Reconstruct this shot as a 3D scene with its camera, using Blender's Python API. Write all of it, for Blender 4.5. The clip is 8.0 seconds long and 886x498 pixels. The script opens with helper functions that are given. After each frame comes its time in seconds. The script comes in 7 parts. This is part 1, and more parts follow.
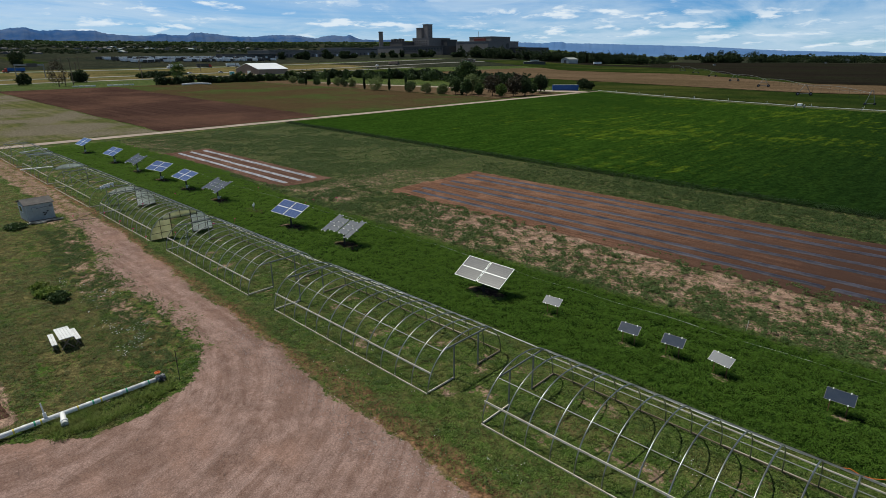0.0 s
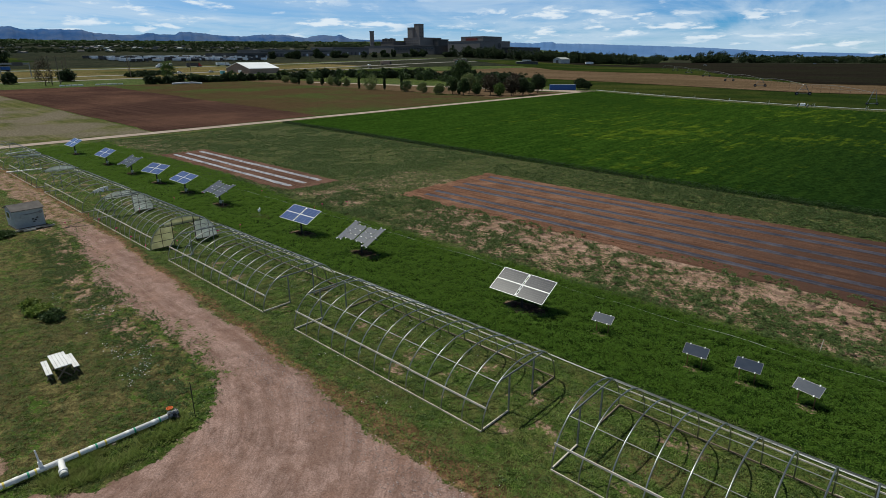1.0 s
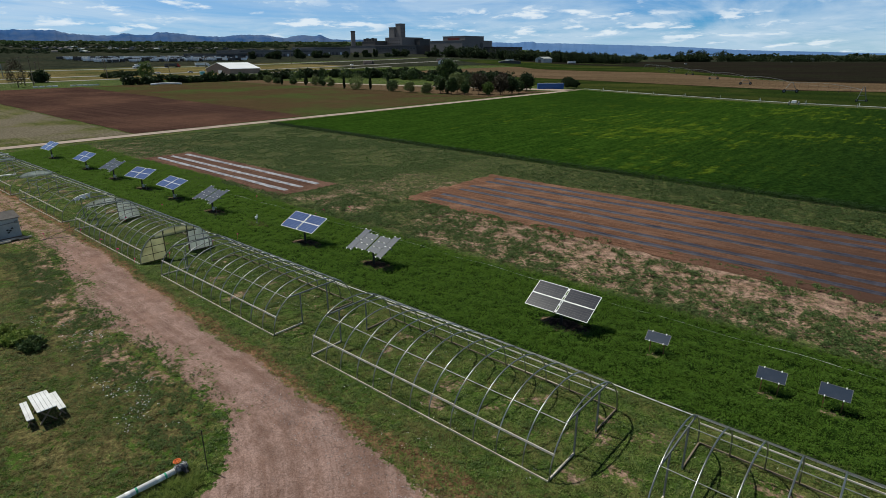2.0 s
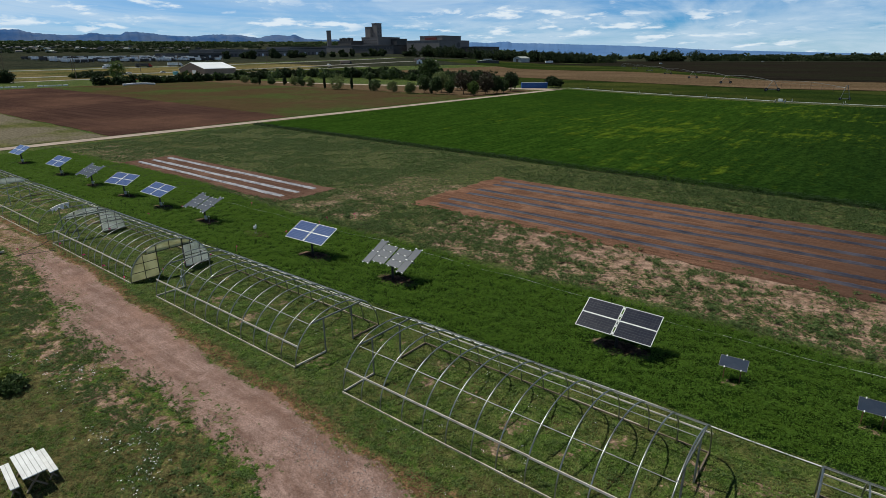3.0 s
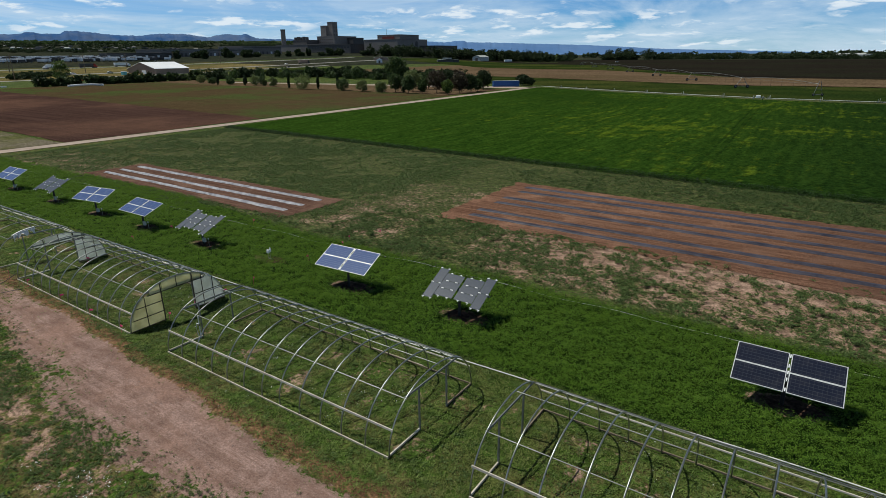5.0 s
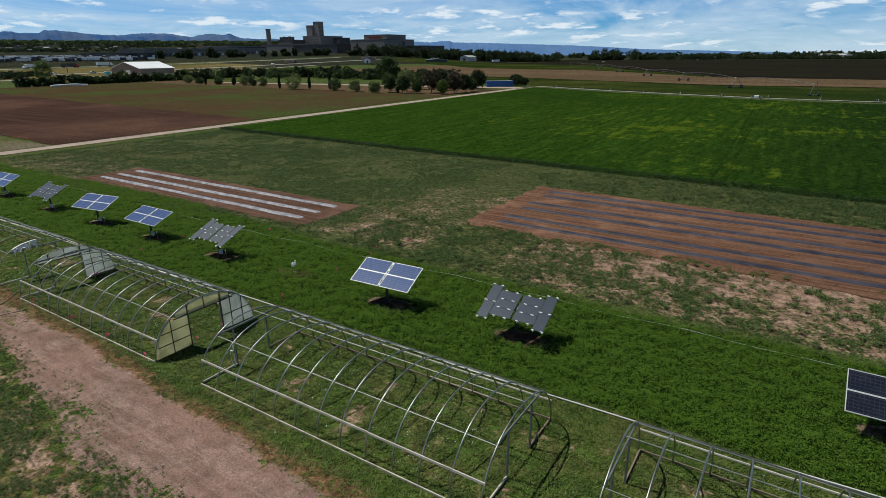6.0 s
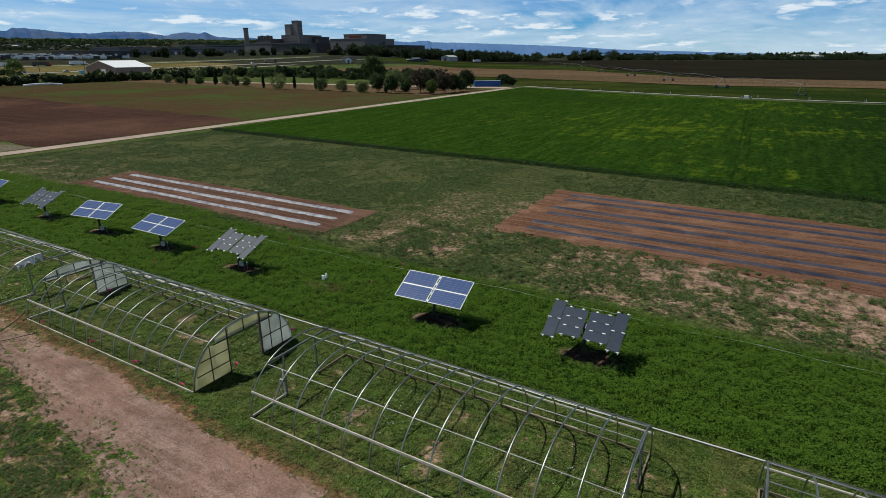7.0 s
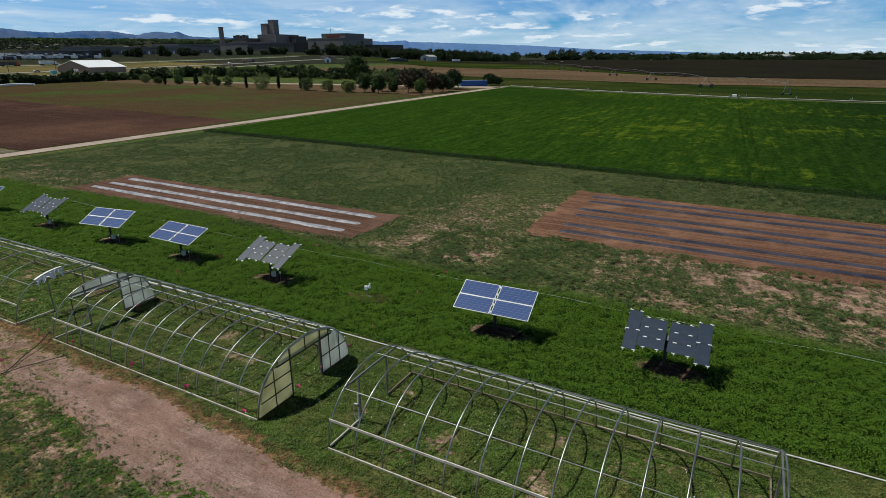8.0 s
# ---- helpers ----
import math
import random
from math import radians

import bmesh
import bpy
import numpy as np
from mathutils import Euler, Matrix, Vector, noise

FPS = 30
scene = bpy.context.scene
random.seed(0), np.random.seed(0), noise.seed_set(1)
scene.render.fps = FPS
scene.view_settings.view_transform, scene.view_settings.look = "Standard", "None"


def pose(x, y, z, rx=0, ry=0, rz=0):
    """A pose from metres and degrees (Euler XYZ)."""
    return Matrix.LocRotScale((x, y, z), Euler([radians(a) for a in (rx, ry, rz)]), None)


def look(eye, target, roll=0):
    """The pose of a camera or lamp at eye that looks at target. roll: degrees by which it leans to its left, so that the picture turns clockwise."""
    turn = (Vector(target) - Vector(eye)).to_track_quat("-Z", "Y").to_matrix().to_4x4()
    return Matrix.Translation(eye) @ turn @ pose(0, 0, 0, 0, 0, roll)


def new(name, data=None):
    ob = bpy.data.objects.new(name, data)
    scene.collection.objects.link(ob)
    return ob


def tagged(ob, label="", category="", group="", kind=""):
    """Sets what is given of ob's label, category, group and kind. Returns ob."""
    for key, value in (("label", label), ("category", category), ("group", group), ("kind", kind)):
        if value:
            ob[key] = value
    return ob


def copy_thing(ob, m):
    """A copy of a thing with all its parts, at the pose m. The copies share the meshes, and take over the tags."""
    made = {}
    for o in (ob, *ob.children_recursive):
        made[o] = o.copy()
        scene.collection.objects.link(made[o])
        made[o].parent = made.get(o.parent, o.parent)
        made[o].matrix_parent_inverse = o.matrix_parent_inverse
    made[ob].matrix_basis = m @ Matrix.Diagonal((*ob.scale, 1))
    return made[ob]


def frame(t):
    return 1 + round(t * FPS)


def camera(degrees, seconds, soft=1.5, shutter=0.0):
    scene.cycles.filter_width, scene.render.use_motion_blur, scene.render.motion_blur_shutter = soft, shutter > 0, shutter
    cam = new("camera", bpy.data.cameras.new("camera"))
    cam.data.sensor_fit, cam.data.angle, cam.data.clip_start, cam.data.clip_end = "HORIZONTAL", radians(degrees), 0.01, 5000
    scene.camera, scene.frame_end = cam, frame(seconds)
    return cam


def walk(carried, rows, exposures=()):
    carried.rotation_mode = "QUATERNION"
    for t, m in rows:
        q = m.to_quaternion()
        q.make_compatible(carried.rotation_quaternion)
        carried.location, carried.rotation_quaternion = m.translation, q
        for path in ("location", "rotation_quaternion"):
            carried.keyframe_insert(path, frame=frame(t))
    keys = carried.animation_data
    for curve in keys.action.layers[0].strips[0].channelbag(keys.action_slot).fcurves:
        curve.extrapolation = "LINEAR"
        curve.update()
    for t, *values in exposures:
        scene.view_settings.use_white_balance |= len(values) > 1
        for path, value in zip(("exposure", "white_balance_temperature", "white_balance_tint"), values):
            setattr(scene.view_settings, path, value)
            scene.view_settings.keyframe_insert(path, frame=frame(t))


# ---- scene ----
cam = camera(76.6, 8.0, 0.55)
PATH = [
    (0, (-0.228, 0.237, 16.112), (-1.536, 1.604, 15.463), -0.3),
    (0.5, (-2.513, 0.555, 15.892), (-3.814, 1.928, 15.243), -0.2),
    (1, (-4.792, 0.873, 15.684), (-6.076, 2.262, 15.035), -0.2),
    (1.5, (-7.033, 1.328, 15.433), (-8.297, 2.736, 14.784), -0.3),
    (3, (-14.456, 2.514, 14.857), (-15.636, 3.992, 14.207), -0.4),
    (3.5, (-17.028, 2.922, 14.679), (-18.173, 4.427, 14.03), -0.4),
    (4, (-19.551, 3.34, 14.557), (-20.662, 4.871, 13.907), -0.4),
    (4.5, (-21.961, 3.772, 14.402), (-23.046, 5.321, 13.75), -0.5),
    (6, (-28.96, 4.549, 14.183), (-29.986, 6.137, 13.53), -0.5),
    (6.5, (-31.313, 4.634, 14.09), (-32.31, 6.24, 13.437), -0.4),
    (7, (-33.652, 4.529, 14.096), (-34.618, 6.154, 13.442), -0.3),
    (7.5, (-35.979, 4.286, 14.038), (-36.913, 5.93, 13.384), -0.3),
    (8, (-38.314, 3.984, 13.978), (-39.215, 5.645, 13.323), -0.3),
]
walk(cam, [(t, look(eye, target, roll)) for t, eye, target, roll in PATH], [(0, -0.29, 6420, 5), (8, -0.29, 6420, 5)])

# ---- world, sun ----
SUN = Vector((-0.57, -0.10, 1.0)).normalized()
world = bpy.data.worlds.new("sky")
scene.world = world
world.use_nodes = True
wt = world.node_tree
wt.nodes.clear()


def wnode(kind, **props):
    n = wt.nodes.new(kind)
    for k, v in props.items():
        if k == "op":
            n.operation = v
    return n


def wmath(op, a, b=None):
    n = wnode("ShaderNodeMath", op=op)
    for i, v in enumerate((a, b)):
        if v is None:
            continue
        if isinstance(v, (int, float)):
            n.inputs[i].default_value = v
        else:
            wt.links.new(v, n.inputs[i])
    return n.outputs[0]


sky = wt.nodes.new("ShaderNodeTexSky")
sky.sky_type = "NISHITA"
sky.sun_disc = False
sky.sun_elevation = math.asin(SUN.z)
sky.sun_rotation = math.atan2(SUN.x, SUN.y)
sky.altitude = 1500
sky.air_density = 1.0
sky.dust_density = 0.2
sky.ozone_density = 3.0
SKY_STRENGTH = 0.076
# thin streaked clouds on a flat layer high above
coord = wt.nodes.new("ShaderNodeTexCoord")
sep = wt.nodes.new("ShaderNodeSeparateXYZ")
wt.links.new(coord.outputs["Generated"], sep.inputs[0])
up = wmath("ADD", wmath("MAXIMUM", sep.outputs[2], 0.0), 0.045)
flat = wt.nodes.new("ShaderNodeCombineXYZ")
low = wt.nodes.new("ShaderNodeCombineXYZ")
wt.links.new(wmath("DIVIDE", sep.outputs[0], up), flat.inputs[0])
wt.links.new(wmath("DIVIDE", sep.outputs[1], up), flat.inputs[1])
heap = wmath("ADD", wmath("MAXIMUM", sep.outputs[2], 0.0), 0.16)
wt.links.new(wmath("DIVIDE", sep.outputs[0], heap), low.inputs[0])
wt.links.new(wmath("DIVIDE", sep.outputs[1], heap), low.inputs[1])


def cloud_noise(scale, detail, rough, distort, off, layer=flat, narrow=0.55):
    mp = wt.nodes.new("ShaderNodeMapping")
    mp.inputs["Location"].default_value = off
    mp.inputs["Rotation"].default_value = (0, 0, 0.5)
    mp.inputs["Scale"].default_value = (scale, scale * narrow, 1)
    wt.links.new(layer.outputs[0], mp.inputs[0])
    n = wt.nodes.new("ShaderNodeTexNoise")
    n.inputs["Scale"].default_value = 1.0
    n.inputs["Detail"].default_value = detail
    n.inputs["Roughness"].default_value = rough
    n.inputs["Distortion"].default_value = distort
    wt.links.new(mp.outputs[0], n.inputs["Vector"])
    return n.outputs["Fac"]


def wramp(fac, lo, hi):
    n = wt.nodes.new("ShaderNodeMapRange")
    n.interpolation_type = "SMOOTHSTEP"
    n.inputs["From Min"].default_value = lo
    n.inputs["From Max"].default_value = hi
    wt.links.new(fac, n.inputs["Value"])
    return n.outputs["Result"]


veil = wramp(cloud_noise(0.16, 10, 0.60, 0.8, (5.4, 0.6, 0), flat, 0.8), 0.36, 0.60)
wisps = wramp(cloud_noise(0.9, 10, 0.66, 0.6, (2.1, 4.6, 0), low, 0.7), 0.42, 0.66)
puffs = wramp(cloud_noise(3.4, 10, 0.58, 0.2, (7.3, 2.2, 0), low, 1.0), 0.52, 0.64)
flock = wramp(cloud_noise(0.7, 3, 0.5, 0.0, (1.3, 8.2, 0), low, 1.0), 0.38, 0.54)
fade = wramp(sep.outputs[2], 0.55, 0.10)
haze = wramp(sep.outputs[2], 0.055, -0.01)


def wmix(fac, a, b):
    n = wt.nodes.new("ShaderNodeMix")
    n.data_type = "RGBA"
    wt.links.new(fac, n.inputs[0])
    for v, s in ((a, n.inputs[6]), (b, n.inputs[7])):
        if isinstance(v, tuple):
            s.default_value = (*v, 1)
        else:
            wt.links.new(v, s)
    return n.outputs[2]


tint = wt.nodes.new("ShaderNodeMix")
tint.data_type = "RGBA"
tint.blend_type = "MULTIPLY"
tint.inputs[0].default_value = 1.0
wt.links.new(sky.outputs[0], tint.inputs[6])
tint.inputs[7].default_value = (0.30, 0.84, 1.46, 1)
deep = wmath("ADD", wmath("MULTIPLY", wramp(sep.outputs[2], 0.50, 0.10), 0.72), 0.28)
thin = wt.nodes.new("ShaderNodeVectorMath")
thin.operation = "SCALE"
wt.links.new(tint.outputs[2], thin.inputs[0])
wt.links.new(deep, thin.inputs["Scale"])
dome = wmix(wmath("MULTIPLY", haze, 0.62), thin.outputs[0], (9.0, 11.0, 12.8))
dome = wmix(wmath("MULTIPLY", wmath("MULTIPLY", veil, 0.66), fade), dome, (7.6, 9.9, 12.7))
dome = wmix(wmath("MULTIPLY", wmath("MULTIPLY", wisps, 0.55), fade), dome, (10.0, 11.6, 13.6))
dome = wmix(wmath("MULTIPLY", wmath("MULTIPLY", wmath("MULTIPLY", puffs, flock), 0.8), fade), dome, (13.6, 14.2, 15.2))
bg = wt.nodes.new("ShaderNodeBackground")
bg.inputs[1].default_value = SKY_STRENGTH
wt.links.new(dome, bg.inputs[0])
wout = wt.nodes.new("ShaderNodeOutputWorld")
wt.links.new(bg.outputs[0], wout.inputs[0])

sun_data = bpy.data.lights.new("sun", "SUN")
sun_data.energy = 5.0
sun_data.angle = radians(0.55)
sun_data.color = (1.0, 0.95, 0.85)
sun = new("sun", sun_data)
sun.rotation_euler = SUN.to_track_quat("Z", "Y").to_euler()
sun.location = SUN * 100


# ---- materials ----
class Nodes:
    """A small builder for node materials."""

    def __init__(self, name):
        self.m = bpy.data.materials.new(name)
        self.m.use_nodes = True
        self.t = self.m.node_tree
        self.b = self.t.nodes["Principled BSDF"]
        self.out = self.t.nodes["Material Output"]

    def n(self, kind):
        return self.t.nodes.new(kind)

    def put(self, value, socket):
        if isinstance(value, bpy.types.NodeSocket):
            self.t.links.new(value, socket)
        elif isinstance(value, (tuple, list)) and len(value) == 3 and len(socket.default_value) == 4:
            socket.default_value = (*value, 1)
        else:
            socket.default_value = value

    def pos(self):
        return self.n("ShaderNodeNewGeometry").outputs["Position"]

    def obj(self):
        return self.n("ShaderNodeTexCoord").outputs["Object"]

    def noise(self, vec, scale, detail=4, rough=0.55, stretch=None, distort=0.0):
        if stretch:
            mp = self.n("ShaderNodeMapping")
            mp.inputs["Scale"].default_value = stretch
            self.t.links.new(vec, mp.inputs[0])
            vec = mp.outputs[0]
        n = self.n("ShaderNodeTexNoise")
        n.inputs["Scale"].default_value = scale
        n.inputs["Detail"].default_value = detail
        n.inputs["Roughness"].default_value = rough
        n.inputs["Distortion"].default_value = distort
        self.t.links.new(vec, n.inputs["Vector"])
        return n.outputs["Fac"]

    def ramp(self, fac, lo, hi, a=0.0, b=1.0):
        n = self.n("ShaderNodeMapRange")
        n.interpolation_type = "SMOOTHSTEP"
        for k, v in (("From Min", lo), ("From Max", hi), ("To Min", a), ("To Max", b)):
            n.inputs[k].default_value = v
        self.t.links.new(fac, n.inputs["Value"])
        return n.outputs["Result"]

    def math(self, op, a, b=0.0):
        n = self.n("ShaderNodeMath")
        n.operation = op
        self.put(a, n.inputs[0])
        self.put(b, n.inputs[1])
        return n.outputs[0]

    def mix(self, fac, a, b, mode="MIX"):
        n = self.n("ShaderNodeMix")
        n.data_type = "RGBA"
        n.blend_type = mode
        self.put(fac, n.inputs[0])
        self.put(a, n.inputs[6])
        self.put(b, n.inputs[7])
        return n.outputs[2]

    def bump(self, height, strength=0.3, distance=0.05):
        n = self.n("ShaderNodeBump")
        n.inputs["Strength"].default_value = strength
        n.inputs["Distance"].default_value = distance
        self.t.links.new(height, n.inputs["Height"])
        self.t.links.new(n.outputs[0], self.b.inputs["Normal"])

    def done(self, color, rough=0.8, metal=0.0, spec=0.3):
        self.put(color, self.b.inputs["Base Color"])
        self.put(rough, self.b.inputs["Roughness"])
        self.put(metal, self.b.inputs["Metallic"])
        self.b.inputs["Specular IOR Level"].default_value = spec
        return self.m


def plain(name, a, b, big=0.6, fine=9.0, rough=0.7, metal=0.0, bump=0.1, spec=0.3):
    """Two colours mixed by noise at two scales, with a fine relief."""
    k = Nodes(name)
    p = k.pos()
    n1, n2 = k.noise(p, big, 3), k.noise(p, fine, 5, 0.65)
    f = k.ramp(k.math("ADD", k.math("MULTIPLY", n1, 0.6), k.math("MULTIPLY", n2, 0.4)), 0.32, 0.68)
    if bump:
        k.bump(n2, bump, 0.02)
    return k.done(k.mix(f, a, b), rough, metal, spec)


def leafy(name, a, b, c=None, patch=0.25, trans=0.35, rough=0.6, d=None, east=None, spec=0.25):
    """Leaves: colour varies leaf by leaf and in patches, and light comes through."""
    k = Nodes(name)
    p = k.pos()
    isl = k.n("ShaderNodeNewGeometry").outputs["Random Per Island"]
    col = k.mix(isl, a, b)
    col = k.mix(k.ramp(k.noise(p, patch, 4, 0.6), 0.42, 0.66, 0.0, 0.7), col, c or b)
    if d:
        col = k.mix(k.ramp(k.noise(p, patch * 4.5, 5, 0.65), 0.46, 0.62, 0.0, 0.85), col, d)
    # Cloud shade over the eastern plants, put into the leaf colour.
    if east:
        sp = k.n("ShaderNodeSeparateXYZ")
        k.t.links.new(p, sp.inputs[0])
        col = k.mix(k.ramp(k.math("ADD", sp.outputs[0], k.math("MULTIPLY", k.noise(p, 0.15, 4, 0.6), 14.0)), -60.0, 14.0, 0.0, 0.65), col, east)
    k.done(col, rough, 0.0, spec)
    tr = k.n("ShaderNodeBsdfTranslucent")
    k.t.links.new(col, tr.inputs[0])
    ms = k.n("ShaderNodeMixShader")
    ms.inputs[0].default_value = trans
    k.t.links.new(k.b.outputs[0], ms.inputs[1])
    k.t.links.new(tr.outputs[0], ms.inputs[2])
    k.t.links.new(ms.outputs[0], k.out.inputs[0])
    return k.m


def ground_material():
    """Grass, gravel, bare soil and lush crop floor, told apart by the sheet's own weights and broken up by noise."""
    k = Nodes("ground")
    p = k.pos()
    at = k.n("ShaderNodeAttribute")
    at.attribute_name = "cover"
    s = k.n("ShaderNodeSeparateColor")
    k.t.links.new(at.outputs["Color"], s.inputs[0])
    dead = k.n("ShaderNodeAttribute")
    dead.attribute_name = "thatch"
    mulch = k.n("ShaderNodeAttribute")
    mulch.attribute_name = "mulch"
    weedy = k.n("ShaderNodeAttribute")
    weedy.attribute_name = "weedy"
    fine = k.noise(p, 3.6, 8, 0.74)
    clump = k.noise(p, 0.62, 7, 0.66)
    broad = k.noise(p, 0.06, 4, 0.55)
    grain = k.noise(p, 22.0, 4, 0.7)
    grass = k.mix(k.ramp(clump, 0.44, 0.60), (0.064, 0.112, 0.020), (0.138, 0.134, 0.048))
    grass = k.mix(k.ramp(fine, 0.48, 0.62), grass, (0.024, 0.042, 0.009))
    grass = k.mix(k.ramp(broad, 0.42, 0.62, 0.0, 0.5), grass, (0.038, 0.072, 0.012))
    grass = k.mix(k.ramp(k.noise(p, 7.0, 4, 0.7), 0.58, 0.66, 0.0, 0.9), grass, (0.240, 0.215, 0.110))
    weeds = k.mix(k.ramp(k.noise(p, 2.2, 8, 0.72), 0.42, 0.60), (0.030, 0.050, 0.014), (0.104, 0.120, 0.042))
    weeds = k.mix(k.ramp(k.noise(p, 5.0, 5, 0.7), 0.52, 0.64, 0.0, 0.9), weeds, (0.220, 0.160, 0.112))
    grass = k.mix(weedy.outputs["Fac"], grass, weeds)
    straw = k.mix(k.ramp(fine, 0.40, 0.62), (0.215, 0.120, 0.070), (0.100, 0.056, 0.030))
    olive = k.mix(k.ramp(fine, 0.40, 0.62), (0.150, 0.125, 0.056), (0.062, 0.056, 0.021))
    straw = k.mix(k.ramp(dead.outputs["Fac"], 0.58, 0.80), olive, straw)
    straw = k.mix(k.ramp(grain, 0.50, 0.70, 0.0, 0.8), straw, (0.050, 0.040, 0.018))
    soil = k.mix(k.ramp(clump, 0.35, 0.66), (0.196, 0.122, 0.088), (0.300, 0.204, 0.158))
    soil = k.mix(k.ramp(grain, 0.46, 0.70, 0.0, 0.8), soil, (0.165, 0.104, 0.072))
    lane = k.n("ShaderNodeCombineXYZ")
    k.t.links.new(k.math("MULTIPLY", at.outputs["Alpha"], 40.0), lane.inputs[0])
    k.t.links.new(k.math("MULTIPLY", k.noise(p, 0.12, 3), 5.0), lane.inputs[1])
    track = k.math("ADD", k.math("MULTIPLY", k.noise(lane.outputs[0], 1.3, 7, 0.62), 0.6), k.math("MULTIPLY", k.noise(p, 1.1, 7, 0.66), 0.4))
    rut = k.noise(lane.outputs[0], 5.5, 5, 0.7)
    gravel = k.mix(k.ramp(track, 0.41, 0.59), (0.200, 0.128, 0.106), (0.325, 0.222, 0.194))
    gravel = k.mix(k.ramp(grain, 0.46, 0.62, 0.0, 0.55), gravel, (0.150, 0.092, 0.072))
    gravel = k.mix(k.ramp(k.noise(p, 55.0, 3, 0.6), 0.60, 0.72, 0.0, 0.7), gravel, (0.46, 0.37, 0.32))
    gravel = k.mix(k.ramp(rut, 0.46, 0.64, 0.0, 0.5), gravel, (0.150, 0.086, 0.066))
    gravel = k.mix(k.ramp(k.noise(p, 0.22, 5, 0.6), 0.48, 0.66, 0.0, 0.6), gravel, (0.275, 0.168, 0.132))
    # Crop floor colour is darkened to deepen the shade between the plants.
    lush = k.mix(k.ramp(fine, 0.4, 0.65), (0.010, 0.026, 0.004), (0.026, 0.054, 0.007))
    jag = k.math("ADD", k.math("MULTIPLY", k.math("SUBTRACT", fine, 0.5), 2.0), k.math("MULTIPLY", k.math("SUBTRACT", clump, 0.5), 1.0))

    def edge(weight):
        return k.ramp(k.math("ADD", weight, jag), 0.44, 0.58)

    grass = k.mix(k.ramp(grain, 0.42, 0.62, 0.0, 0.7), grass, (0.016, 0.026, 0.006))
    col = k.mix(edge(dead.outputs["Fac"]), grass, straw)
    col = k.mix(edge(s.outputs[2]), col, lush)
    col = k.mix(edge(s.outputs[1]), col, soil)
    # The mulch weight only turns ellipses under arrays and sensor dark brown.
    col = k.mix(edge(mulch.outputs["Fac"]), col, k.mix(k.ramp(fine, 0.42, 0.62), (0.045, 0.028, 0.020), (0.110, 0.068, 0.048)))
    col = k.mix(edge(s.outputs[0]), col, gravel)
    spot = k.math("MULTIPLY", k.ramp(k.noise(p, 9.0, 6, 0.75), 0.38, 0.62, 0.66, 1.32), k.ramp(k.noise(p, 1.7, 5, 0.6), 0.40, 0.60, 0.70, 1.32))
    fleck = k.math("MULTIPLY", k.ramp(k.noise(p, 14.0, 5, 0.75), 0.38, 0.62, 0.78, 1.22), k.ramp(k.noise(p, 0.9, 6, 0.62), 0.38, 0.62, 0.92, 1.09))
    col = k.mix(1.0, col, k.mix(edge(s.outputs[0]), spot, fleck), "MULTIPLY")
    k.bump(k.math("ADD", fine, k.math("MULTIPLY", grain, 0.5)), 0.7, 0.07)
    return k.done(col, 0.95, 0.0, 0.03)


def furrow_material(name, a, b, lines, axis=1, patch=None, patch_scale=0.05, fine=2.5, relief=0.08, edge=(0.44, 0.64), cloud_shade=None):
    """Worked soil or a crop in drilled lines along x (axis 1) or y (axis 0)."""
    k = Nodes(name)
    p = k.pos()
    st = (0.04, 1.0, 1.0) if axis == 1 else (1.0, 0.22, 1.0)
    ln = k.noise(p, lines, 3, 0.6, st)
    fn = k.noise(p, fine, 6, 0.7)
    br = k.noise(p, patch_scale, 8, 0.66)
    col = k.mix(k.ramp(k.math("ADD", k.math("MULTIPLY", ln, 0.55), k.math("MULTIPLY", fn, 0.45)), 0.38, 0.64), a, b)
    if patch:
        col = k.mix(k.ramp(br, edge[0], edge[1], 0.0, 0.85), col, patch)
    spot = k.ramp(k.noise(p, fine * 2.5, 6, 0.8), 0.38, 0.62, 0.55, 1.4)
    col = k.mix(1.0, col, spot, "MULTIPLY")
    # Cloud shade put into the soil colour, deepening eastwards with a ragged border.
    if cloud_shade:
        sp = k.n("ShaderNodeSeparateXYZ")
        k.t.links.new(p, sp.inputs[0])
        eastward = k.math("ADD", sp.outputs[0], k.math("MULTIPLY", k.math("SUBTRACT", br, 0.5), 40.0))
        col = k.mix(k.ramp(eastward, -36.0, 2.0, 0.0, 0.95), col, cloud_shade)
    k.bump(k.math("ADD", ln, fn), 0.6, relief)
    return k.done(col, 0.95, 0.0, 0.0)


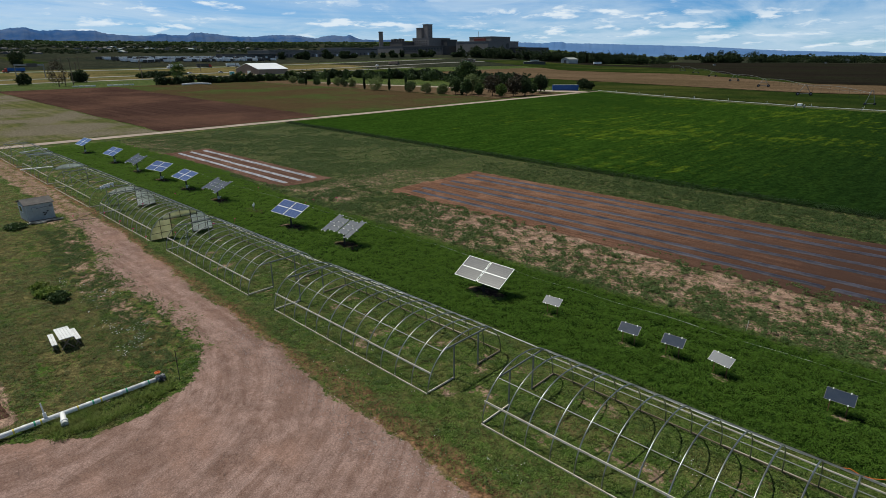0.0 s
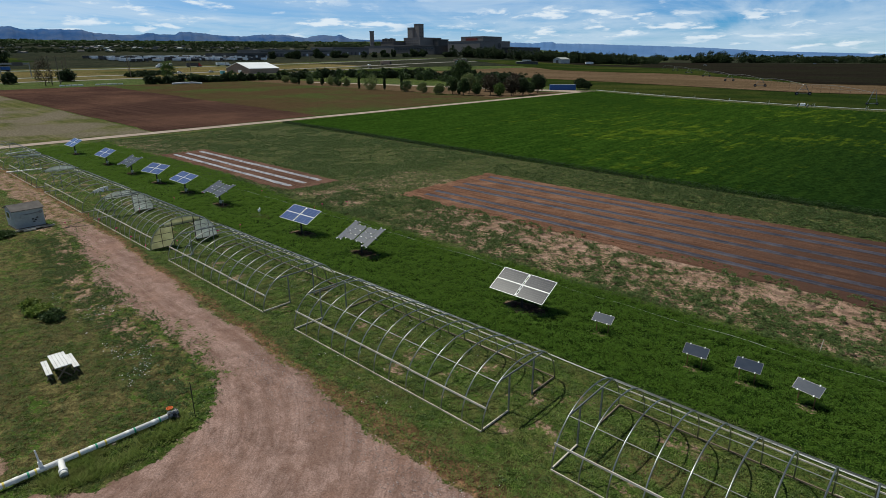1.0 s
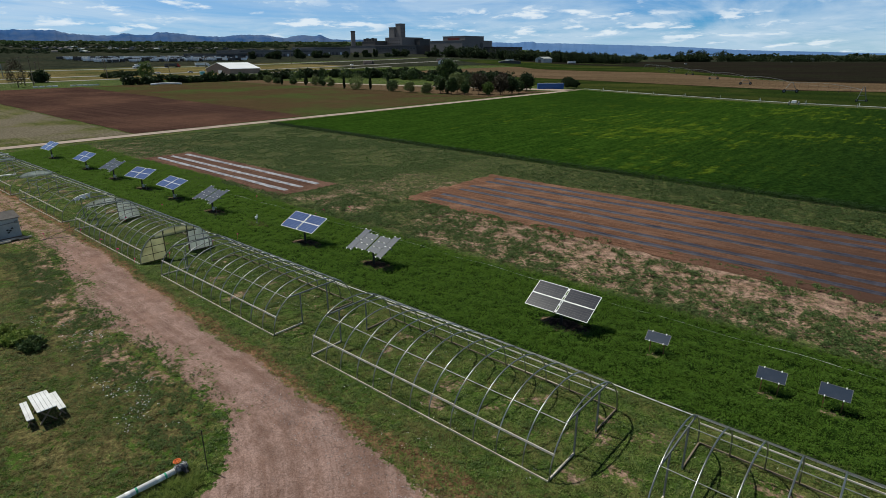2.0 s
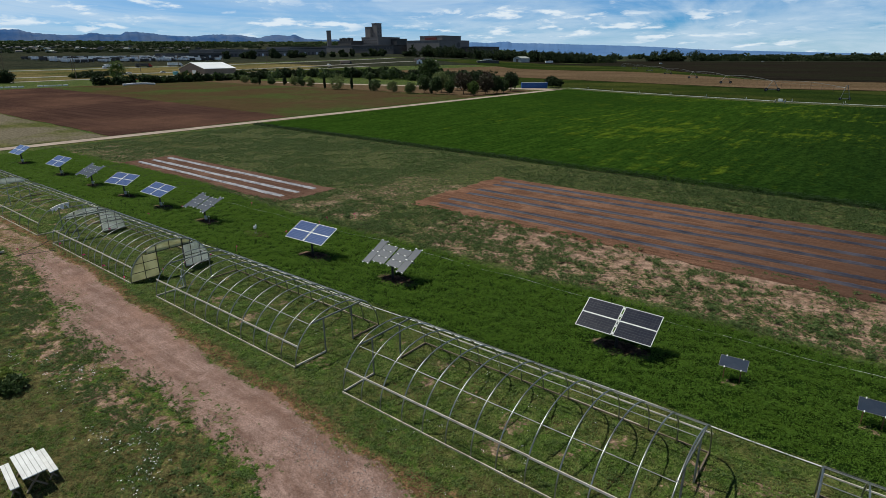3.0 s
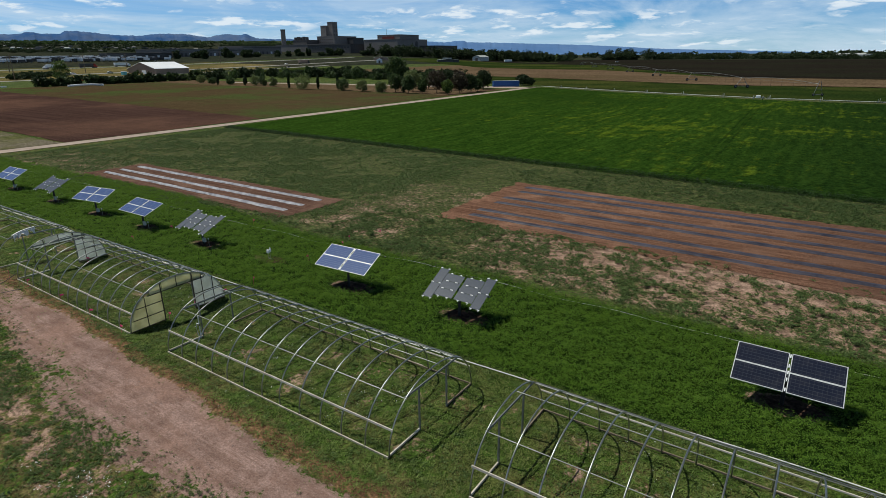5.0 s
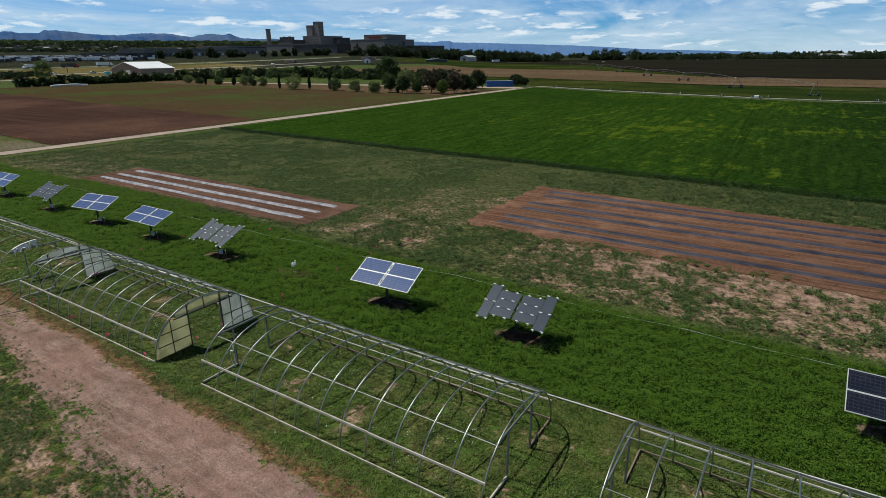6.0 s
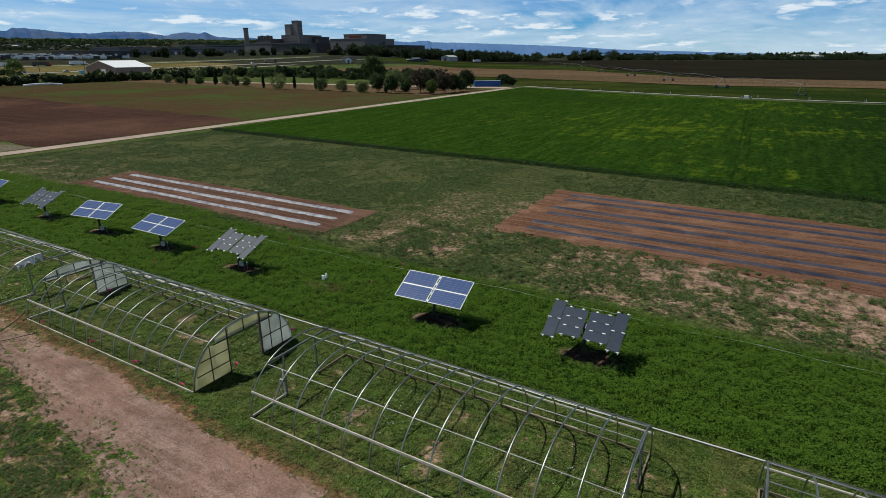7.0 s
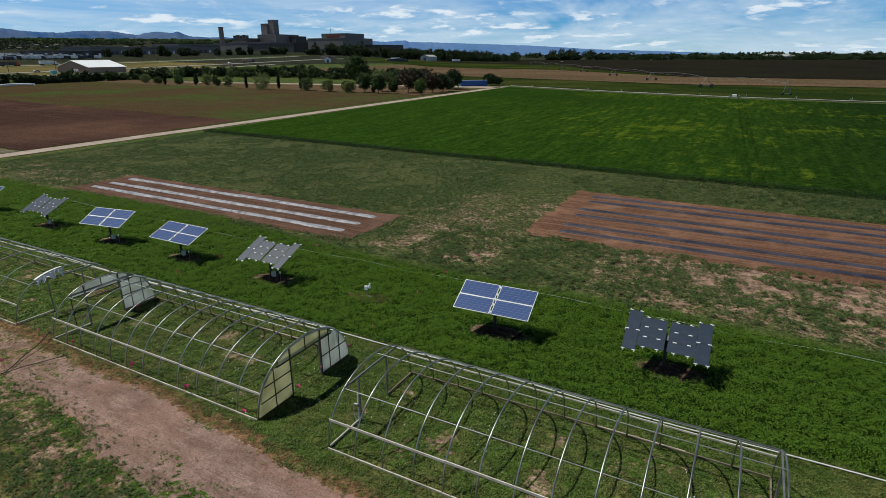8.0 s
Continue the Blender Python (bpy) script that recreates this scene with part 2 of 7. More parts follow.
def crop_material():
    """A leafy canopy in drilled lines along y, yellowish where thin, with the irrigation line's wheel tracks."""
    k = Nodes("crop_canopy")
    p = k.pos()
    sp = k.n("ShaderNodeSeparateXYZ")
    k.t.links.new(p, sp.inputs[0])
    rows = k.noise(p, 1.1, 4, 0.6, (1.0, 0.12, 1.0))
    leaf = k.noise(p, 2.6, 7, 0.74)
    col = k.mix(k.ramp(k.math("ADD", k.math("MULTIPLY", rows, 0.4), k.math("MULTIPLY", leaf, 0.6)), 0.40, 0.60), (0.013, 0.033, 0.005), (0.031, 0.066, 0.009))
    thin = k.math("ADD", k.math("MULTIPLY", k.noise(p, 0.55, 8, 0.68, (1.0, 0.16, 1.0)), 0.55), k.math("MULTIPLY", k.noise(p, 0.30, 8, 0.72), 0.45))
    zone = k.noise(p, 0.030, 3, 0.5)
    sparse = k.math("ADD", k.math("MULTIPLY", thin, 0.68), k.math("ADD", k.math("MULTIPLY", zone, 0.32), k.ramp(sp.outputs[0], -135.0, -70.0, -0.045, 0.0)))
    sparse = k.math("ADD", sparse, k.ramp(sp.outputs[1], 118.0, 96.0, 0.0, -0.035))
    # Eastern crop: less yellow, and cloud shade put into the canopy colour.
    sparse = k.math("ADD", sparse, k.ramp(sp.outputs[0], -30.0, 15.0, 0.0, -0.06))
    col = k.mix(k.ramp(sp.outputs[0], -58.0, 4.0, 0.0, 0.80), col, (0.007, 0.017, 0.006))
    col = k.mix(k.ramp(sparse, 0.500, 0.590, 0.0, 0.66), col, (0.086, 0.124, 0.011))
    col = k.mix(k.ramp(k.noise(p, 0.013, 3, 0.5), 0.48, 0.62, 0.0, 0.5), col, (0.014, 0.034, 0.006))
    across = k.math("ADD", sp.outputs[0], k.math("MULTIPLY", sp.outputs[1], 0.045))
    f = k.math("ABSOLUTE", k.math("SUBTRACT", k.math("FRACT", k.math("ADD", k.math("DIVIDE", across, 13.6), 22.94)), 0.5))
    rut = k.math("MULTIPLY", k.ramp(f, 0.026, 0.012), k.ramp(k.noise(p, 0.05, 5, 0.65), 0.46, 0.60, 0.0, 0.75))
    for mid in (-32.7, -34.1):
        rut = k.math("MAXIMUM", rut, k.math("MULTIPLY", k.ramp(k.math("ABSOLUTE", k.math("SUBTRACT", across, mid)), 0.30, 0.10), k.ramp(k.noise(p, 0.3, 5, 0.65), 0.36, 0.56, 0.15, 0.9)))
    col = k.mix(k.math("MULTIPLY", rut, 0.5), col, (0.006, 0.013, 0.004))
    spot = k.ramp(k.noise(p, 1.6, 8, 0.82), 0.40, 0.60, 0.60, 1.40)
    col = k.mix(1.0, col, spot, "MULTIPLY")
    k.bump(k.math("ADD", rows, leaf), 0.6, 0.3)
    return k.done(col, 0.95, 0.0, 0.0)


def module_material(name, cell, line, step_x, step_y, line_w, shine, haze=0.30):
    """A solar module's face: cells with thin pale lines under glass."""
    k = Nodes(name)
    o = k.obj()
    sp = k.n("ShaderNodeSeparateXYZ")
    k.t.links.new(o, sp.inputs[0])

    def grid(axis, step):
        f = k.math("FRACT", k.math("ADD", k.math("DIVIDE", sp.outputs[axis], step), 100.0))
        return k.math("LESS_THAN", k.math("ABSOLUTE", k.math("SUBTRACT", f, 0.5)), line_w * (0.45 if axis == 0 else 1.0) / step / 2)

    g = k.math("MAXIMUM", grid(0, step_x), grid(1, step_y))
    rnd = k.n("ShaderNodeObjectInfo").outputs["Random"]
    c = k.mix(k.noise(o, 6.0, 3), cell, tuple(v * 1.35 for v in cell))
    c = k.mix(k.math("MULTIPLY", rnd, 0.3), c, tuple(v * 0.7 for v in cell))
    dust = k.ramp(k.noise(o, 2.0, 5, 0.6), 0.45, 0.75, 0.0, 0.025)
    col = k.mix(dust, k.mix(g, c, line), (0.42, 0.40, 0.36))
    k.done(col, 0.6, 0.0, 0.04)
    k.b.inputs["Coat Weight"].default_value = shine
    k.b.inputs["Coat Roughness"].default_value = haze
    return k.m


M_GROUND = ground_material()
M_STEEL = plain("galvanised_steel", (0.24, 0.245, 0.24), (0.45, 0.445, 0.425), 1.5, 25, 0.36, 0.92, 0.05, 0.5)
M_STEEL_MID = plain("dull_steel", (0.19, 0.20, 0.20), (0.33, 0.34, 0.33), 1.5, 25, 0.52, 0.7, 0.05, 0.5)
M_STEEL_DARK = plain("weathered_steel", (0.16, 0.17, 0.175), (0.27, 0.28, 0.29), 1.5, 25, 0.5, 0.6, 0.05, 0.5)
M_WOOD = plain("weathered_lumber", (0.50, 0.45, 0.37), (0.80, 0.75, 0.66), 1.6, 14, 0.85)
M_WOOD_DARK = plain("damp_lumber", (0.13, 0.10, 0.07), (0.24, 0.19, 0.14), 1.2, 14, 0.88)
M_BOARD = plain("grey_board", (0.32, 0.285, 0.23), (0.68, 0.62, 0.53), 1.6, 14, 0.88)
M_BRIGHT = plain("pale_pipe", (0.66, 0.66, 0.63), (0.80, 0.80, 0.78), 0.7, 8, 0.45)
M_PVC = plain("white_pipe", (0.74, 0.74, 0.72), (0.86, 0.86, 0.85), 0.9, 10, 0.4, 0, 0.03, 0.4)
M_WHITE = plain("white_paint", (0.72, 0.73, 0.74), (0.84, 0.85, 0.86), 0.8, 7, 0.5)
M_TABLE = plain("bleached_planks", (0.56, 0.56, 0.57), (0.74, 0.75, 0.76), 2.0, 20, 0.75)
M_BLACK = plain("dark_iron", (0.02, 0.02, 0.022), (0.05, 0.05, 0.05), 2, 20, 0.55, 0.3)
M_RUST = plain("rusted_post", (0.16, 0.075, 0.04), (0.28, 0.15, 0.08), 3, 30, 0.85, 0.2)
M_ORANGE = plain("orange_paint", (0.62, 0.12, 0.02), (0.75, 0.18, 0.04), 3, 20, 0.5)
M_PINK = plain("pink_flag", (0.82, 0.04, 0.20), (0.90, 0.09, 0.28), 8, 30, 0.6, 0, 0)
M_GREEN_TAPE = plain("green_band", (0.05, 0.34, 0.20), (0.08, 0.42, 0.26), 6, 30, 0.5, 0, 0)
M_YELLOW_TAPE = plain("yellow_band", (0.66, 0.52, 0.10), (0.75, 0.62, 0.16), 6, 30, 0.5, 0, 0)
M_SIDING = plain("shed_siding", (0.34, 0.36, 0.35), (0.46, 0.48, 0.46), 0.9, 6, 0.7)
M_SHINGLE = plain("shed_shingle", (0.075, 0.068, 0.066), (0.13, 0.12, 0.115), 1.5, 18, 0.9)
M_GLASS_DARK = plain("dark_glazing", (0.02, 0.025, 0.03), (0.04, 0.05, 0.06), 0.5, 3, 0.12, 0, 0, 0.6)
M_FRAME = plain("module_frame", (0.50, 0.52, 0.54), (0.64, 0.66, 0.68), 2, 10, 0.5, 0.2)
M_BLUE_MOD = module_material("blue_module", (0.044, 0.078, 0.196), (0.150, 0.188, 0.310), 0.161, 0.155, 0.015, 1.0, 0.14)
M_DARK_MOD = module_material("dark_module", (0.008, 0.011, 0.024), (0.060, 0.066, 0.080), 0.161, 0.161, 0.012, 0.26, 0.28)
M_FILM_MOD = module_material("thin_film_module", (0.024, 0.036, 0.060), (0.040, 0.056, 0.084), 0.6, 0.012, 0.002, 0.52, 0.42)
M_SMALL_MOD = module_material("small_thin_film_module", (0.026, 0.038, 0.062), (0.040, 0.054, 0.080), 0.6, 0.012, 0.002, 0.19, 0.33)
M_CLIP = plain("clip", (0.74, 0.76, 0.78), (0.86, 0.88, 0.90), 3, 20, 0.4)
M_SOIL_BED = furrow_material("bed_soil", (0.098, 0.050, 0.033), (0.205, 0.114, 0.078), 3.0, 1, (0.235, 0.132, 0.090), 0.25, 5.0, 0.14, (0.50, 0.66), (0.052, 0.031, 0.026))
M_SOIL_DAMP = furrow_material("damp_bed_soil", (0.078, 0.044, 0.033), (0.155, 0.092, 0.070), 3.0, 1, (0.180, 0.108, 0.082), 0.25, 5.0, 0.14, (0.50, 0.66))
M_PLOUGHED = furrow_material("ploughed_soil", (0.042, 0.0245, 0.020), (0.072, 0.041, 0.034), 0.7, 1, (0.105, 0.058, 0.042), 0.02, 1.2)
M_SPROUTS = furrow_material("sprouting_field", (0.054, 0.037, 0.020), (0.083, 0.060, 0.032), 0.9, 1, (0.050, 0.074, 0.022), 0.030, 0.9)
M_PALE_GRASS = furrow_material("pale_grass", (0.064, 0.074, 0.024), (0.128, 0.122, 0.054), 0.5, 1, (0.150, 0.128, 0.100), 0.022, 0.9, 0.08, (0.46, 0.56))
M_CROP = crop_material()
M_TRACK = plain("dirt_track", (0.27, 0.21, 0.17), (0.40, 0.325, 0.27), 0.3, 3, 0.95, 0, 0.3)
# These three far fields have cloud shade put into their base colours.
M_TAN = furrow_material("tan_field", (0.098, 0.066, 0.041), (0.138, 0.096, 0.061), 0.05, 1, (0.09, 0.066, 0.038), 0.01, 0.3)
M_DARKFIELD = furrow_material("dark_field", (0.012, 0.011, 0.009), (0.021, 0.018, 0.014), 0.04, 1, (0.018, 0.020, 0.012), 0.008, 0.25)
M_GREENFIELD = furrow_material("green_field", (0.014, 0.027, 0.007), (0.025, 0.040, 0.009), 0.06, 1, (0.052, 0.058, 0.016), 0.012, 0.4)
M_DRYFIELD = furrow_material("dry_field", (0.108, 0.090, 0.038), (0.176, 0.140, 0.062), 0.05, 0, (0.052, 0.062, 0.024), 0.018, 0.3)
M_FARPLAIN = furrow_material("far_plain", (0.020, 0.026, 0.019), (0.034, 0.038, 0.026), 0.02, 1, (0.040, 0.040, 0.027), 0.004, 0.06)
k = Nodes("pebbles")
M_PEBBLE = k.done(k.mix(k.n("ShaderNodeNewGeometry").outputs["Random Per Island"], (0.20, 0.14, 0.115), (0.46, 0.37, 0.33)), 0.9, 0.0, 0.1)
k = Nodes("pale_pebbles")
M_PEBBLE_PALE = k.done(k.mix(k.n("ShaderNodeNewGeometry").outputs["Random Per Island"], (0.22, 0.17, 0.15), (0.56, 0.49, 0.47)), 0.9, 0.0, 0.1)
M_ASPHALT = plain("road_surface", (0.20, 0.19, 0.18), (0.32, 0.305, 0.285), 0.1, 1.5, 0.9)
M_PLASTIC_WHITE = plain("white_mulch_film", (0.11, 0.11, 0.135), (0.40, 0.40, 0.44), 1.6, 6, 0.5, 0, 0.6, 0.3)
M_PLASTIC_DARK = plain("black_mulch_film", (0.018, 0.019, 0.032), (0.066, 0.062, 0.082), 0.5, 5, 0.55, 0, 0.5, 0.18)
M_BARK = plain("bark", (0.055, 0.040, 0.028), (0.12, 0.09, 0.065), 2, 15, 0.95, 0, 0.4)
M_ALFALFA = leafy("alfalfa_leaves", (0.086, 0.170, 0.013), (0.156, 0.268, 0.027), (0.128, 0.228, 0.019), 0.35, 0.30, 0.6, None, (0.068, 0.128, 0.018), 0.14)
M_GRASS = leafy("grass_blades", (0.078, 0.138, 0.020), (0.200, 0.268, 0.064), (0.176, 0.182, 0.056), 0.26, 0.32, 0.6, (0.062, 0.110, 0.020))
M_LAWN = leafy("lawn_blades", (0.066, 0.100, 0.020), (0.168, 0.184, 0.058), (0.165, 0.138, 0.052), 0.30, 0.30, 0.6, (0.058, 0.098, 0.020))
M_TALLGRASS = leafy("tall_grass_blades", (0.095, 0.160, 0.024), (0.240, 0.300, 0.070), (0.190, 0.200, 0.060), 0.8, 0.35)
M_WEED = leafy("weed_leaves", (0.044, 0.088, 0.022), (0.150, 0.204, 0.070), (0.094, 0.140, 0.046), 0.4, 0.25, spec=0.15)
M_WEED_RANK = leafy("rank_weed_leaves", (0.036, 0.070, 0.019), (0.104, 0.146, 0.048), (0.070, 0.108, 0.034), 0.4, 0.25, spec=0.15)
M_CROPLEAF = leafy("crop_leaves", (0.010, 0.030, 0.004), (0.030, 0.070, 0.009), (0.022, 0.050, 0.006), 0.06, 0.20)
M_LEAF_DARK = leafy("dark_leaves", (0.018, 0.032, 0.013), (0.044, 0.066, 0.026), (0.032, 0.051, 0.020), 0.1, 0.25, spec=0.12)
M_LEAF_MID = leafy("green_leaves", (0.030, 0.058, 0.016), (0.072, 0.112, 0.034), (0.054, 0.088, 0.026), 0.2, 0.3)
M_LEAF_LIGHT = leafy("light_leaves", (0.055, 0.095, 0.018), (0.110, 0.160, 0.035), (0.080, 0.125, 0.028), 0.3, 0.35)
M_LEAF_GREY = leafy("greyish_leaves", (0.095, 0.130, 0.040), (0.170, 0.205, 0.075), (0.13, 0.165, 0.055), 0.3, 0.35)
M_LEAF_RED = leafy("reddish_leaves", (0.030, 0.020, 0.014), (0.062, 0.045, 0.026), (0.05, 0.05, 0.024), 0.3, 0.25)
M_CONCRETE = plain("plant_concrete", (0.160, 0.148, 0.142), (0.210, 0.195, 0.187), 0.02, 0.3, 0.9)
M_CONCRETE_DARK = plain("plant_dark_panel", (0.070, 0.069, 0.070), (0.098, 0.095, 0.094), 0.03, 0.3, 0.9)
M_TAN_WALL = plain("tan_siding", (0.25, 0.18, 0.14), (0.31, 0.23, 0.18), 0.1, 1.0, 0.8)
M_ROOF_WHITE = plain("white_metal_roof", (0.86, 0.88, 0.89), (0.93, 0.94, 0.95), 0.1, 1.0, 0.35)
M_BLUE_BOX = plain("blue_container_paint", (0.02, 0.085, 0.30), (0.03, 0.12, 0.38), 0.3, 2.0, 0.5)
M_TEAL = plain("teal_plastic", (0.12, 0.42, 0.46), (0.18, 0.50, 0.53), 0.5, 3, 0.5)
M_RED = plain("red_paint", (0.36, 0.035, 0.025), (0.45, 0.06, 0.04), 0.5, 3, 0.5)
# Distance haze is put into the blue base colours of both ridges.
M_MOUNT = plain("haze_blue_hills", (0.034, 0.092, 0.235), (0.096, 0.142, 0.245), 0.0040, 0.016, 1.0, 0, 0, 0)
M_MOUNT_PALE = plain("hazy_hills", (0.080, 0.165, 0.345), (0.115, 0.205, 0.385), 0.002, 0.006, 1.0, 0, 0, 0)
M_RUBBER = plain("tyre_rubber", (0.015, 0.015, 0.016), (0.03, 0.03, 0.03), 2, 10, 0.8)


def panel_material(name, a, b):
    """Aged translucent sheet."""
    k = Nodes(name)
    p = k.pos()
    col = k.mix(k.ramp(k.noise(p, 1.3, 5, 0.6), 0.35, 0.65), a, b)
    k.bump(k.noise(p, 9.0, 2, 0.5, (1, 1, 0.05)), 0.3, 0.02)
    k.done(col, 0.5, 0.0, 0.4)
    tr = k.n("ShaderNodeBsdfTranslucent")
    k.t.links.new(col, tr.inputs[0])
    ms = k.n("ShaderNodeMixShader")
    ms.inputs[0].default_value = 0.55
    k.t.links.new(k.b.outputs[0], ms.inputs[1])
    k.t.links.new(tr.outputs[0], ms.inputs[2])
    k.t.links.new(ms.outputs[0], k.out.inputs[0])
    return k.m


M_PANEL = panel_material("yellowed_sheet", (0.62, 0.60, 0.38), (0.78, 0.76, 0.54))
# Paler copy of the sheet; the west end's sheen is put into its colour.
M_PANEL_PALE = panel_material("pale_sheet", (0.66, 0.68, 0.62), (0.82, 0.84, 0.80))
M_SIGN = plain("sign_red", (0.10, 0.022, 0.018), (0.14, 0.03, 0.025), 0.2, 1, 0.6)
M_BATTEN = plain("stained_batten", (0.050, 0.040, 0.030), (0.10, 0.08, 0.06), 2, 20, 0.85)


# ---- mesh helpers ----
def mesh_from(bm, name, material, smooth=False):
    me = bpy.data.meshes.new(name)
    bm.normal_update()
    bm.to_mesh(me)
    bm.free()
    me.materials.append(material)
    if smooth:
        me.polygons.foreach_set("use_smooth", [True] * len(me.polygons))
    return me


def part(name, bm, material, parent, label="", m=None, smooth=False):
    """One mesh object under a thing or a part; bm may also be a mesh that is shared."""
    me = mesh_from(bm, name, material, smooth) if isinstance(bm, bmesh.types.BMesh) else bm
    ob = new(name, me)
    ob.parent = parent
    if m is not None:
        ob.matrix_basis = m
    if label:
        tagged(ob, label)
    return ob


def thing(name, label, category, m=None, group="", kind=""):
    ob = new(name)
    ob.empty_display_size = 0.2
    if m is not None:
        ob.matrix_basis = m
    return tagged(ob, label, category, group, kind)


def solo(name, bm, material, label, category="", m=None, group="", kind="", smooth=False):
    """A thing or a piece of the setting that is one mesh."""
    me = mesh_from(bm, name, material, smooth) if isinstance(bm, bmesh.types.BMesh) else bm
    ob = new(name, me)
    if m is not None:
        ob.matrix_basis = m
    return tagged(ob, label, category, group, kind)


def box(bm, c, s, m=None, bevel=0.0):
    """A box with its middle at c and full sizes s, edges eased by bevel."""
    mat = Matrix.Translation(c) @ Matrix.Diagonal((*s, 1))
    if m is not None:
        mat = m @ mat
    r = bmesh.ops.create_cube(bm, size=1, matrix=mat)
    if bevel:
        es = list({e for v in r["verts"] for e in v.link_edges})
        bmesh.ops.bevel(bm, geom=es, offset=bevel, segments=1, affect="EDGES")
    return bm


def boxed(c, s, bevel=0.0, m=None):
    return box(bmesh.new(), c, s, m, bevel)


def rod(bm, a, b, r, n=8, r2=None):
    """A round bar from a to b."""
    a, b = Vector(a), Vector(b)
    d = b - a
    m = Matrix.Translation((a + b) / 2) @ d.to_track_quat("Z", "Y").to_matrix().to_4x4()
    bmesh.ops.create_cone(bm, cap_ends=True, segments=n, radius1=r, radius2=r if r2 is None else r2, depth=d.length, matrix=m)
    return bm


def tube(bm, pts, r, n=6):
    """A bent pipe along pts."""
    pts = [Vector(p) for p in pts]
    rings = []
    for i, p in enumerate(pts):
        d = (pts[min(i + 1, len(pts) - 1)] - pts[max(i - 1, 0)]).normalized()
        q = d.to_track_quat("Z", "Y")
        rings.append([bm.verts.new(p + q @ Vector((r * math.cos(2 * math.pi * k / n), r * math.sin(2 * math.pi * k / n), 0))) for k in range(n)])
    for a, b in zip(rings, rings[1:]):
        for k in range(n):
            bm.faces.new((a[k], a[(k + 1) % n], b[(k + 1) % n], b[k]))
    bm.faces.new(rings[0][::-1])
    bm.faces.new(rings[-1])
    return bm


def prism(bm, outline, y0, y1, m=None):
    """An outline in x, z drawn out from y0 to y1."""
    a = [bm.verts.new((x, y0, z)) for x, z in outline]
    b = [bm.verts.new((x, y1, z)) for x, z in outline]
    bm.faces.new(a)
    bm.faces.new(b[::-1])
    n = len(outline)
    for i in range(n):
        bm.faces.new((a[i], b[i], b[(i + 1) % n], a[(i + 1) % n]))
    bmesh.ops.recalc_face_normals(bm, faces=bm.faces)
    if m is not None:
        bmesh.ops.transform(bm, matrix=m, verts=bm.verts)
    return bm


def fast_mesh(name, co, faces_n, material):
    """A mesh of loose triangles (faces_n 3) or quads (4) from an array of corners."""
    me = bpy.data.meshes.new(name)
    n = len(co)
    me.vertices.add(n)
    me.vertices.foreach_set("co", np.ascontiguousarray(co, np.float32).ravel())
    me.loops.add(n)
    me.loops.foreach_set("vertex_index", np.arange(n, dtype=np.int32))
    me.polygons.add(n // faces_n)
    me.polygons.foreach_set("loop_start", np.arange(0, n, faces_n, dtype=np.int32))
    me.materials.append(material)
    me.update(calc_edges=True)
    return me


def grid_mesh(name, xs, ys, zfun, material, smooth=True):
    """A sheet over the lines xs and ys with heights from zfun."""
    gx, gy = np.meshgrid(xs, ys)
    gz = zfun(gx, gy)
    nx, ny = len(xs), len(ys)
    idx = np.arange(nx * ny).reshape(ny, nx)
    q = np.stack([idx[:-1, :-1], idx[:-1, 1:], idx[1:, 1:], idx[1:, :-1]], -1).reshape(-1, 4)
    me = bpy.data.meshes.new(name)
    me.vertices.add(nx * ny)
    me.vertices.foreach_set("co", np.stack([gx, gy, gz], -1).astype(np.float32).ravel())
    me.loops.add(q.size)
    me.loops.foreach_set("vertex_index", q.astype(np.int32).ravel())
    me.polygons.add(len(q))
    me.polygons.foreach_set("loop_start", np.arange(0, q.size, 4, dtype=np.int32))
    me.polygons.foreach_set("use_smooth", np.full(len(q), smooth))
    me.materials.append(material)
    me.update(calc_edges=True)
    return me, gx, gy


def hashed(ix, iy, seed):
    h = np.sin(ix * 127.1 + iy * 311.7 + seed * 74.7) * 43758.5453
    return h - np.floor(h)


def value_noise(x, y, scale, seed=0):
    """Smooth noise from 0 to 1; scale is the size of a lump in metres."""
    x, y = np.asarray(x) / scale, np.asarray(y) / scale
    ix, iy = np.floor(x), np.floor(y)
    fx, fy = x - ix, y - iy
    fx, fy = fx * fx * (3 - 2 * fx), fy * fy * (3 - 2 * fy)
    a, b = hashed(ix, iy, seed), hashed(ix + 1, iy, seed)
    c, d = hashed(ix, iy + 1, seed), hashed(ix + 1, iy + 1, seed)
    return (a * (1 - fx) + b * fx) * (1 - fy) + (c * (1 - fx) + d * fx) * fy


def lumps(x, y, scale, seed=0):
    return 0.55 * value_noise(x, y, scale, seed) + 0.3 * value_noise(x, y, scale / 2.3, seed + 5) + 0.15 * value_noise(x, y, scale / 5.1, seed + 9)


def step(v, lo, hi):
    u = np.clip((v - lo) / (hi - lo), 0, 1)
    return u * u * (3 - 2 * u)


# ---- the plan ----
TUNNEL_Y, TUNNEL_A, TUNNEL_B = 20.27, 2.955, 2.45
TUNNEL_ENDS = (0.5, -17.68, -35.85, -54.1, -72.3, -90.5, -108.7)
TUNNEL_LONG = 14.63
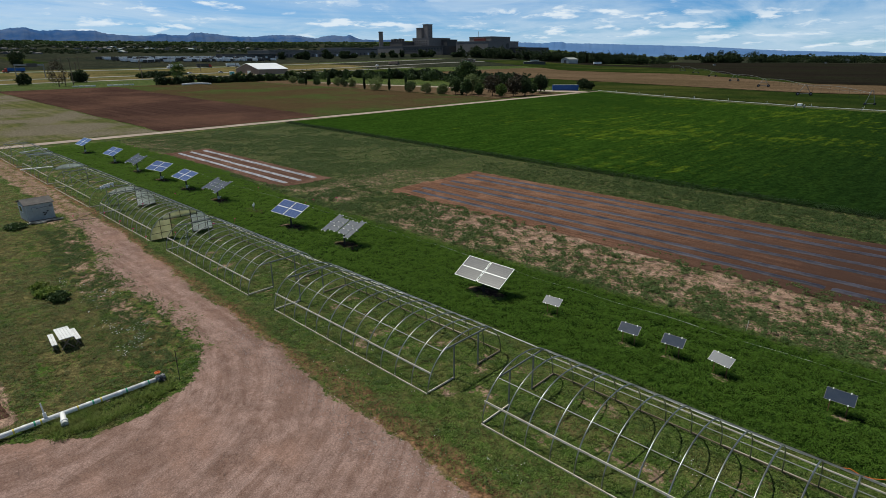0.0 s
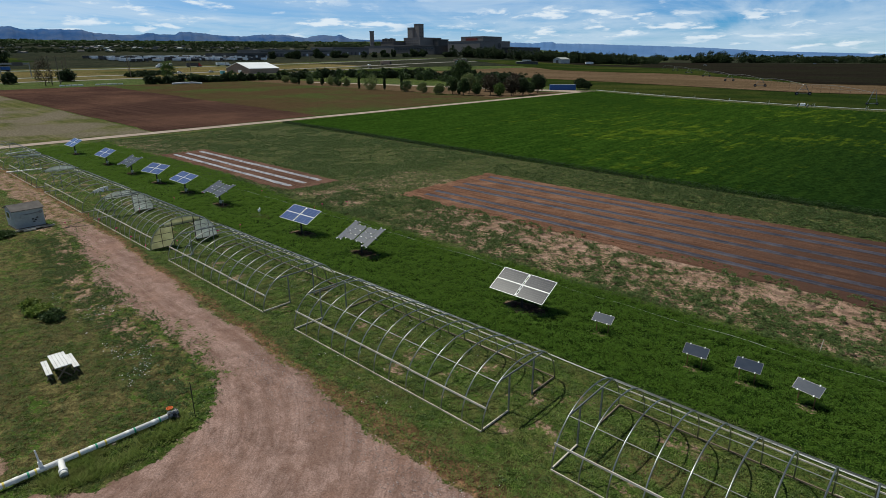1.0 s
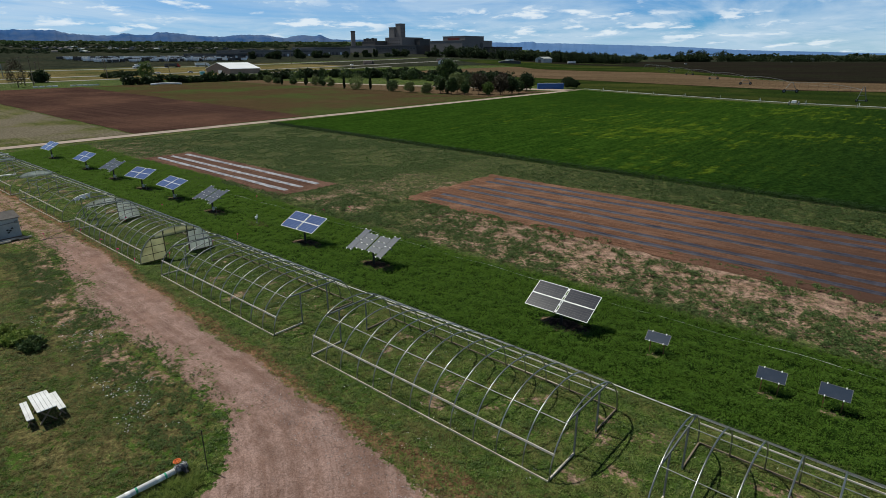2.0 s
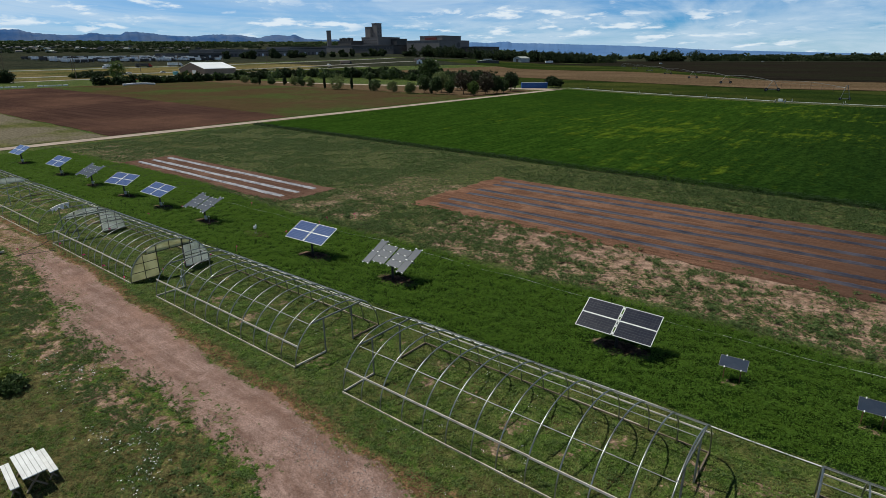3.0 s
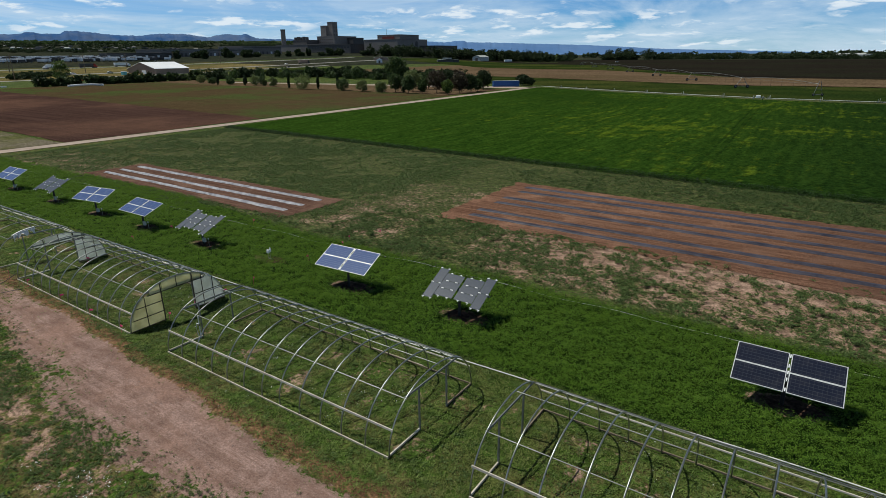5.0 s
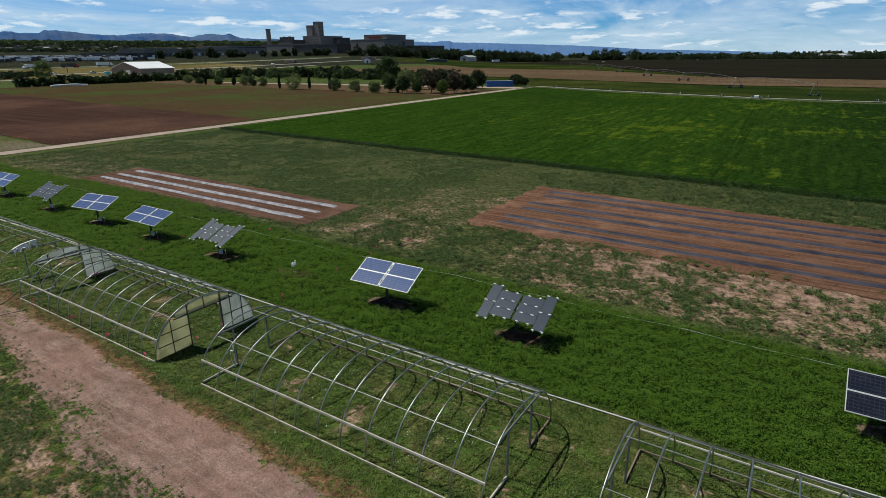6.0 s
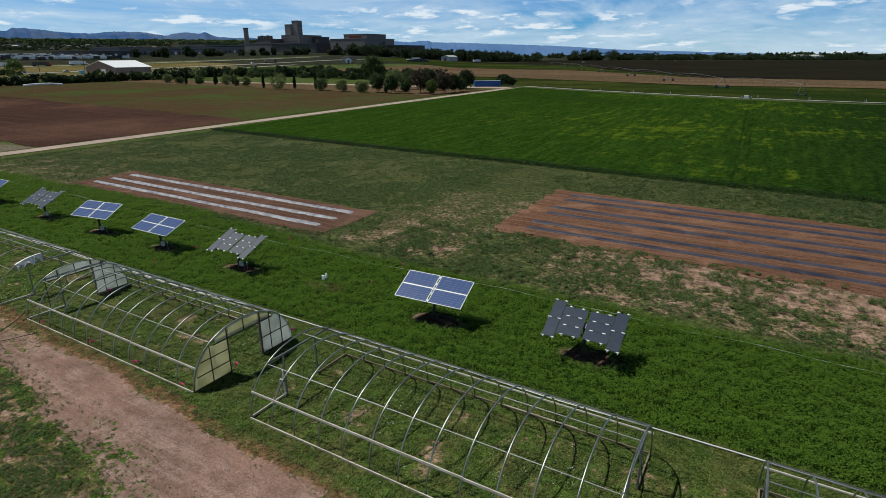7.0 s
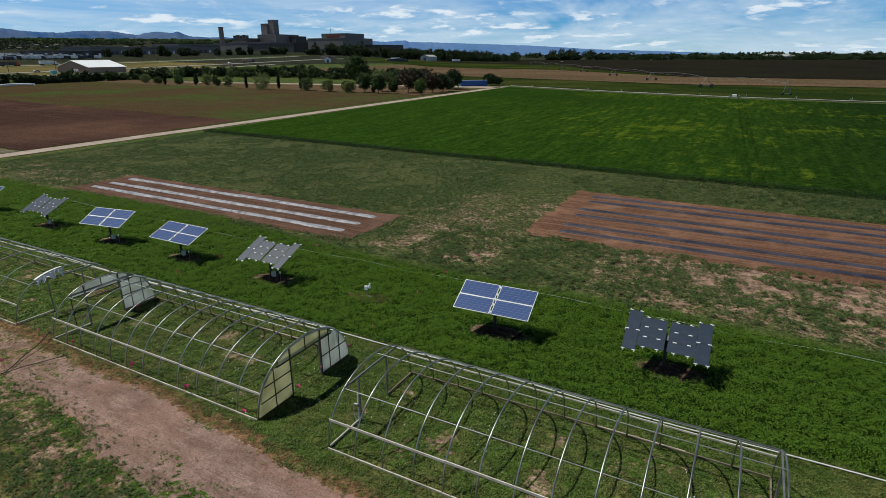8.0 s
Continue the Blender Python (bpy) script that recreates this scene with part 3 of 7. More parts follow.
# x, y and height of each array's middle, its tilt, turn and lean
ARRAYS = ((-23.95, 29.25, 1.56, 29.6, 1.3, 1.0, "dark"), (-40.24, 29.10, 1.71, 24.6, 3.2, 1.6, "film"), (-48.70, 28.85, 1.88, 26.9, 3.5, 0.5, "blue"),
          (-64.80, 28.95, 1.85, 24.0, 0.3, 0.7, "film"), (-73.60, 28.92, 1.90, 21.8, 1.5, 0.8, "blue"), (-81.96, 28.90, 1.97, 25.9, 9.5, 0.2, "blue"),
          (-91.10, 29.00, 1.87, 26.5, 1.0, 0.0, "film"), (-101.90, 29.20, 1.85, 27.5, 3.5, 0.4, "blue"), (-116.90, 29.05, 2.00, 29.5, 1.5, 0.0, "blue"))
SMALL = ((-18.30, 29.48), (-12.82, 29.22), (-10.33, 29.50), (-7.66, 29.21), (-2.40, 29.40))


def road_left(x):
    return np.interp(x, (-130, -99, -63, -57, -50, -43.5, -36, -31, -28.5, -27.4, -26.5, -26.2, -26.1), (14, 13.8, 14.1, 13.3, 12.3, 12.4, 12.2, 11.5, 10.3, 9.3, 7.4, 5.5, -40))


def road_right(x):
    return np.interp(x, (-130, -90, -70, -59, -51, -42, -34, -28, -22, -15, -12, 0, 20), (17.0, 17.0, 16.8, 16.4, 15.8, 15.4, 15.1, 14.5, 14.2, 14.0, 13.5, 12.2, 11.0))


def lane_across(x, y):
    """Distance across the lane, which bends south round the pipe's end."""
    return np.where(x > -31, np.hypot(x + 31, y - 2.5), np.abs(y - 2.5))


def rise(x, y):
    """The land climbs gently towards the hills, beyond the highway."""
    d = np.hypot(x, y)
    a = np.degrees(np.arctan2(y, -np.asarray(x)))
    w = 0.06 + 0.94 * (1 - step(a, 46, 66)) * step(a, -70, -30)
    r = np.maximum(0, d - 440)
    return w * 0.032 * r * r / (r + 200)


def covers(x, y):
    """Weights of gravel, bare soil and lush crop."""
    wob = (lumps(x, y, 3.5, 3) - 0.5) * 1.3
    bent = x + np.clip((4.8 - y) * 0.8, 0, 2.6)
    left = road_left(bent)
    dusty = step(x, -66, -57) * step(-x, 28.5, 31)
    left = left - (0.5 + 0.7 * step(x, -54, -46) * step(-x, 34, 42)) * dusty
    inside = np.minimum(y - left - wob, road_right(x) - y - wob)
    gravel = step(inside, -0.6, 0.6)
    mid = np.exp(-(((y - (left + road_right(x)) / 2) / 0.45) ** 2))
    soil = (0.95 - 0.33 * step(-x, 58, 70)) * gravel * step(-x, 48, 60) * (1 - 0.35 * mid * step(-x, 58, 75))
    gravel *= 1 - 0.50 * dusty * (1 - step(y - left, 1.0, 3.2)) * (0.35 + 0.9 * lumps(x, y, 1.3, 63))
    gravel = gravel * (1 - 0.62 * step(-x, 56, 72))
    # weedy ground between the crop and the beds
    b = step(y, 35.0, 36.6) * step(47.5 - y, 0, 2.0) * step(x, -58, -40)
    soil = np.maximum(soil, b * (0.30 + 0.34 * lumps(x, y, 1.2, 11) + 0.20 * step(y, 36.5, 45.0)))
    b2 = step(y, 36, 38.5) * step(64 - y, 0, 10) * step(x, -70, -62) * step(-x, 50, 54)
    soil = np.maximum(soil, b2 * (0.24 + 0.34 * lumps(x, y, 2.4, 12)))
    rough = step(y, 35.5, 38) * step(78.5 - y, 0, 1.5) * step(x, -131, -128)
    soil = np.maximum(soil, rough * (0.03 + 0.22 * lumps(x, y, 6, 17)) * (0.35 + 0.65 * step(x, -70, -55)))
    b3 = step(y, 35, 38) * step(49 - y, 0, 3) * step(-x, 98, 104) * step(x, -130, -124)
    soil = np.maximum(soil, b3 * (0.20 + 0.45 * lumps(x, y, 6, 14)))
    for ax, ay, *_ in ARRAYS:
        soil = np.maximum(soil, 0.95 * np.exp(-(((x - ax - 0.25) / 1.75) ** 2 + ((y - ay) / 0.85) ** 2) ** 2))
    for ax, ay in SMALL:
        soil = np.maximum(soil, 0.62 * np.exp(-(((x - ax - 0.1) / 0.9) ** 2 + ((y - ay + 0.25) / 0.35) ** 2)))
    s = step(-y, -3.0, -2.2) * step(-x, 29.6, 30.6)
    soil = np.maximum(soil, 0.85 * s)
    t = step(y, 17.2, 18.2) * step(23.4 - y, 0, 1)
    soil = np.maximum(soil, t * 0.50 * step(lumps(x, y, 1.3, 21), 0.54, 0.72))
    band = step(left - y, -0.5, 0.4) * (1 - step(left - y, 1.2, 3.2)) * step(-x, 33, 37) * step(x, -76, -68)
    soil = np.maximum(soil, band * (0.26 + 0.44 * lumps(x, y, 0.9, 65)))
    lush = step(y - 25.15 - 0.35 * wob, -0.3, 0.5) * step(35.2 + 0.5 * wob + 2.5 * step(-x, 55, 80) - y, -0.5, 0.5) * step(x, -130, -127)
    return gravel, soil, lush * (1 - 0.95 * soil)


def thatch(x, y):
    """Weights of dead brown grass: the verge, worn spots in the tunnels, and the dry side of the lawn."""
    left = road_left(x)
    v = step(y - road_right(x), -0.2, 0.3) * step(17.4 - y, 0, 0.5)
    w = v * (0.22 + 0.40 * lumps(x, y, 2.2, 23))
    w = np.maximum(w, np.exp(-(((y - road_right(x) - 0.3 - 0.4 * step(x, -30, -22)) / (0.8 + 0.5 * step(x, -30, -22))) ** 2)) * (0.62 + 0.50 * lumps(x, y, 1.6, 25)))
    t = step(y, 17.2, 18.2) * step(23.4 - y, 0, 1)
    w = np.maximum(w, t * (0.18 + 0.34 * step(lumps(x, y, 1.8, 22), 0.50, 0.78)))
    w = np.maximum(w, 0.62 * np.exp(-(((x + 11.0) / 2.6) ** 2 + ((y - 20.2) / 1.5) ** 2)))
    w = np.maximum(w, 0.68 * step(-x, 54, 64) * step(y - left, -0.5, 0.5) * step(road_right(x) - y, -0.5, 0.5))
    dry = step(-x, 66, 78) * step(left - y, -0.5, 1.0)
    w = np.maximum(w, dry * (0.30 + 0.40 * lumps(x, y, 4, 27)))
    lawn = step(left - y, 0, 1) * step(-x, 28, 30)
    w = np.maximum(w, lawn * (0.53 + 0.06 * step(lumps(x, y * 1.6, 2.2, 31), 0.36, 0.72)))
    w = np.maximum(w, step(y - left, -4.0, -2.4) * (1 - step(y - left, -0.6, 0.2)) * step(-x, 29, 32) * 0.50)
    rough = step(y, 35.5, 38) * step(78.5 - y, 0, 1.5)
    w = np.maximum(w, rough * (0.02 + 0.16 * lumps(x, y, 7, 33)))
    west = step(y, 34, 37) * step(66 - y, 0, 8) * step(-x, 100, 112)
    return np.maximum(w, west * (0.20 + 0.40 * lumps(x, y, 5, 35)))


def spaced(lo, hi, dense_lo, dense_hi, stepm, grow=1.16):
    mid = list(np.arange(dense_lo, dense_hi + 1e-6, stepm))
    out, s, v = [], stepm, dense_hi
    while v < hi:
        s *= grow
        v += s
        out.append(min(v, hi))
    pre, s, v = [], stepm, dense_lo
    while v > lo:
        s *= grow
        v -= s
        pre.append(max(v, lo))
    return np.array(pre[::-1] + mid + out)


def build_ground():
    xs = spaced(-4700, 3000, -128, 14, 0.38)
    ys = spaced(-2500, 4700, -10, 78, 0.38)

    def height(x, y):
        near = step(x, -140, -120) * step(-x, -30, -5) * step(90 - y, 0, 10)
        return rise(x, y) + near * 0.05 * (lumps(x, y, 2.5, 40) - 0.5) - 0.02

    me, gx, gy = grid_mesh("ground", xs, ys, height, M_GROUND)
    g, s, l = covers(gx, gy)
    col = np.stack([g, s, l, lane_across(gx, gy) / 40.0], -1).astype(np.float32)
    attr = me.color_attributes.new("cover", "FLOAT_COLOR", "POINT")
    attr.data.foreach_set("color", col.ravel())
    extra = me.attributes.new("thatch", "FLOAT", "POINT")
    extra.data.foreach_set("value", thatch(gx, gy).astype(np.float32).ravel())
    # Dark brown ellipses, one under each array and one at the sensor.
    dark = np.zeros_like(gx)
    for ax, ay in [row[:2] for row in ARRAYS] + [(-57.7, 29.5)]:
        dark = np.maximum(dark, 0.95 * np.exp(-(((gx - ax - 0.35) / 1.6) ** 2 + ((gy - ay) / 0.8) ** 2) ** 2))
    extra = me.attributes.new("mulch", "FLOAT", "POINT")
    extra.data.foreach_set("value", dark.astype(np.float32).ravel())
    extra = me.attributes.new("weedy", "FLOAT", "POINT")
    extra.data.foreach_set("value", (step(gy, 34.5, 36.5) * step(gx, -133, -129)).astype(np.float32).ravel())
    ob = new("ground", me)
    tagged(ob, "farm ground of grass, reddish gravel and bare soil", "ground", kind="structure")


build_ground()


def sheet(name, label, material, x0, x1, y0, y1, z, cell=8.0, wob=1.0, skirt=0.0, bumpy=0.0, seed=0, shape=None):
    """A field lying on the ground with slightly ragged borders. shape(u, v) may give the corners."""
    nu, nv = max(2, int((x1 - x0) / cell)), max(2, int((y1 - y0) / cell))
    u, v = np.meshgrid(np.linspace(0, 1, nu + 1), np.linspace(0, 1, nv + 1))
    if shape:
        gx, gy = shape(u, v)
    else:
        gx, gy = x0 + u * (x1 - x0), y0 + v * (y1 - y0)
    rim = (u == 0) | (u == 1) | (v == 0) | (v == 1)
    gx = gx + np.where(rim, (lumps(gx * 1.3, gy, 7, seed) - 0.5) * 2 * wob, 0)
    gy = gy + np.where(rim, (lumps(gx, gy * 1.3, 6, seed + 3) - 0.5) * 2 * wob, 0)
    gz = rise(gx, gy) + z + np.where(rim, 0, bumpy * (lumps(gx, gy, max(3.0, cell * 1.7), seed + 7) - 0.5) * 2)
    if skirt:
        gz = np.where(rim, rise(gx, gy) - 0.05, gz)
    ny, nx = gx.shape
    idx = np.arange(nx * ny).reshape(ny, nx)
    q = np.stack([idx[:-1, :-1], idx[:-1, 1:], idx[1:, 1:], idx[1:, :-1]], -1).reshape(-1, 4)
    me = bpy.data.meshes.new(name)
    me.from_pydata(np.stack([gx, gy, gz], -1).reshape(-1, 3).tolist(), [], q.tolist())
    me.polygons.foreach_set("use_smooth", np.full(len(q), True))
    me.materials.append(material)
    ob = new(name, me)
    return tagged(ob, label, "field", kind="structure")


def corners(a, b, c, d):
    """A bilinear patch between four corners: near-west, near-east, far-east, far-west."""

    def f(u, v):
        p = [(1 - u) * (1 - v), u * (1 - v), u * v, (1 - u) * v]
        return sum(w * q[0] for w, q in zip(p, (a, b, c, d))), sum(w * q[1] for w, q in zip(p, (a, b, c, d)))

    return f


def line_y(x):
    """The irrigation line along the crop's far edge; it bends a little at its drive unit."""
    return np.interp(x, (-137, -96, -68, -44, -20, 92), (247.0, 227.5, 217.5, 209.5, 207.0, 198.0))


def crop_shape(u, v):
    near_x, far_x = -132.3 + 202 * u, -137.3 + 212 * u
    return near_x + (far_x - near_x) * v, (79.4 - 12.1 * u) * (1 - v) + line_y(far_x) * v


# fields round the farm
sheet("far_plain", "dark olive plain before the hills", M_FARPLAIN, -4200, -700, -700, 1500, 0.1, 120, 20, seed=30,
      shape=corners((-4400, -2000), (-690, -300), (-700, 760), (-3200, 3400)))
sheet("far_plain", "dark olive plain beyond the fields", M_FARPLAIN, -2700, 900, 900, 3800, 0.1, 120, 20, seed=31,
      shape=corners((-700, 760), (800, 700), (2300, 4200), (-3200, 3400)))
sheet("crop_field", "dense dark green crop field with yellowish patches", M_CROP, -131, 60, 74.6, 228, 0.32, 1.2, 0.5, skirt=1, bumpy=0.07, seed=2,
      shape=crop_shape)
sheet("dirt_track", "pale dirt farm track between the fields", M_TRACK, -137, -132, -60, 250, 0.06, 2.0, 0.25, seed=5,
      shape=corners((-135.3, -80), (-131.8, -80), (-137.8, 252), (-141.8, 252)))
sheet("dirt_track", "pale dirt lane past the container and orchard", M_TRACK, -330, -140, 236, 240, 0.06, 4.0, 0.6, seed=6,
      shape=corners((-330, 222), (-140, 238), (-138, 250), (-330, 228)))
sheet("garden_plot", "strip of freshly tilled dark brown soil beside the lawn", M_PLOUGHED, -62, -30.8, -14, 2.5, 0.035, 0.8, 0.3, skirt=1, bumpy=0.03, seed=41)
sheet("ploughed_field", "freshly ploughed red-brown field", M_PLOUGHED, -372, -138, 50, 100, 0.05, 4.0, 0.8, seed=8,
      shape=corners((-376, 58), (-138.6, 50.5), (-140.5, 97), (-380, 118)))
sheet("sprouting_field", "brown field with rows of young green sprouts", M_SPROUTS, -372, -140, 97, 190, 0.06, 6.0, 1.0, seed=9,
      shape=corners((-380, 117), (-140.5, 96), (-144.0, 186), (-392, 205)))
sheet("grass_field", "pale dry grass field beside the track", M_PALE_GRASS, -330, -137, -60, 50, 0.045, 6.0, 1.0, seed=10,
      shape=corners((-420, -80), (-136.5, -80), (-138.4, 49.8), (-376, 57)))
sheet("orchard_ground", "reddish bare ground under the orchard trees", M_TAN, -330, -145, 186, 230, 0.05, 6.0, 1.5, seed=11,
      shape=corners((-388, 207), (-144.2, 187), (-144, 232), (-380, 236)))
sheet("green_field", "green strip field behind the hedge", M_GREENFIELD, -700, -150, 300, 560, 0.12, 14, 2, seed=12,
      shape=corners((-480, 330), (-170, 275), (-260, 440), (-520, 430)))
def between(near, far):
    """A patch between two broken lines of (x, y), from west to east."""

    def f(u, v):
        x = near[0][0] + u * (near[-1][0] - near[0][0])
        lo = np.interp(x, [q[0] for q in near], [q[1] for q in near])
        return x, lo + v * (np.interp(x, [q[0] for q in far], [q[1] for q in far]) - lo)

    return f


TAN_NEAR = ((-400, 400), (-242, 367), (-124, 322), (-65, 297), (-23, 303), (420, 262))
TAN_FAR = ((-400, 590), (-350, 548), (-220, 532), (-185, 506), (-79, 392), (-23, 386), (420, 340))
DARK_NEAR = ((-600, 830), (-350, 770), (-253, 713), (-185, 560), (-79, 396), (-23, 389), (420, 343))
sheet("tan_field", "bare tan field crossed by pivot wheels", M_TAN, -400, 420, 300, 560, 0.22, 16, 2, seed=13, shape=between(TAN_NEAR, TAN_FAR))
sheet("green_field", "dark green strip with a yellowish band", M_GREENFIELD, -250, 420, 222, 300, 0.16, 10, 1.0, seed=14,
      shape=between(((-250, 300), (-150, 268), (-57, 224), (-20, 216), (420, 196)), ((-250, 367), (-124, 319), (-65, 294), (-23, 300), (420, 259))))
sheet("green_field", "dark green strip beyond the tan field", M_GREENFIELD, -600, -79, 400, 800, 0.24, 16, 2, seed=24,
      shape=between(((-600, 700), (-400, 596), (-350, 554), (-220, 538), (-185, 512), (-90, 398)), DARK_NEAR))
sheet("dark_field", "dark tilled field in the distance", M_DARKFIELD, -600, 700, 400, 1240, 0.3, 30, 3, seed=15,
      shape=between(DARK_NEAR, ((-600, 1240), (700, 1210))))
sheet("dry_field", "golden dry verge beside the highway", M_DRYFIELD, -760, -430, 90, 420, 0.10, 14, 2, seed=16,
      shape=corners((-640, -60), (-534, -60), (-556, 460), (-655, 460)))
sheet("dry_field", "golden dry verge beside the frontage road", M_DRYFIELD, -530, -460, -60, 420, 0.10, 12, 2, seed=26,
      shape=corners((-510, -60), (-464, -60), (-500, 420), (-544, 420)))
sheet("dry_field", "golden dry grassland beyond the highway", M_DRYFIELD, -800, -676, -60, 460, 0.10, 14, 2, seed=27,
      shape=corners((-830, -60), (-680, -60), (-684, 460), (-830, 460)))
sheet("green_field", "green roadside field before the hills", M_GREENFIELD, -900, -700, -100, 420, 0.12, 20, 2, seed=17,
      shape=corners((-1150, -60), (-860, -60), (-850, 190), (-1150, 260)))
sheet("rough_field", "dark olive rough ground before the plant", M_FARPLAIN, -690, -420, 430, 790, 0.09, 14, 2, seed=28,
      shape=corners((-668, 440), (-500, 425), (-400, 760), (-690, 790)))
sheet("highway", "pale grey highway carriageway", M_ASPHALT, -600, -500, -300, 700, 0.16, 16, 0.3, seed=18,
      shape=corners((-517, -300), (-508, -300), (-563, 700), (-572, 700)))
sheet("highway", "pale grey highway carriageway", M_ASPHALT, -700, -600, -300, 700, 0.16, 16, 0.3, seed=19,
      shape=corners((-665, -300), (-655, -300), (-663, 700), (-673, 700)))
sheet("frontage_road", "pale frontage road beside the field", M_ASPHALT, -480, -400, -200, 500, 0.14, 12, 0.3, seed=20,
      shape=corners((-455, -200), (-447, -200), (-500, 480), (-508, 480)))


# ---- planting beds ----
def bed_plot(label, material, x0, x1, y0, y1, slope, seed):
    """Worked soil, a hand's breadth proud of the ground, with a crumbly border."""
    nu, nv = int((x1 - x0) / 0.4), int((y1 - y0) / 0.3)
    u, v = np.meshgrid(np.linspace(0, 1, nu + 1), np.linspace(0, 1, nv + 1))
    gx, gy = x0 + u * (x1 - x0), y0 + v * (y1 - y0)
    gy = gy + slope * (gx - x0)
    rim = np.minimum(np.minimum(u * (x1 - x0), (1 - u) * (x1 - x0)), np.minimum(v * (y1 - y0), (1 - v) * (y1 - y0)))
    w = np.exp(-rim / 0.5)
    gx, gy = gx + w * (lumps(gx * 1.4, gy, 1.1, seed) - 0.5) * 1.1, gy + w * (lumps(gx, gy * 1.4, 1.0, seed + 2) - 0.5) * 0.9
    gz = 0.06 * (1 - np.exp(-rim / 0.25)) + 0.05 * (lumps(gx * 0.4, gy, 0.9, seed + 4) - 0.5) * (rim > 0.1) + 0.012
    ny, nx = gx.shape
    idx = np.arange(nx * ny).reshape(ny, nx)
    q = np.stack([idx[:-1, :-1], idx[:-1, 1:], idx[1:, 1:], idx[1:, :-1]], -1).reshape(-1, 4)
    me = bpy.data.meshes.new("bed_soil")
    me.from_pydata(np.stack([gx, gy, gz], -1).reshape(-1, 3).tolist(), [], q.tolist())
    me.polygons.foreach_set("use_smooth", np.full(len(q), True))
    me.materials.append(material)
    tagged(new("bed_soil", me), label, "soil bed", kind="structure")


def mulch_strip(label, material, x0, x1, y, width, slope, seed, group, gap=0.0):
    """A crowned strip of film over a planting bed, edges tucked into the soil, a little slack."""
    n = int((x1 - x0) / 0.35)
    prof = ((-0.5, 0.015), (-0.42, 0.10), (-0.2, 0.15), (0.0, 0.16), (0.2, 0.15), (0.42, 0.10), (0.5, 0.015))
    vs, fs = [], []
    for i in range(n + 1):
        x = x0 + (x1 - x0) * i / n
        yc = y + slope * (x - x0) + 0.30 * (float(lumps(x, y, 9, seed)) - 0.5)
        wd = width * (0.78 + 0.44 * float(lumps(x, y * 3, 2.5, seed + 1)))
        for k, (a, h) in enumerate(prof):
            vs.append((x, yc + a * wd + 0.06 * (random.random() - 0.5), 0.05 + h * 0.9 + 0.03 * (random.random() - 0.5)))
    m = len(prof)
    kept = [not (gap and lumps(x0 + 0.35 * i, y * 7, 3.0, seed + 3) < gap) for i in range(n)]
    for i in range(n + 1):
        if i == 0 or i == n or not (kept[i - 1] and kept[i]):
            for k in range(m):
                q = vs[i * m + k]
                vs[i * m + k] = (q[0], q[1], 0.055)
    for i in range(n):
        if kept[i]:
            for k in range(m - 1):
                fs.append((i * m + k, (i + 1) * m + k, (i + 1) * m + k + 1, i * m + k + 1))
    me = bpy.data.meshes.new("mulch_film")
    me.from_pydata(vs, [], fs)
    me.polygons.foreach_set("use_smooth", [True] * len(fs))
    me.materials.append(material)
    tagged(new("mulch_film", me), label, "mulch film", group)


bed_plot("worked dark brown soil round white-covered beds", M_SOIL_DAMP, -105.0, -65.2, 38.2, 46.3, -0.012, 50)
for by in (39.95, 42.1, 44.5):
    mulch_strip("long strip of wrinkled white film over a soil bed", M_PLASTIC_WHITE, -103.0, -67.0, by, 0.66, -0.012, int(by), "white film beds")
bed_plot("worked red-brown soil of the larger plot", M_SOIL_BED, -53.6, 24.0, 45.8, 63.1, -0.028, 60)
for by in (47.9, 49.9, 53.2, 55.4, 58.7, 60.9):
    mulch_strip("long strip of dusty black film over a soil bed", M_PLASTIC_DARK, -52.0 + 0.3 * (by % 3), 23.0, by, 0.64, -0.028, int(by), "black film beds", 0.13)


# ---- hoop houses ----
def hoop_points(a=TUNNEL_A, b=TUNNEL_B, n=22):
    pts = []
    for i in range(n + 1):
        t = math.pi * i / n
        pts.append((0, -a * math.copysign(abs(math.cos(t)) ** 0.94, math.cos(t)), b * math.sin(t) ** 0.92))
    return pts


def hoop_z(y, a=TUNNEL_A, b=TUNNEL_B):
    c = min(1.0, abs(y) / a) ** (1 / 0.94)
    return b * math.sqrt(max(0.0, 1 - c * c)) ** 0.92


HOOP_MESH = mesh_from(tube(bmesh.new(), hoop_points(), 0.031, 6), "hoop", M_STEEL, True)
TUNNEL_LABEL = "uncovered hoop house frame of galvanised pipe with wooden rails"


HOOP_DULL = mesh_from(tube(bmesh.new(), hoop_points(), 0.024, 6), "hoop", M_STEEL_DARK, True)


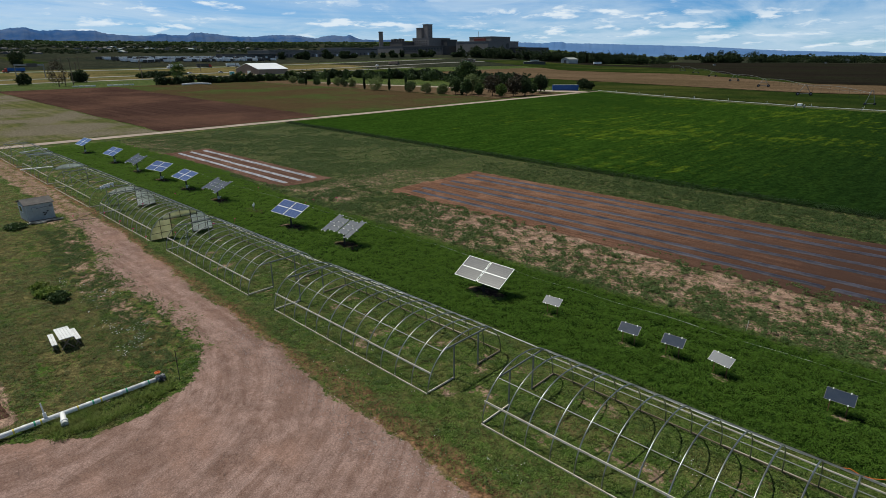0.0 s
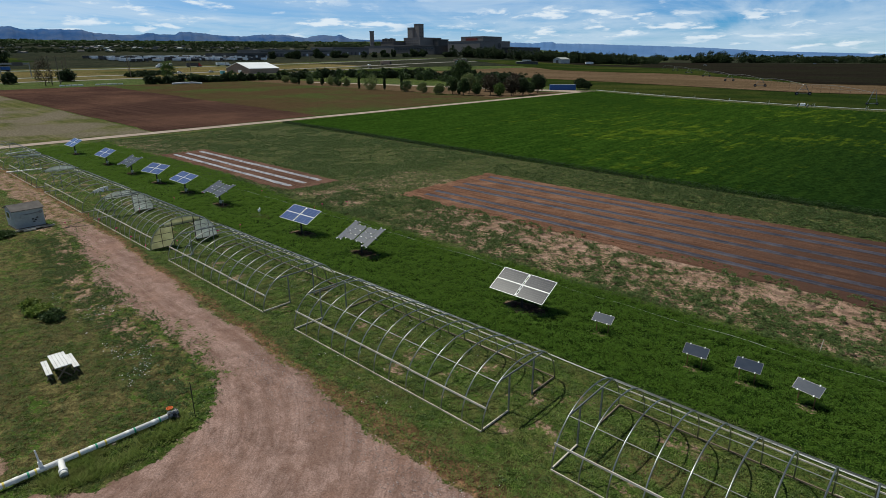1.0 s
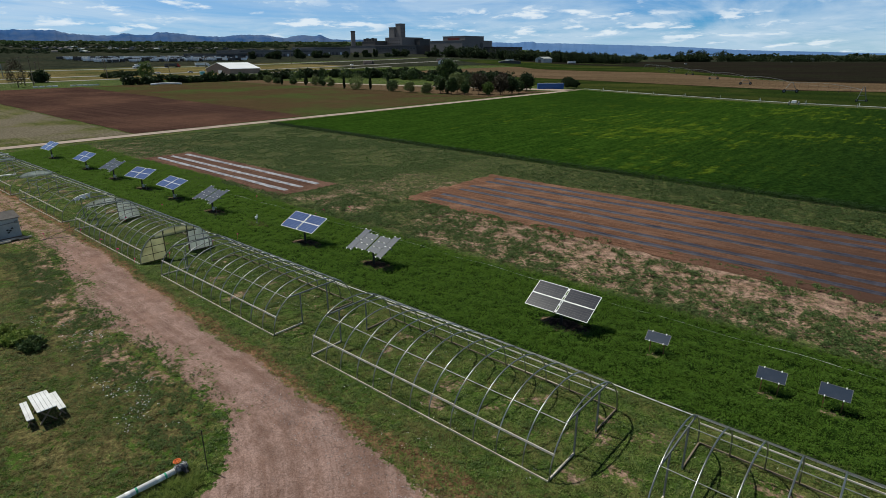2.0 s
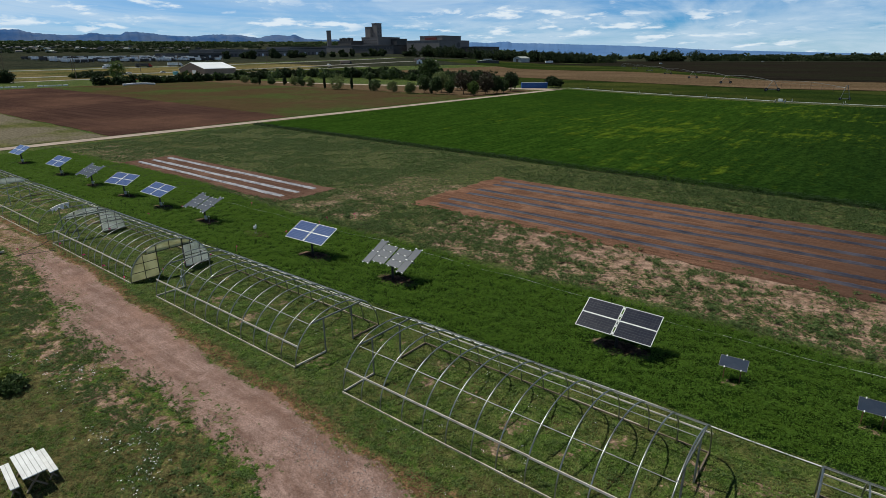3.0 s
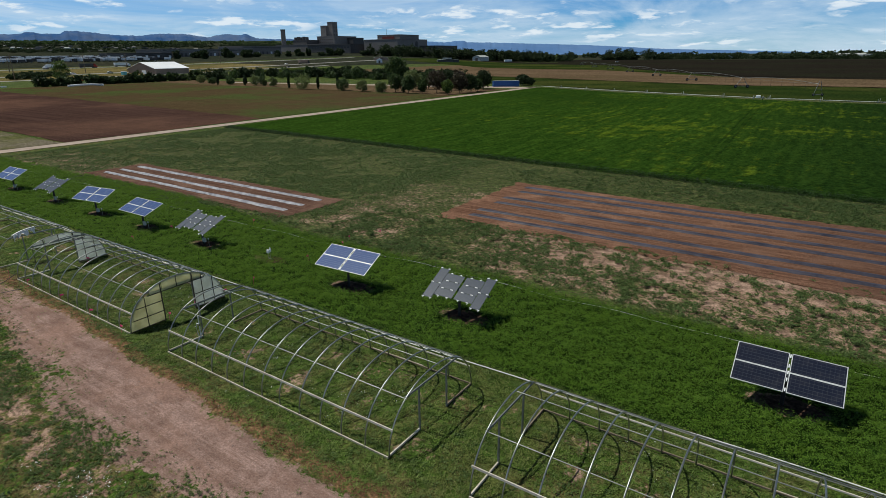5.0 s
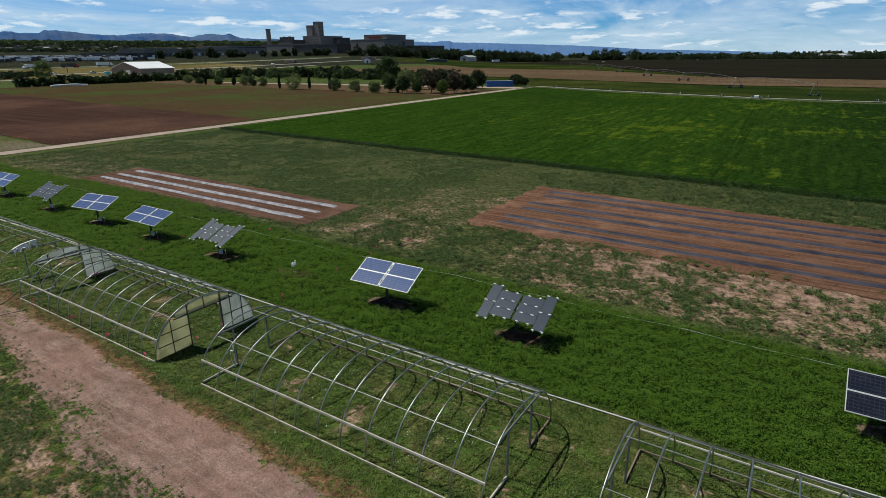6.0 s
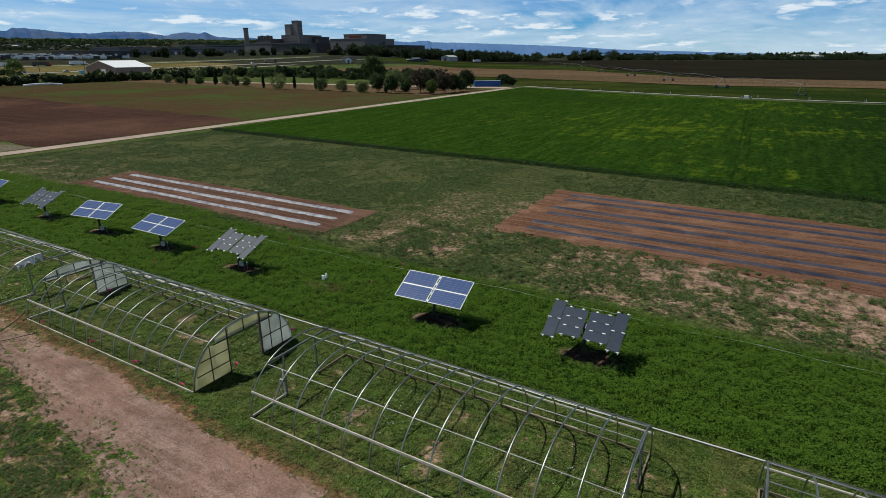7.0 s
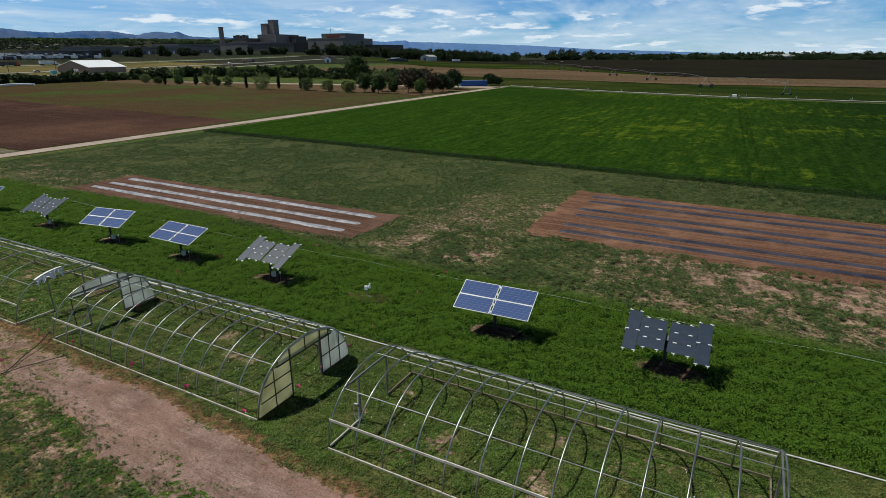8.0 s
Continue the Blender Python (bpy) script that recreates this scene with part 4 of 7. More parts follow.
def tunnel_frame(x_east, bare_hoops=1):
    """Bare hoop house, its origin on the ground at the middle of the east end; it runs to -x. With bare_hoops 2 or more, only
    every second or third hoop still stands, and these are dull."""
    top = thing("hoop_house", TUNNEL_LABEL, "hoop house", pose(x_east, TUNNEL_Y, 0), "hoop houses")
    for i in range(0, 13, bare_hoops):
        x = -TUNNEL_LONG * i / 12
        part("hoop", HOOP_MESH if bare_hoops == 1 else HOOP_DULL, M_STEEL, top, m=pose(x, 0, 0, 0, 0, 0.6 * math.sin(i * 2.3)))
    yb = TUNNEL_A + 0.05
    L = TUNNEL_LONG
    for s in (-1, 1):
        w = M_BOARD if s < 0 else M_WOOD_DARK
        bm = bmesh.new()
        for j in range(3):
            box(bm, (-L * (j + 0.5) / 3, s * (yb + 0.008 * (j % 2)), 0.02), (L / 3 - 0.02, 0.045, 0.10), None, 0.006)
        part("baseboard", bm, w, top, "weathered baseboard")
        if s > 0:
            part("baseboard", boxed((-L * 0.30, yb + 0.03, 0.06), (L * 0.22, 0.03, 0.05), 0.005), M_BOARD, top, "pale patched baseboard")
        y = s * 2.70
        bm = bmesh.new()
        for j in range(3):
            box(bm, (-L * (j + 0.5) / 3, y + s * 0.05, hoop_z(2.70) + 0.012 * ((j * 2) % 3)), (L / 3 + 0.10, 0.035, 0.105 if s < 0 else 0.07), None, 0.006)
        part("hip_board", bm, M_WOOD, top, "bleached wooden hip rail")
        y = s * 1.84
        part("purlin", rod(bmesh.new(), (0.05, y, hoop_z(1.84) - 0.03), (-L - 0.05, y, hoop_z(1.84) - 0.03), 0.016), M_STEEL_MID, top)
    part("ridge_purlin", rod(bmesh.new(), (0.05, 0.32, TUNNEL_B - 0.05), (-L - 0.05, 0.32, TUNNEL_B - 0.05), 0.019), M_STEEL_MID, top)
    part("channel", boxed((-L / 2, 2.12, hoop_z(2.12) + 0.035), (L, 0.05, 0.035), 0.004), M_STEEL, top, "pale film-locking channel")
    for x, k in ((-0.03, -1), (-L + 0.03, 1)):
        yh = 1.80
        zh = hoop_z(yh) - 0.02
        part("header", boxed((x, 0, zh), (0.05, 2 * yh + 0.1, 0.09), 0.006), M_STEEL_DARK, top, "dark end-wall header")
        for y in (-0.97, 0.97):
            part("door_post", boxed((x, y, zh / 2 - 0.02), (0.07, 0.06, zh), 0.006), M_STEEL_DARK, top)
        for s in (-1, 1):
            part("sill", boxed((x, s * 1.96, 0.06), (0.06, 1.92, 0.09), 0.006), M_WOOD_DARK if s > 0 else M_BOARD, top)
    return top


def sheet_panel(top, x, y0, y1, z0, z1, thick=0.012, pale=False):
    """A piece of end-wall sheet, cut along the hoop where it meets it."""
    n = 8
    low, high = [], []
    for i in range(n + 1):
        y = y0 + (y1 - y0) * i / n
        h = max(0.03, min(z1, hoop_z(y) - 0.02))
        low.append((y, min(z0, h - 0.01)))
        high.append((y, h))
    bm = bmesh.new()
    prism(bm, low + high[::-1], -thick / 2, thick / 2, Matrix.Translation((x, 0, 0)) @ Matrix(((0, 1, 0, 0), (1, 0, 0, 0), (0, 0, 1, 0), (0, 0, 0, 1))))
    part("end_sheet", bm, M_PANEL_PALE if pale else M_PANEL, top, "whitish translucent end sheet" if pale else "yellowed translucent end sheet")


def batten(top, x, a, b, w=0.05):
    a, b = Vector((x, *a)), Vector((x, *b))
    d = b - a
    m = Matrix.Translation((a + b) / 2) @ d.to_track_quat("Z", "X").to_matrix().to_4x4()
    part("batten", boxed((0, 0, 0), (w * 0.75, w * 0.75, d.length), 0.004, m), M_BATTEN, top)


bare = tunnel_frame(TUNNEL_ENDS[1])
for xe in (TUNNEL_ENDS[0], TUNNEL_ENDS[2]):
    copy_thing(bare, pose(xe, TUNNEL_Y, 0))

clad = tunnel_frame(TUNNEL_ENDS[3])
tagged(clad, "hoop house frame with yellowed translucent end walls and open doorway")
for x, west in ((0.035, False), (-TUNNEL_LONG - 0.035, True)):
    hd = 1.80
    cols = (-2.93, -1.95, -0.97)
    if not west:
        for a, b in zip(cols, cols[1:]):
            for z0, z1 in ((0.06, 0.62), (0.66, 1.24), (1.28, 1.80)):
                if z0 < hoop_z(min(abs(a), abs(b))) - 0.05:
                    sheet_panel(clad, x, a + 0.02, b - 0.02, z0, z1)
    else:
        for z in (0.62, 1.2):
            batten(clad, x, (-2.6 if z < 1 else -2.35, z), (-0.97, z))
        batten(clad, x, (-1.7, 0.05), (-1.7, 1.8))
    for a, b in ((0.97, 1.55), (1.55, 2.93)):
        for z0, z1 in ((0.10, 0.90), (0.94, 1.85)):
            if z0 < hoop_z(a) - 0.05:
                sheet_panel(clad, x, a + 0.02, b - 0.02, z0, z1, pale=True)
    # West sheets over the door take the copy with sheen in its colour.
    for a, b in ((-1.6, -0.9), (-0.86, 0.0), (0.04, 0.9), (0.94, 1.6)):
        sheet_panel(clad, x, a, b, hd + 0.03, 3.0, pale=west)
    for y in (-0.97, 0.97):
        batten(clad, x + 0.02, (y, 0.02), (y, hoop_z(y) - 0.03), 0.07)
    batten(clad, x + 0.02, (0.0, hd), (0.0, TUNNEL_B - 0.03))
    for y in (1.55, 2.25) if west else (1.55, 2.25, -1.95):
        batten(clad, x + 0.02, (y, 0.03), (y, hoop_z(y) - 0.03))
    for s in (-1, 1):
        if west and s < 0:
            continue
        for z, ye in ((0.06, 2.9), (0.92 if s > 0 else 0.64, 2.75), (1.26, 2.5)):
            if s > 0 and z > 1:
                continue
            batten(clad, x + 0.02, (s * 0.97, z), (s * ye, z))
    batten(clad, x + 0.02, (-1.75, hd), (1.75, hd), 0.06)


# the far frames: fewer hoops; one keeps its arched end sheet, the other has white lumber across its end
sparse = tunnel_frame(TUNNEL_ENDS[4], 2)
tagged(sparse, "hoop house frame with only half of its dull hoops standing")
arched = tunnel_frame(TUNNEL_ENDS[5], 2)
tagged(arched, "hoop house frame with a pale arched sheet over its end")
for a, b in ((-1.7, -0.88), (-0.86, -0.02), (0.02, 0.86), (0.88, 1.7)):
    sheet_panel(arched, 0.035, a, b, 1.83, 3.0, pale=True)
boarded = tunnel_frame(TUNNEL_ENDS[6], 2)
tagged(boarded, "hoop house frame with white boards across its end")
part("end_board", boxed((0.06, 0.3, 1.76), (0.05, 3.6, 0.14), 0.006), M_WHITE, boarded, "white board across the end")


for a, b, label in (((-113.4, 22.7, 1.86), (-112.0, 18.6, 1.80), "white pipe length laid across a far hoop house"), ((-103.2, 16.7, 0.45), (-101.6, 20.6, 0.60), "white pipe length lying between far hoop houses")):
    solo("pipe_length", rod(bmesh.new(), a, b, 0.085, 8), M_PVC, label, "pipe")


def torn_sheet(x):
    """A scrap of film left draped over an end hoop."""
    vs, fs = [], []
    rnd = random.Random(4)
    for i in range(19):
        y = -1.55 + 1.5 * i / 18
        for k in range(5):
            vs.append((x - 0.30 + 0.12 * k + 0.05 * rnd.random(), TUNNEL_Y + y, hoop_z(y) + 0.04 - 0.05 * abs(k - 1.5) - (0.10 * k * rnd.random() if k > 2 else 0)))
    for i in range(18):
        for k in range(4):
            if k < 3 or rnd.random() > 0.4:
                fs.append((i * 5 + k, i * 5 + k + 1, i * 5 + k + 6, i * 5 + k + 5))
    me = bpy.data.meshes.new("torn_film")
    me.from_pydata(vs, [], fs)
    me.materials.append(M_BRIGHT)
    so = new("torn_film", me)
    mod = so.modifiers.new("thick", "SOLIDIFY")
    mod.thickness = 0.01
    tagged(so, "torn scrap of white film draped over an end hoop", "plastic film")


torn_sheet(TUNNEL_ENDS[4])

# pale irrigation lateral along the tunnels, and the marker tape beyond the arrays
bm = bmesh.new()
pts = [(x, 24.98 + 0.006 * (x + 25) + 0.10 * math.sin(x * 0.21) + 0.05 * math.sin(x * 0.53 + 1), 0.06) for x in np.arange(-126, 12, 1.5)]
solo("irrigation_pipe", tube(bm, pts, 0.026, 6), M_BRIGHT, "long pale irrigation pipe lying on the grass", "pipe", smooth=True)
bm = bmesh.new()
pts = [(x, 34.3 - 0.0036 * (x + 60) + 0.25 * math.sin(x * 0.11), 0.10 + 0.05 * math.sin(x * 0.9) + 0.05 * math.sin(x * 0.37)) for x in np.arange(-112, 6, 0.6)]
solo("drip_tape", tube(bm, pts, 0.007, 4), M_TABLE, "thin white drip tape along the crop edge", "drip tape")
bm = bmesh.new()
pts = [(-1.6 + 0.4 * i, 24.9 + 0.10 * i + 0.10 * math.sin(i * 1.7), 0.15 + 0.05 * math.sin(i * 2.1)) for i in range(14)]
solo("garden_hose", tube(bm, pts, 0.015, 5), M_ORANGE, "orange garden hose lying over the crop edge", "hose", smooth=True)
bm = bmesh.new()
pts = [(-67.2 - 0.17 * i + 0.05 * math.sin(i), 14.2 + 0.29 * i, 0.06 + 0.26 * (i / 11) ** 2) for i in range(12)]
solo("garden_hose", tube(bm, pts, 0.025, 5), M_BLACK, "black hose from the track to a hoop house", "hose", smooth=True)
bm = bmesh.new()
pts = [(-67.3 + 0.09 * i + 0.06 * math.sin(0.8 * i), 14.2 + 0.22 * i, 0.05 + 0.05 * math.sin(i * 0.5) ** 2) for i in range(12)]
solo("garden_hose", tube(bm, pts, 0.022, 5), M_BLACK, "black hose lying over the track verge", "hose", smooth=True)


def standpipe(x, y):
    """A pale water riser with a lever valve and a short drop hose beside a door post."""
    top = thing("standpipe", "pale galvanised standpipe with a valve beside the door post", "standpipe", pose(x, y, 0))
    part("riser", rod(bmesh.new(), (0, 0, -0.1), (0, 0, 1.30), 0.030, 8), M_BRIGHT, top)
    part("valve", boxed((0, 0, 0.78), (0.10, 0.10, 0.13), 0.02), M_STEEL, top)
    part("elbow", rod(bmesh.new(), (0, 0, 0.82), (-0.16, -0.05, 0.84), 0.03, 6), M_BRIGHT, top)
    part("drop_hose", tube(bmesh.new(), [(-0.16, -0.05, 0.84), (-0.19, -0.06, 0.6), (-0.17, -0.06, 0.3), (-0.12, -0.04, 0.05)], 0.02, 6), M_SIDING, top)


standpipe(-50.42, 19.15)


# ---- solar arrays ----
def slab_mesh(name, w, h, t, material, bevel=0.004):
    return mesh_from(boxed((0, 0, 0), (w, h, t), bevel), name, material)


def frame_mesh(name, w, h, t, b, material):
    bm = bmesh.new()
    for s in (-1, 1):
        box(bm, (s * (w / 2 - b / 2), 0, 0), (b, h, t))
        box(bm, (0, s * (h / 2 - b / 2), 0), (w - 2 * b, b, t))
    return mesh_from(bm, name, material)


FRAMED = frame_mesh("module_frame", 1.985, 0.985, 0.045, 0.030, M_FRAME)
FACE = {"blue": slab_mesh("module", 1.93, 0.93, 0.02, M_BLUE_MOD), "dark": slab_mesh("module", 1.93, 0.93, 0.02, M_DARK_MOD)}
FILM_WIDE = slab_mesh("module", 1.17, 0.585, 0.012, M_FILM_MOD)
FILM_TALL = slab_mesh("module", 0.585, 1.17, 0.012, M_FILM_MOD)
SMALL_FACE = slab_mesh("module", 1.20, 0.60, 0.012, M_SMALL_MOD)
CLIP = slab_mesh("clip", 0.17, 0.045, 0.035, M_CLIP, 0.003)
HOOK = mesh_from(box(boxed((0, 0, 0), (0.16, 0.03, 0.03)), (0.02, -0.05, -0.02), (0.025, 0.09, 0.02)), "clip", M_CLIP)


def solar_array(x, y, height, tilt, turn, lean, kind):
    text = {"blue": "tilted array of four blue framed solar modules on one post", "dark": "tilted array of four dark glossy solar modules on one post",
            "film": "tilted array of ten frameless grey thin-film modules on one post"}[kind]
    top = thing("solar_array", text, "solar array", pose(x, y, 0, 0, 0, turn), "solar arrays in the crop")
    # Near-black colour carries the shade that falls on the post.
    part("post", rod(bmesh.new(), (0, 0, -0.1), (0, 0, height - 0.15), 0.085, 12), M_BLACK, top, "steel post, blackened for the shade under the modules", smooth=False)
    deck = pose(0, 0, height) @ Matrix.Rotation(radians(lean), 4, "Y") @ pose(0, 0, 0, tilt)
    part("tube", rod(bmesh.new(), (-1.9, 0, -0.13), (1.9, 0, -0.13), 0.06, 10), M_STEEL_DARK, top, "steel torque tube", deck)
    bm = bmesh.new()
    box(bm, (0, 0, -0.16), (0.22, 0.3, 0.12), None, 0.01)
    part("bracket", bm, M_STEEL_DARK, top, "", deck)
    if kind == "film":
        rails = (-1.63, -1.27, -0.98, -0.44, 0.44, 0.98, 1.27, 1.63)
    else:
        rails = (-1.6, -0.5, 0.5, 1.6)
    for rx in rails:
        long = 2.36 if kind == "film" and abs(rx) > 1.2 else 1.86
        part("rail", boxed((rx, 0, -0.05), (0.045, long, 0.05), 0.004), M_STEEL, top, "", deck)
    if kind != "film":
        for sx in (-1, 1):
            for sy in (-1, 1):
                c = deck @ pose(sx * 1.04, sy * 0.4975, 0)
                mod = part("module", FACE[kind], None, top, "dark module" if kind == "dark" else "blue module", c)
                part("frame", FRAMED, None, mod, "pale metal frame", pose(0, 0, -0.008))
        for sy in (-0.85, -0.35, 0.0, 0.35, 0.85):
            part("clip", CLIP, None, top, "", deck @ pose(0, sy, 0.0, 0, 0, 90))
    else:
        for sx in (-1, 1):
            for j in (-1, 0, 1):
                part("module", FILM_WIDE, None, top, "", deck @ pose(sx * 0.648, j * 0.597, 0))
            for j in (-0.5, 0.5):
                part("module", FILM_TALL, None, top, "", deck @ pose(sx * 1.545, j * 1.185, 0))
            for j in (-0.5, 0.5):
                for dx in (-0.3, 0.3):
                    part("clip", CLIP, None, top, "", deck @ pose(sx * 0.648 + dx, j * 0.597, 0.008))
            for dx in (-0.24, 0.24):
                part("clip", CLIP, None, top, "", deck @ pose(sx * 1.545 + dx, 0, 0.008))
                for e in (-1, 1):
                    part("clip", HOOK, None, top, "", deck @ pose(sx * 1.545 + dx, e * 1.19, 0.0, 0, 0, 0 if e < 0 else 180))
            for dx in (-0.3, 0.3):
                for e in (-1, 1):
                    part("clip", HOOK, None, top, "", deck @ pose(sx * 0.648 + dx, e * 0.90, 0.0, 0, 0, 0 if e < 0 else 180))
    if x < -60:
        part("inverter", boxed((0.32, -0.1, 0.42), (0.28, 0.18, 0.34), 0.015), M_SIDING, top, "grey control box")
        part("sensor", boxed((0.9, -0.1, 0.62), (0.10, 0.06, 0.12), 0.01), M_WHITE, top)
        part("sensor_pole", rod(bmesh.new(), (0.9, -0.1, 0), (0.9, -0.1, 0.6), 0.015), M_STEEL, top)
    return top


for row in ARRAYS:
    solar_array(*row)


def small_panel(x, y, turn, tilt):
    top = thing("ground_mount", "small single solar panel on two rusty posts in the crop", "solar panel", pose(x, y, 0, 0, 0, turn), "small single panels")
    deck = pose(0, 0, 0.94, tilt)
    mod = part("module", SMALL_FACE, None, top, "dark thin-film module", deck)
    part("frame", frame_mesh("frame", 1.22, 0.62, 0.03, 0.012, M_STEEL_DARK), None, mod)
    for sx in (-0.36, 0.36):
        part("post", boxed((sx, 0.03, 0.43), (0.045, 0.03, 0.98), 0.004), M_RUST, top, "rusty steel post")
        part("strut", boxed((sx, 0, -0.03), (0.03, 0.66, 0.03), 0.004), M_STEEL, top, "", deck)
        for e in (-1, 1):
            part("clip", CLIP, None, top, "", deck @ pose(sx, e * 0.31, 0.01, 0, 0, 90) @ Matrix.Diagonal((0.5, 1, 1, 1)))
    return top


for (px, py), turn, tilt in zip(SMALL, (4, 3, 2, -13, 1), (34, 40, 42, 37, 44)):
    small_panel(px, py, turn, tilt)


def sensor_station():
    top = thing("weather_sensor", "small white weather sensor on a short pole", "sensor", pose(-57.25, 29.5, 0))
    part("pole", rod(bmesh.new(), (0, 0, 0), (0, 0, 0.75), 0.02), M_STEEL, top)
    part("pole", rod(bmesh.new(), (-0.3, 0.05, 0), (-0.3, 0.05, 0.5), 0.02), M_STEEL, top)
    bm = bmesh.new()
    for i in range(5):
        bmesh.ops.create_cone(bm, cap_ends=True, segments=12, radius1=0.085, radius2=0.07, depth=0.03, matrix=Matrix.Translation((0, 0, 0.6 + 0.04 * i)))
    part("radiation_shield", bm, M_WHITE, top, "white stacked-plate shield")
    part("logger_box", boxed((-0.3, 0.05, 0.52), (0.2, 0.12, 0.26), 0.012), M_WHITE, top)
    bm = bmesh.new()
    bmesh.ops.create_uvsphere(bm, u_segments=10, v_segments=6, radius=0.06, matrix=Matrix.Translation((0.02, 0, 0.85)))
    part("dome", bm, M_WHITE, top, "", smooth=True)
    part("tripod_foot", boxed((0, 0, 0.03), (0.5, 0.12, 0.05), 0.01), M_STEEL_DARK, top)


sensor_station()


# ---- the yard ----
def picnic_table():
    top = thing("picnic_table", "bleached wooden picnic table on the grass", "table", pose(-37.12, 6.25, 0, 0, 0, -3))
    for i in range(5):
        part("plank", boxed((0, -0.30 + 0.15 * i, 0.74), (1.80, 0.140, 0.04), 0.006), M_TABLE, top)
    for sx in (-0.65, 0.65):
        bm = bmesh.new()
        for s in (-1, 1):
            d = Vector((0, s * 0.60, 0.70))
            m = Matrix.Translation((sx, 0, 0.36)) @ d.to_track_quat("Z", "X").to_matrix().to_4x4()
            box(bm, (0.025 * s, 0, 0), (0.04, 0.09, 0.98), m)
        part("trestle", bm, M_WOOD_DARK, top, "crossed dark wooden legs")
    part("brace", boxed((0, 0, 0.62), (1.3, 0.09, 0.04), 0.004), M_WOOD_DARK, top)


def bench(m):
    top = thing("bench", "narrow bleached wooden bench beside the picnic table", "bench", m, "picnic benches")
    for i in range(2):
        part("plank", boxed((0, -0.07 + 0.14 * i, 0.43), (1.80, 0.132, 0.04), 0.006), M_TABLE, top)
    for sx in (-0.65, 0.65):
        bm = bmesh.new()
        for s in (-1, 1):
            d = Vector((0, s * 0.26, 0.42))
            mm = Matrix.Translation((sx, 0, 0.205)) @ d.to_track_quat("Z", "X").to_matrix().to_4x4()
            box(bm, (0.022 * s, 0, 0), (0.035, 0.07, 0.50), mm)
        part("trestle", bm, M_WOOD_DARK, top)
    return top


picnic_table()
b1 = bench(pose(-37.33, 5.66, 0, 0, 0, -5))
copy_thing(b1, pose(-37.25, 6.83, 0, 0, 0, -3))


def water_main():
    """A white gated pipe with a capped end, a riser and an outlet."""
    top = thing("water_pipe", "large white irrigation pipe with coloured bands on the grass", "pipe", pose(-29.1, 0, 0, 0, 0, -1.9))
    y0, y1 = -14.0, 8.35
    part("pipe", rod(bmesh.new(), (0, y0, 0.18), (0, y1, 0.18), 0.118, 20), M_PVC, top, smooth=True)
    for y in (-11, -8, -5, -2.2, 0.8, 2.6, 5.2, 6.6, 7.7):
        part("coupling", rod(bmesh.new(), (0, y - 0.08, 0.18), (0, y + 0.08, 0.18), 0.125, 20), M_PVC, top)
    for i, y in enumerate((3.0, 3.25, 5.4, 5.75, 6.9, 4.75, 7.95, 2.2, 1.2)):
        part("band", rod(bmesh.new(), (0, y - 0.035, 0.18), (0, y + 0.035, 0.18), 0.121, 20), (M_GREEN_TAPE, M_YELLOW_TAPE)[i % 2], top)
    for i in range(9):
        part("gate", boxed((-0.08, 0.2 + i * 0.95, 0.28), (0.05, 0.09, 0.05), 0.008), M_BLACK, top, "small dark outlet gate")
    cap = part("valve", rod(bmesh.new(), (0, y1 - 0.05, 0.20), (0, y1 + 0.42, 0.20), 0.150, 18), M_STEEL_DARK, top, "grey steel end valve")
    for k in range(8):
        a = k * math.pi / 4
        part("bolt", rod(bmesh.new(), (0.17 * math.cos(a), y1 + 0.34, 0.2 + 0.17 * math.sin(a)), (0.17 * math.cos(a), y1 + 0.39, 0.2 + 0.17 * math.sin(a)), 0.022, 6), M_BLACK, cap)
    part("outlet_elbow", rod(bmesh.new(), (0.10, y1 + 0.2, 0.24), (0.36, y1 + 0.3, 0.10), 0.07, 10), M_BLACK, cap)
    part("flange", rod(bmesh.new(), (0, y1 + 0.02, 0.20), (0, y1 + 0.07, 0.20), 0.19, 18), M_STEEL_DARK, cap)
    part("flange", rod(bmesh.new(), (0, y1 + 0.30, 0.20), (0, y1 + 0.35, 0.20), 0.19, 18), M_STEEL_DARK, cap)
    bm = bmesh.new()
    ring = [(0.13 * math.cos(a), y1 + 0.1 + 0.13 * math.sin(a), 0.55) for a in np.linspace(0, 2 * math.pi, 17)]
    tube(bm, ring, 0.026, 6)
    for k in range(3):
        a = k * math.pi / 3
        rod(bm, (-0.13 * math.cos(a), y1 + 0.1 - 0.13 * math.sin(a), 0.55), (0.13 * math.cos(a), y1 + 0.1 + 0.13 * math.sin(a), 0.55), 0.018, 6)
    part("handwheel", bm, M_ORANGE, top, "orange handwheel")
    part("valve_stem", rod(bmesh.new(), (0, y1 + 0.1, 0.4), (0, y1 + 0.1, 0.56), 0.03, 8), M_STEEL_DARK, top)
    part("outlet", rod(bmesh.new(), (0.0, 4.1, 0.19), (0.95, 4.0, 0.16), 0.12, 16), M_PVC, top, "white side outlet")
    part("outlet_flange", rod(bmesh.new(), (0.66, 4.03, 0.19), (0.76, 4.02, 0.165), 0.16, 16), M_PVC, top)
    part("outlet_flange", rod(bmesh.new(), (0.92, 4.0, 0.17), (1.0, 3.99, 0.155), 0.15, 16), M_SIDING, top)
    part("riser", rod(bmesh.new(), (-0.05, 3.45, 0.3), (-0.12, 3.4, 1.05), 0.04, 10, 0.03), M_PVC, top, "white riser")
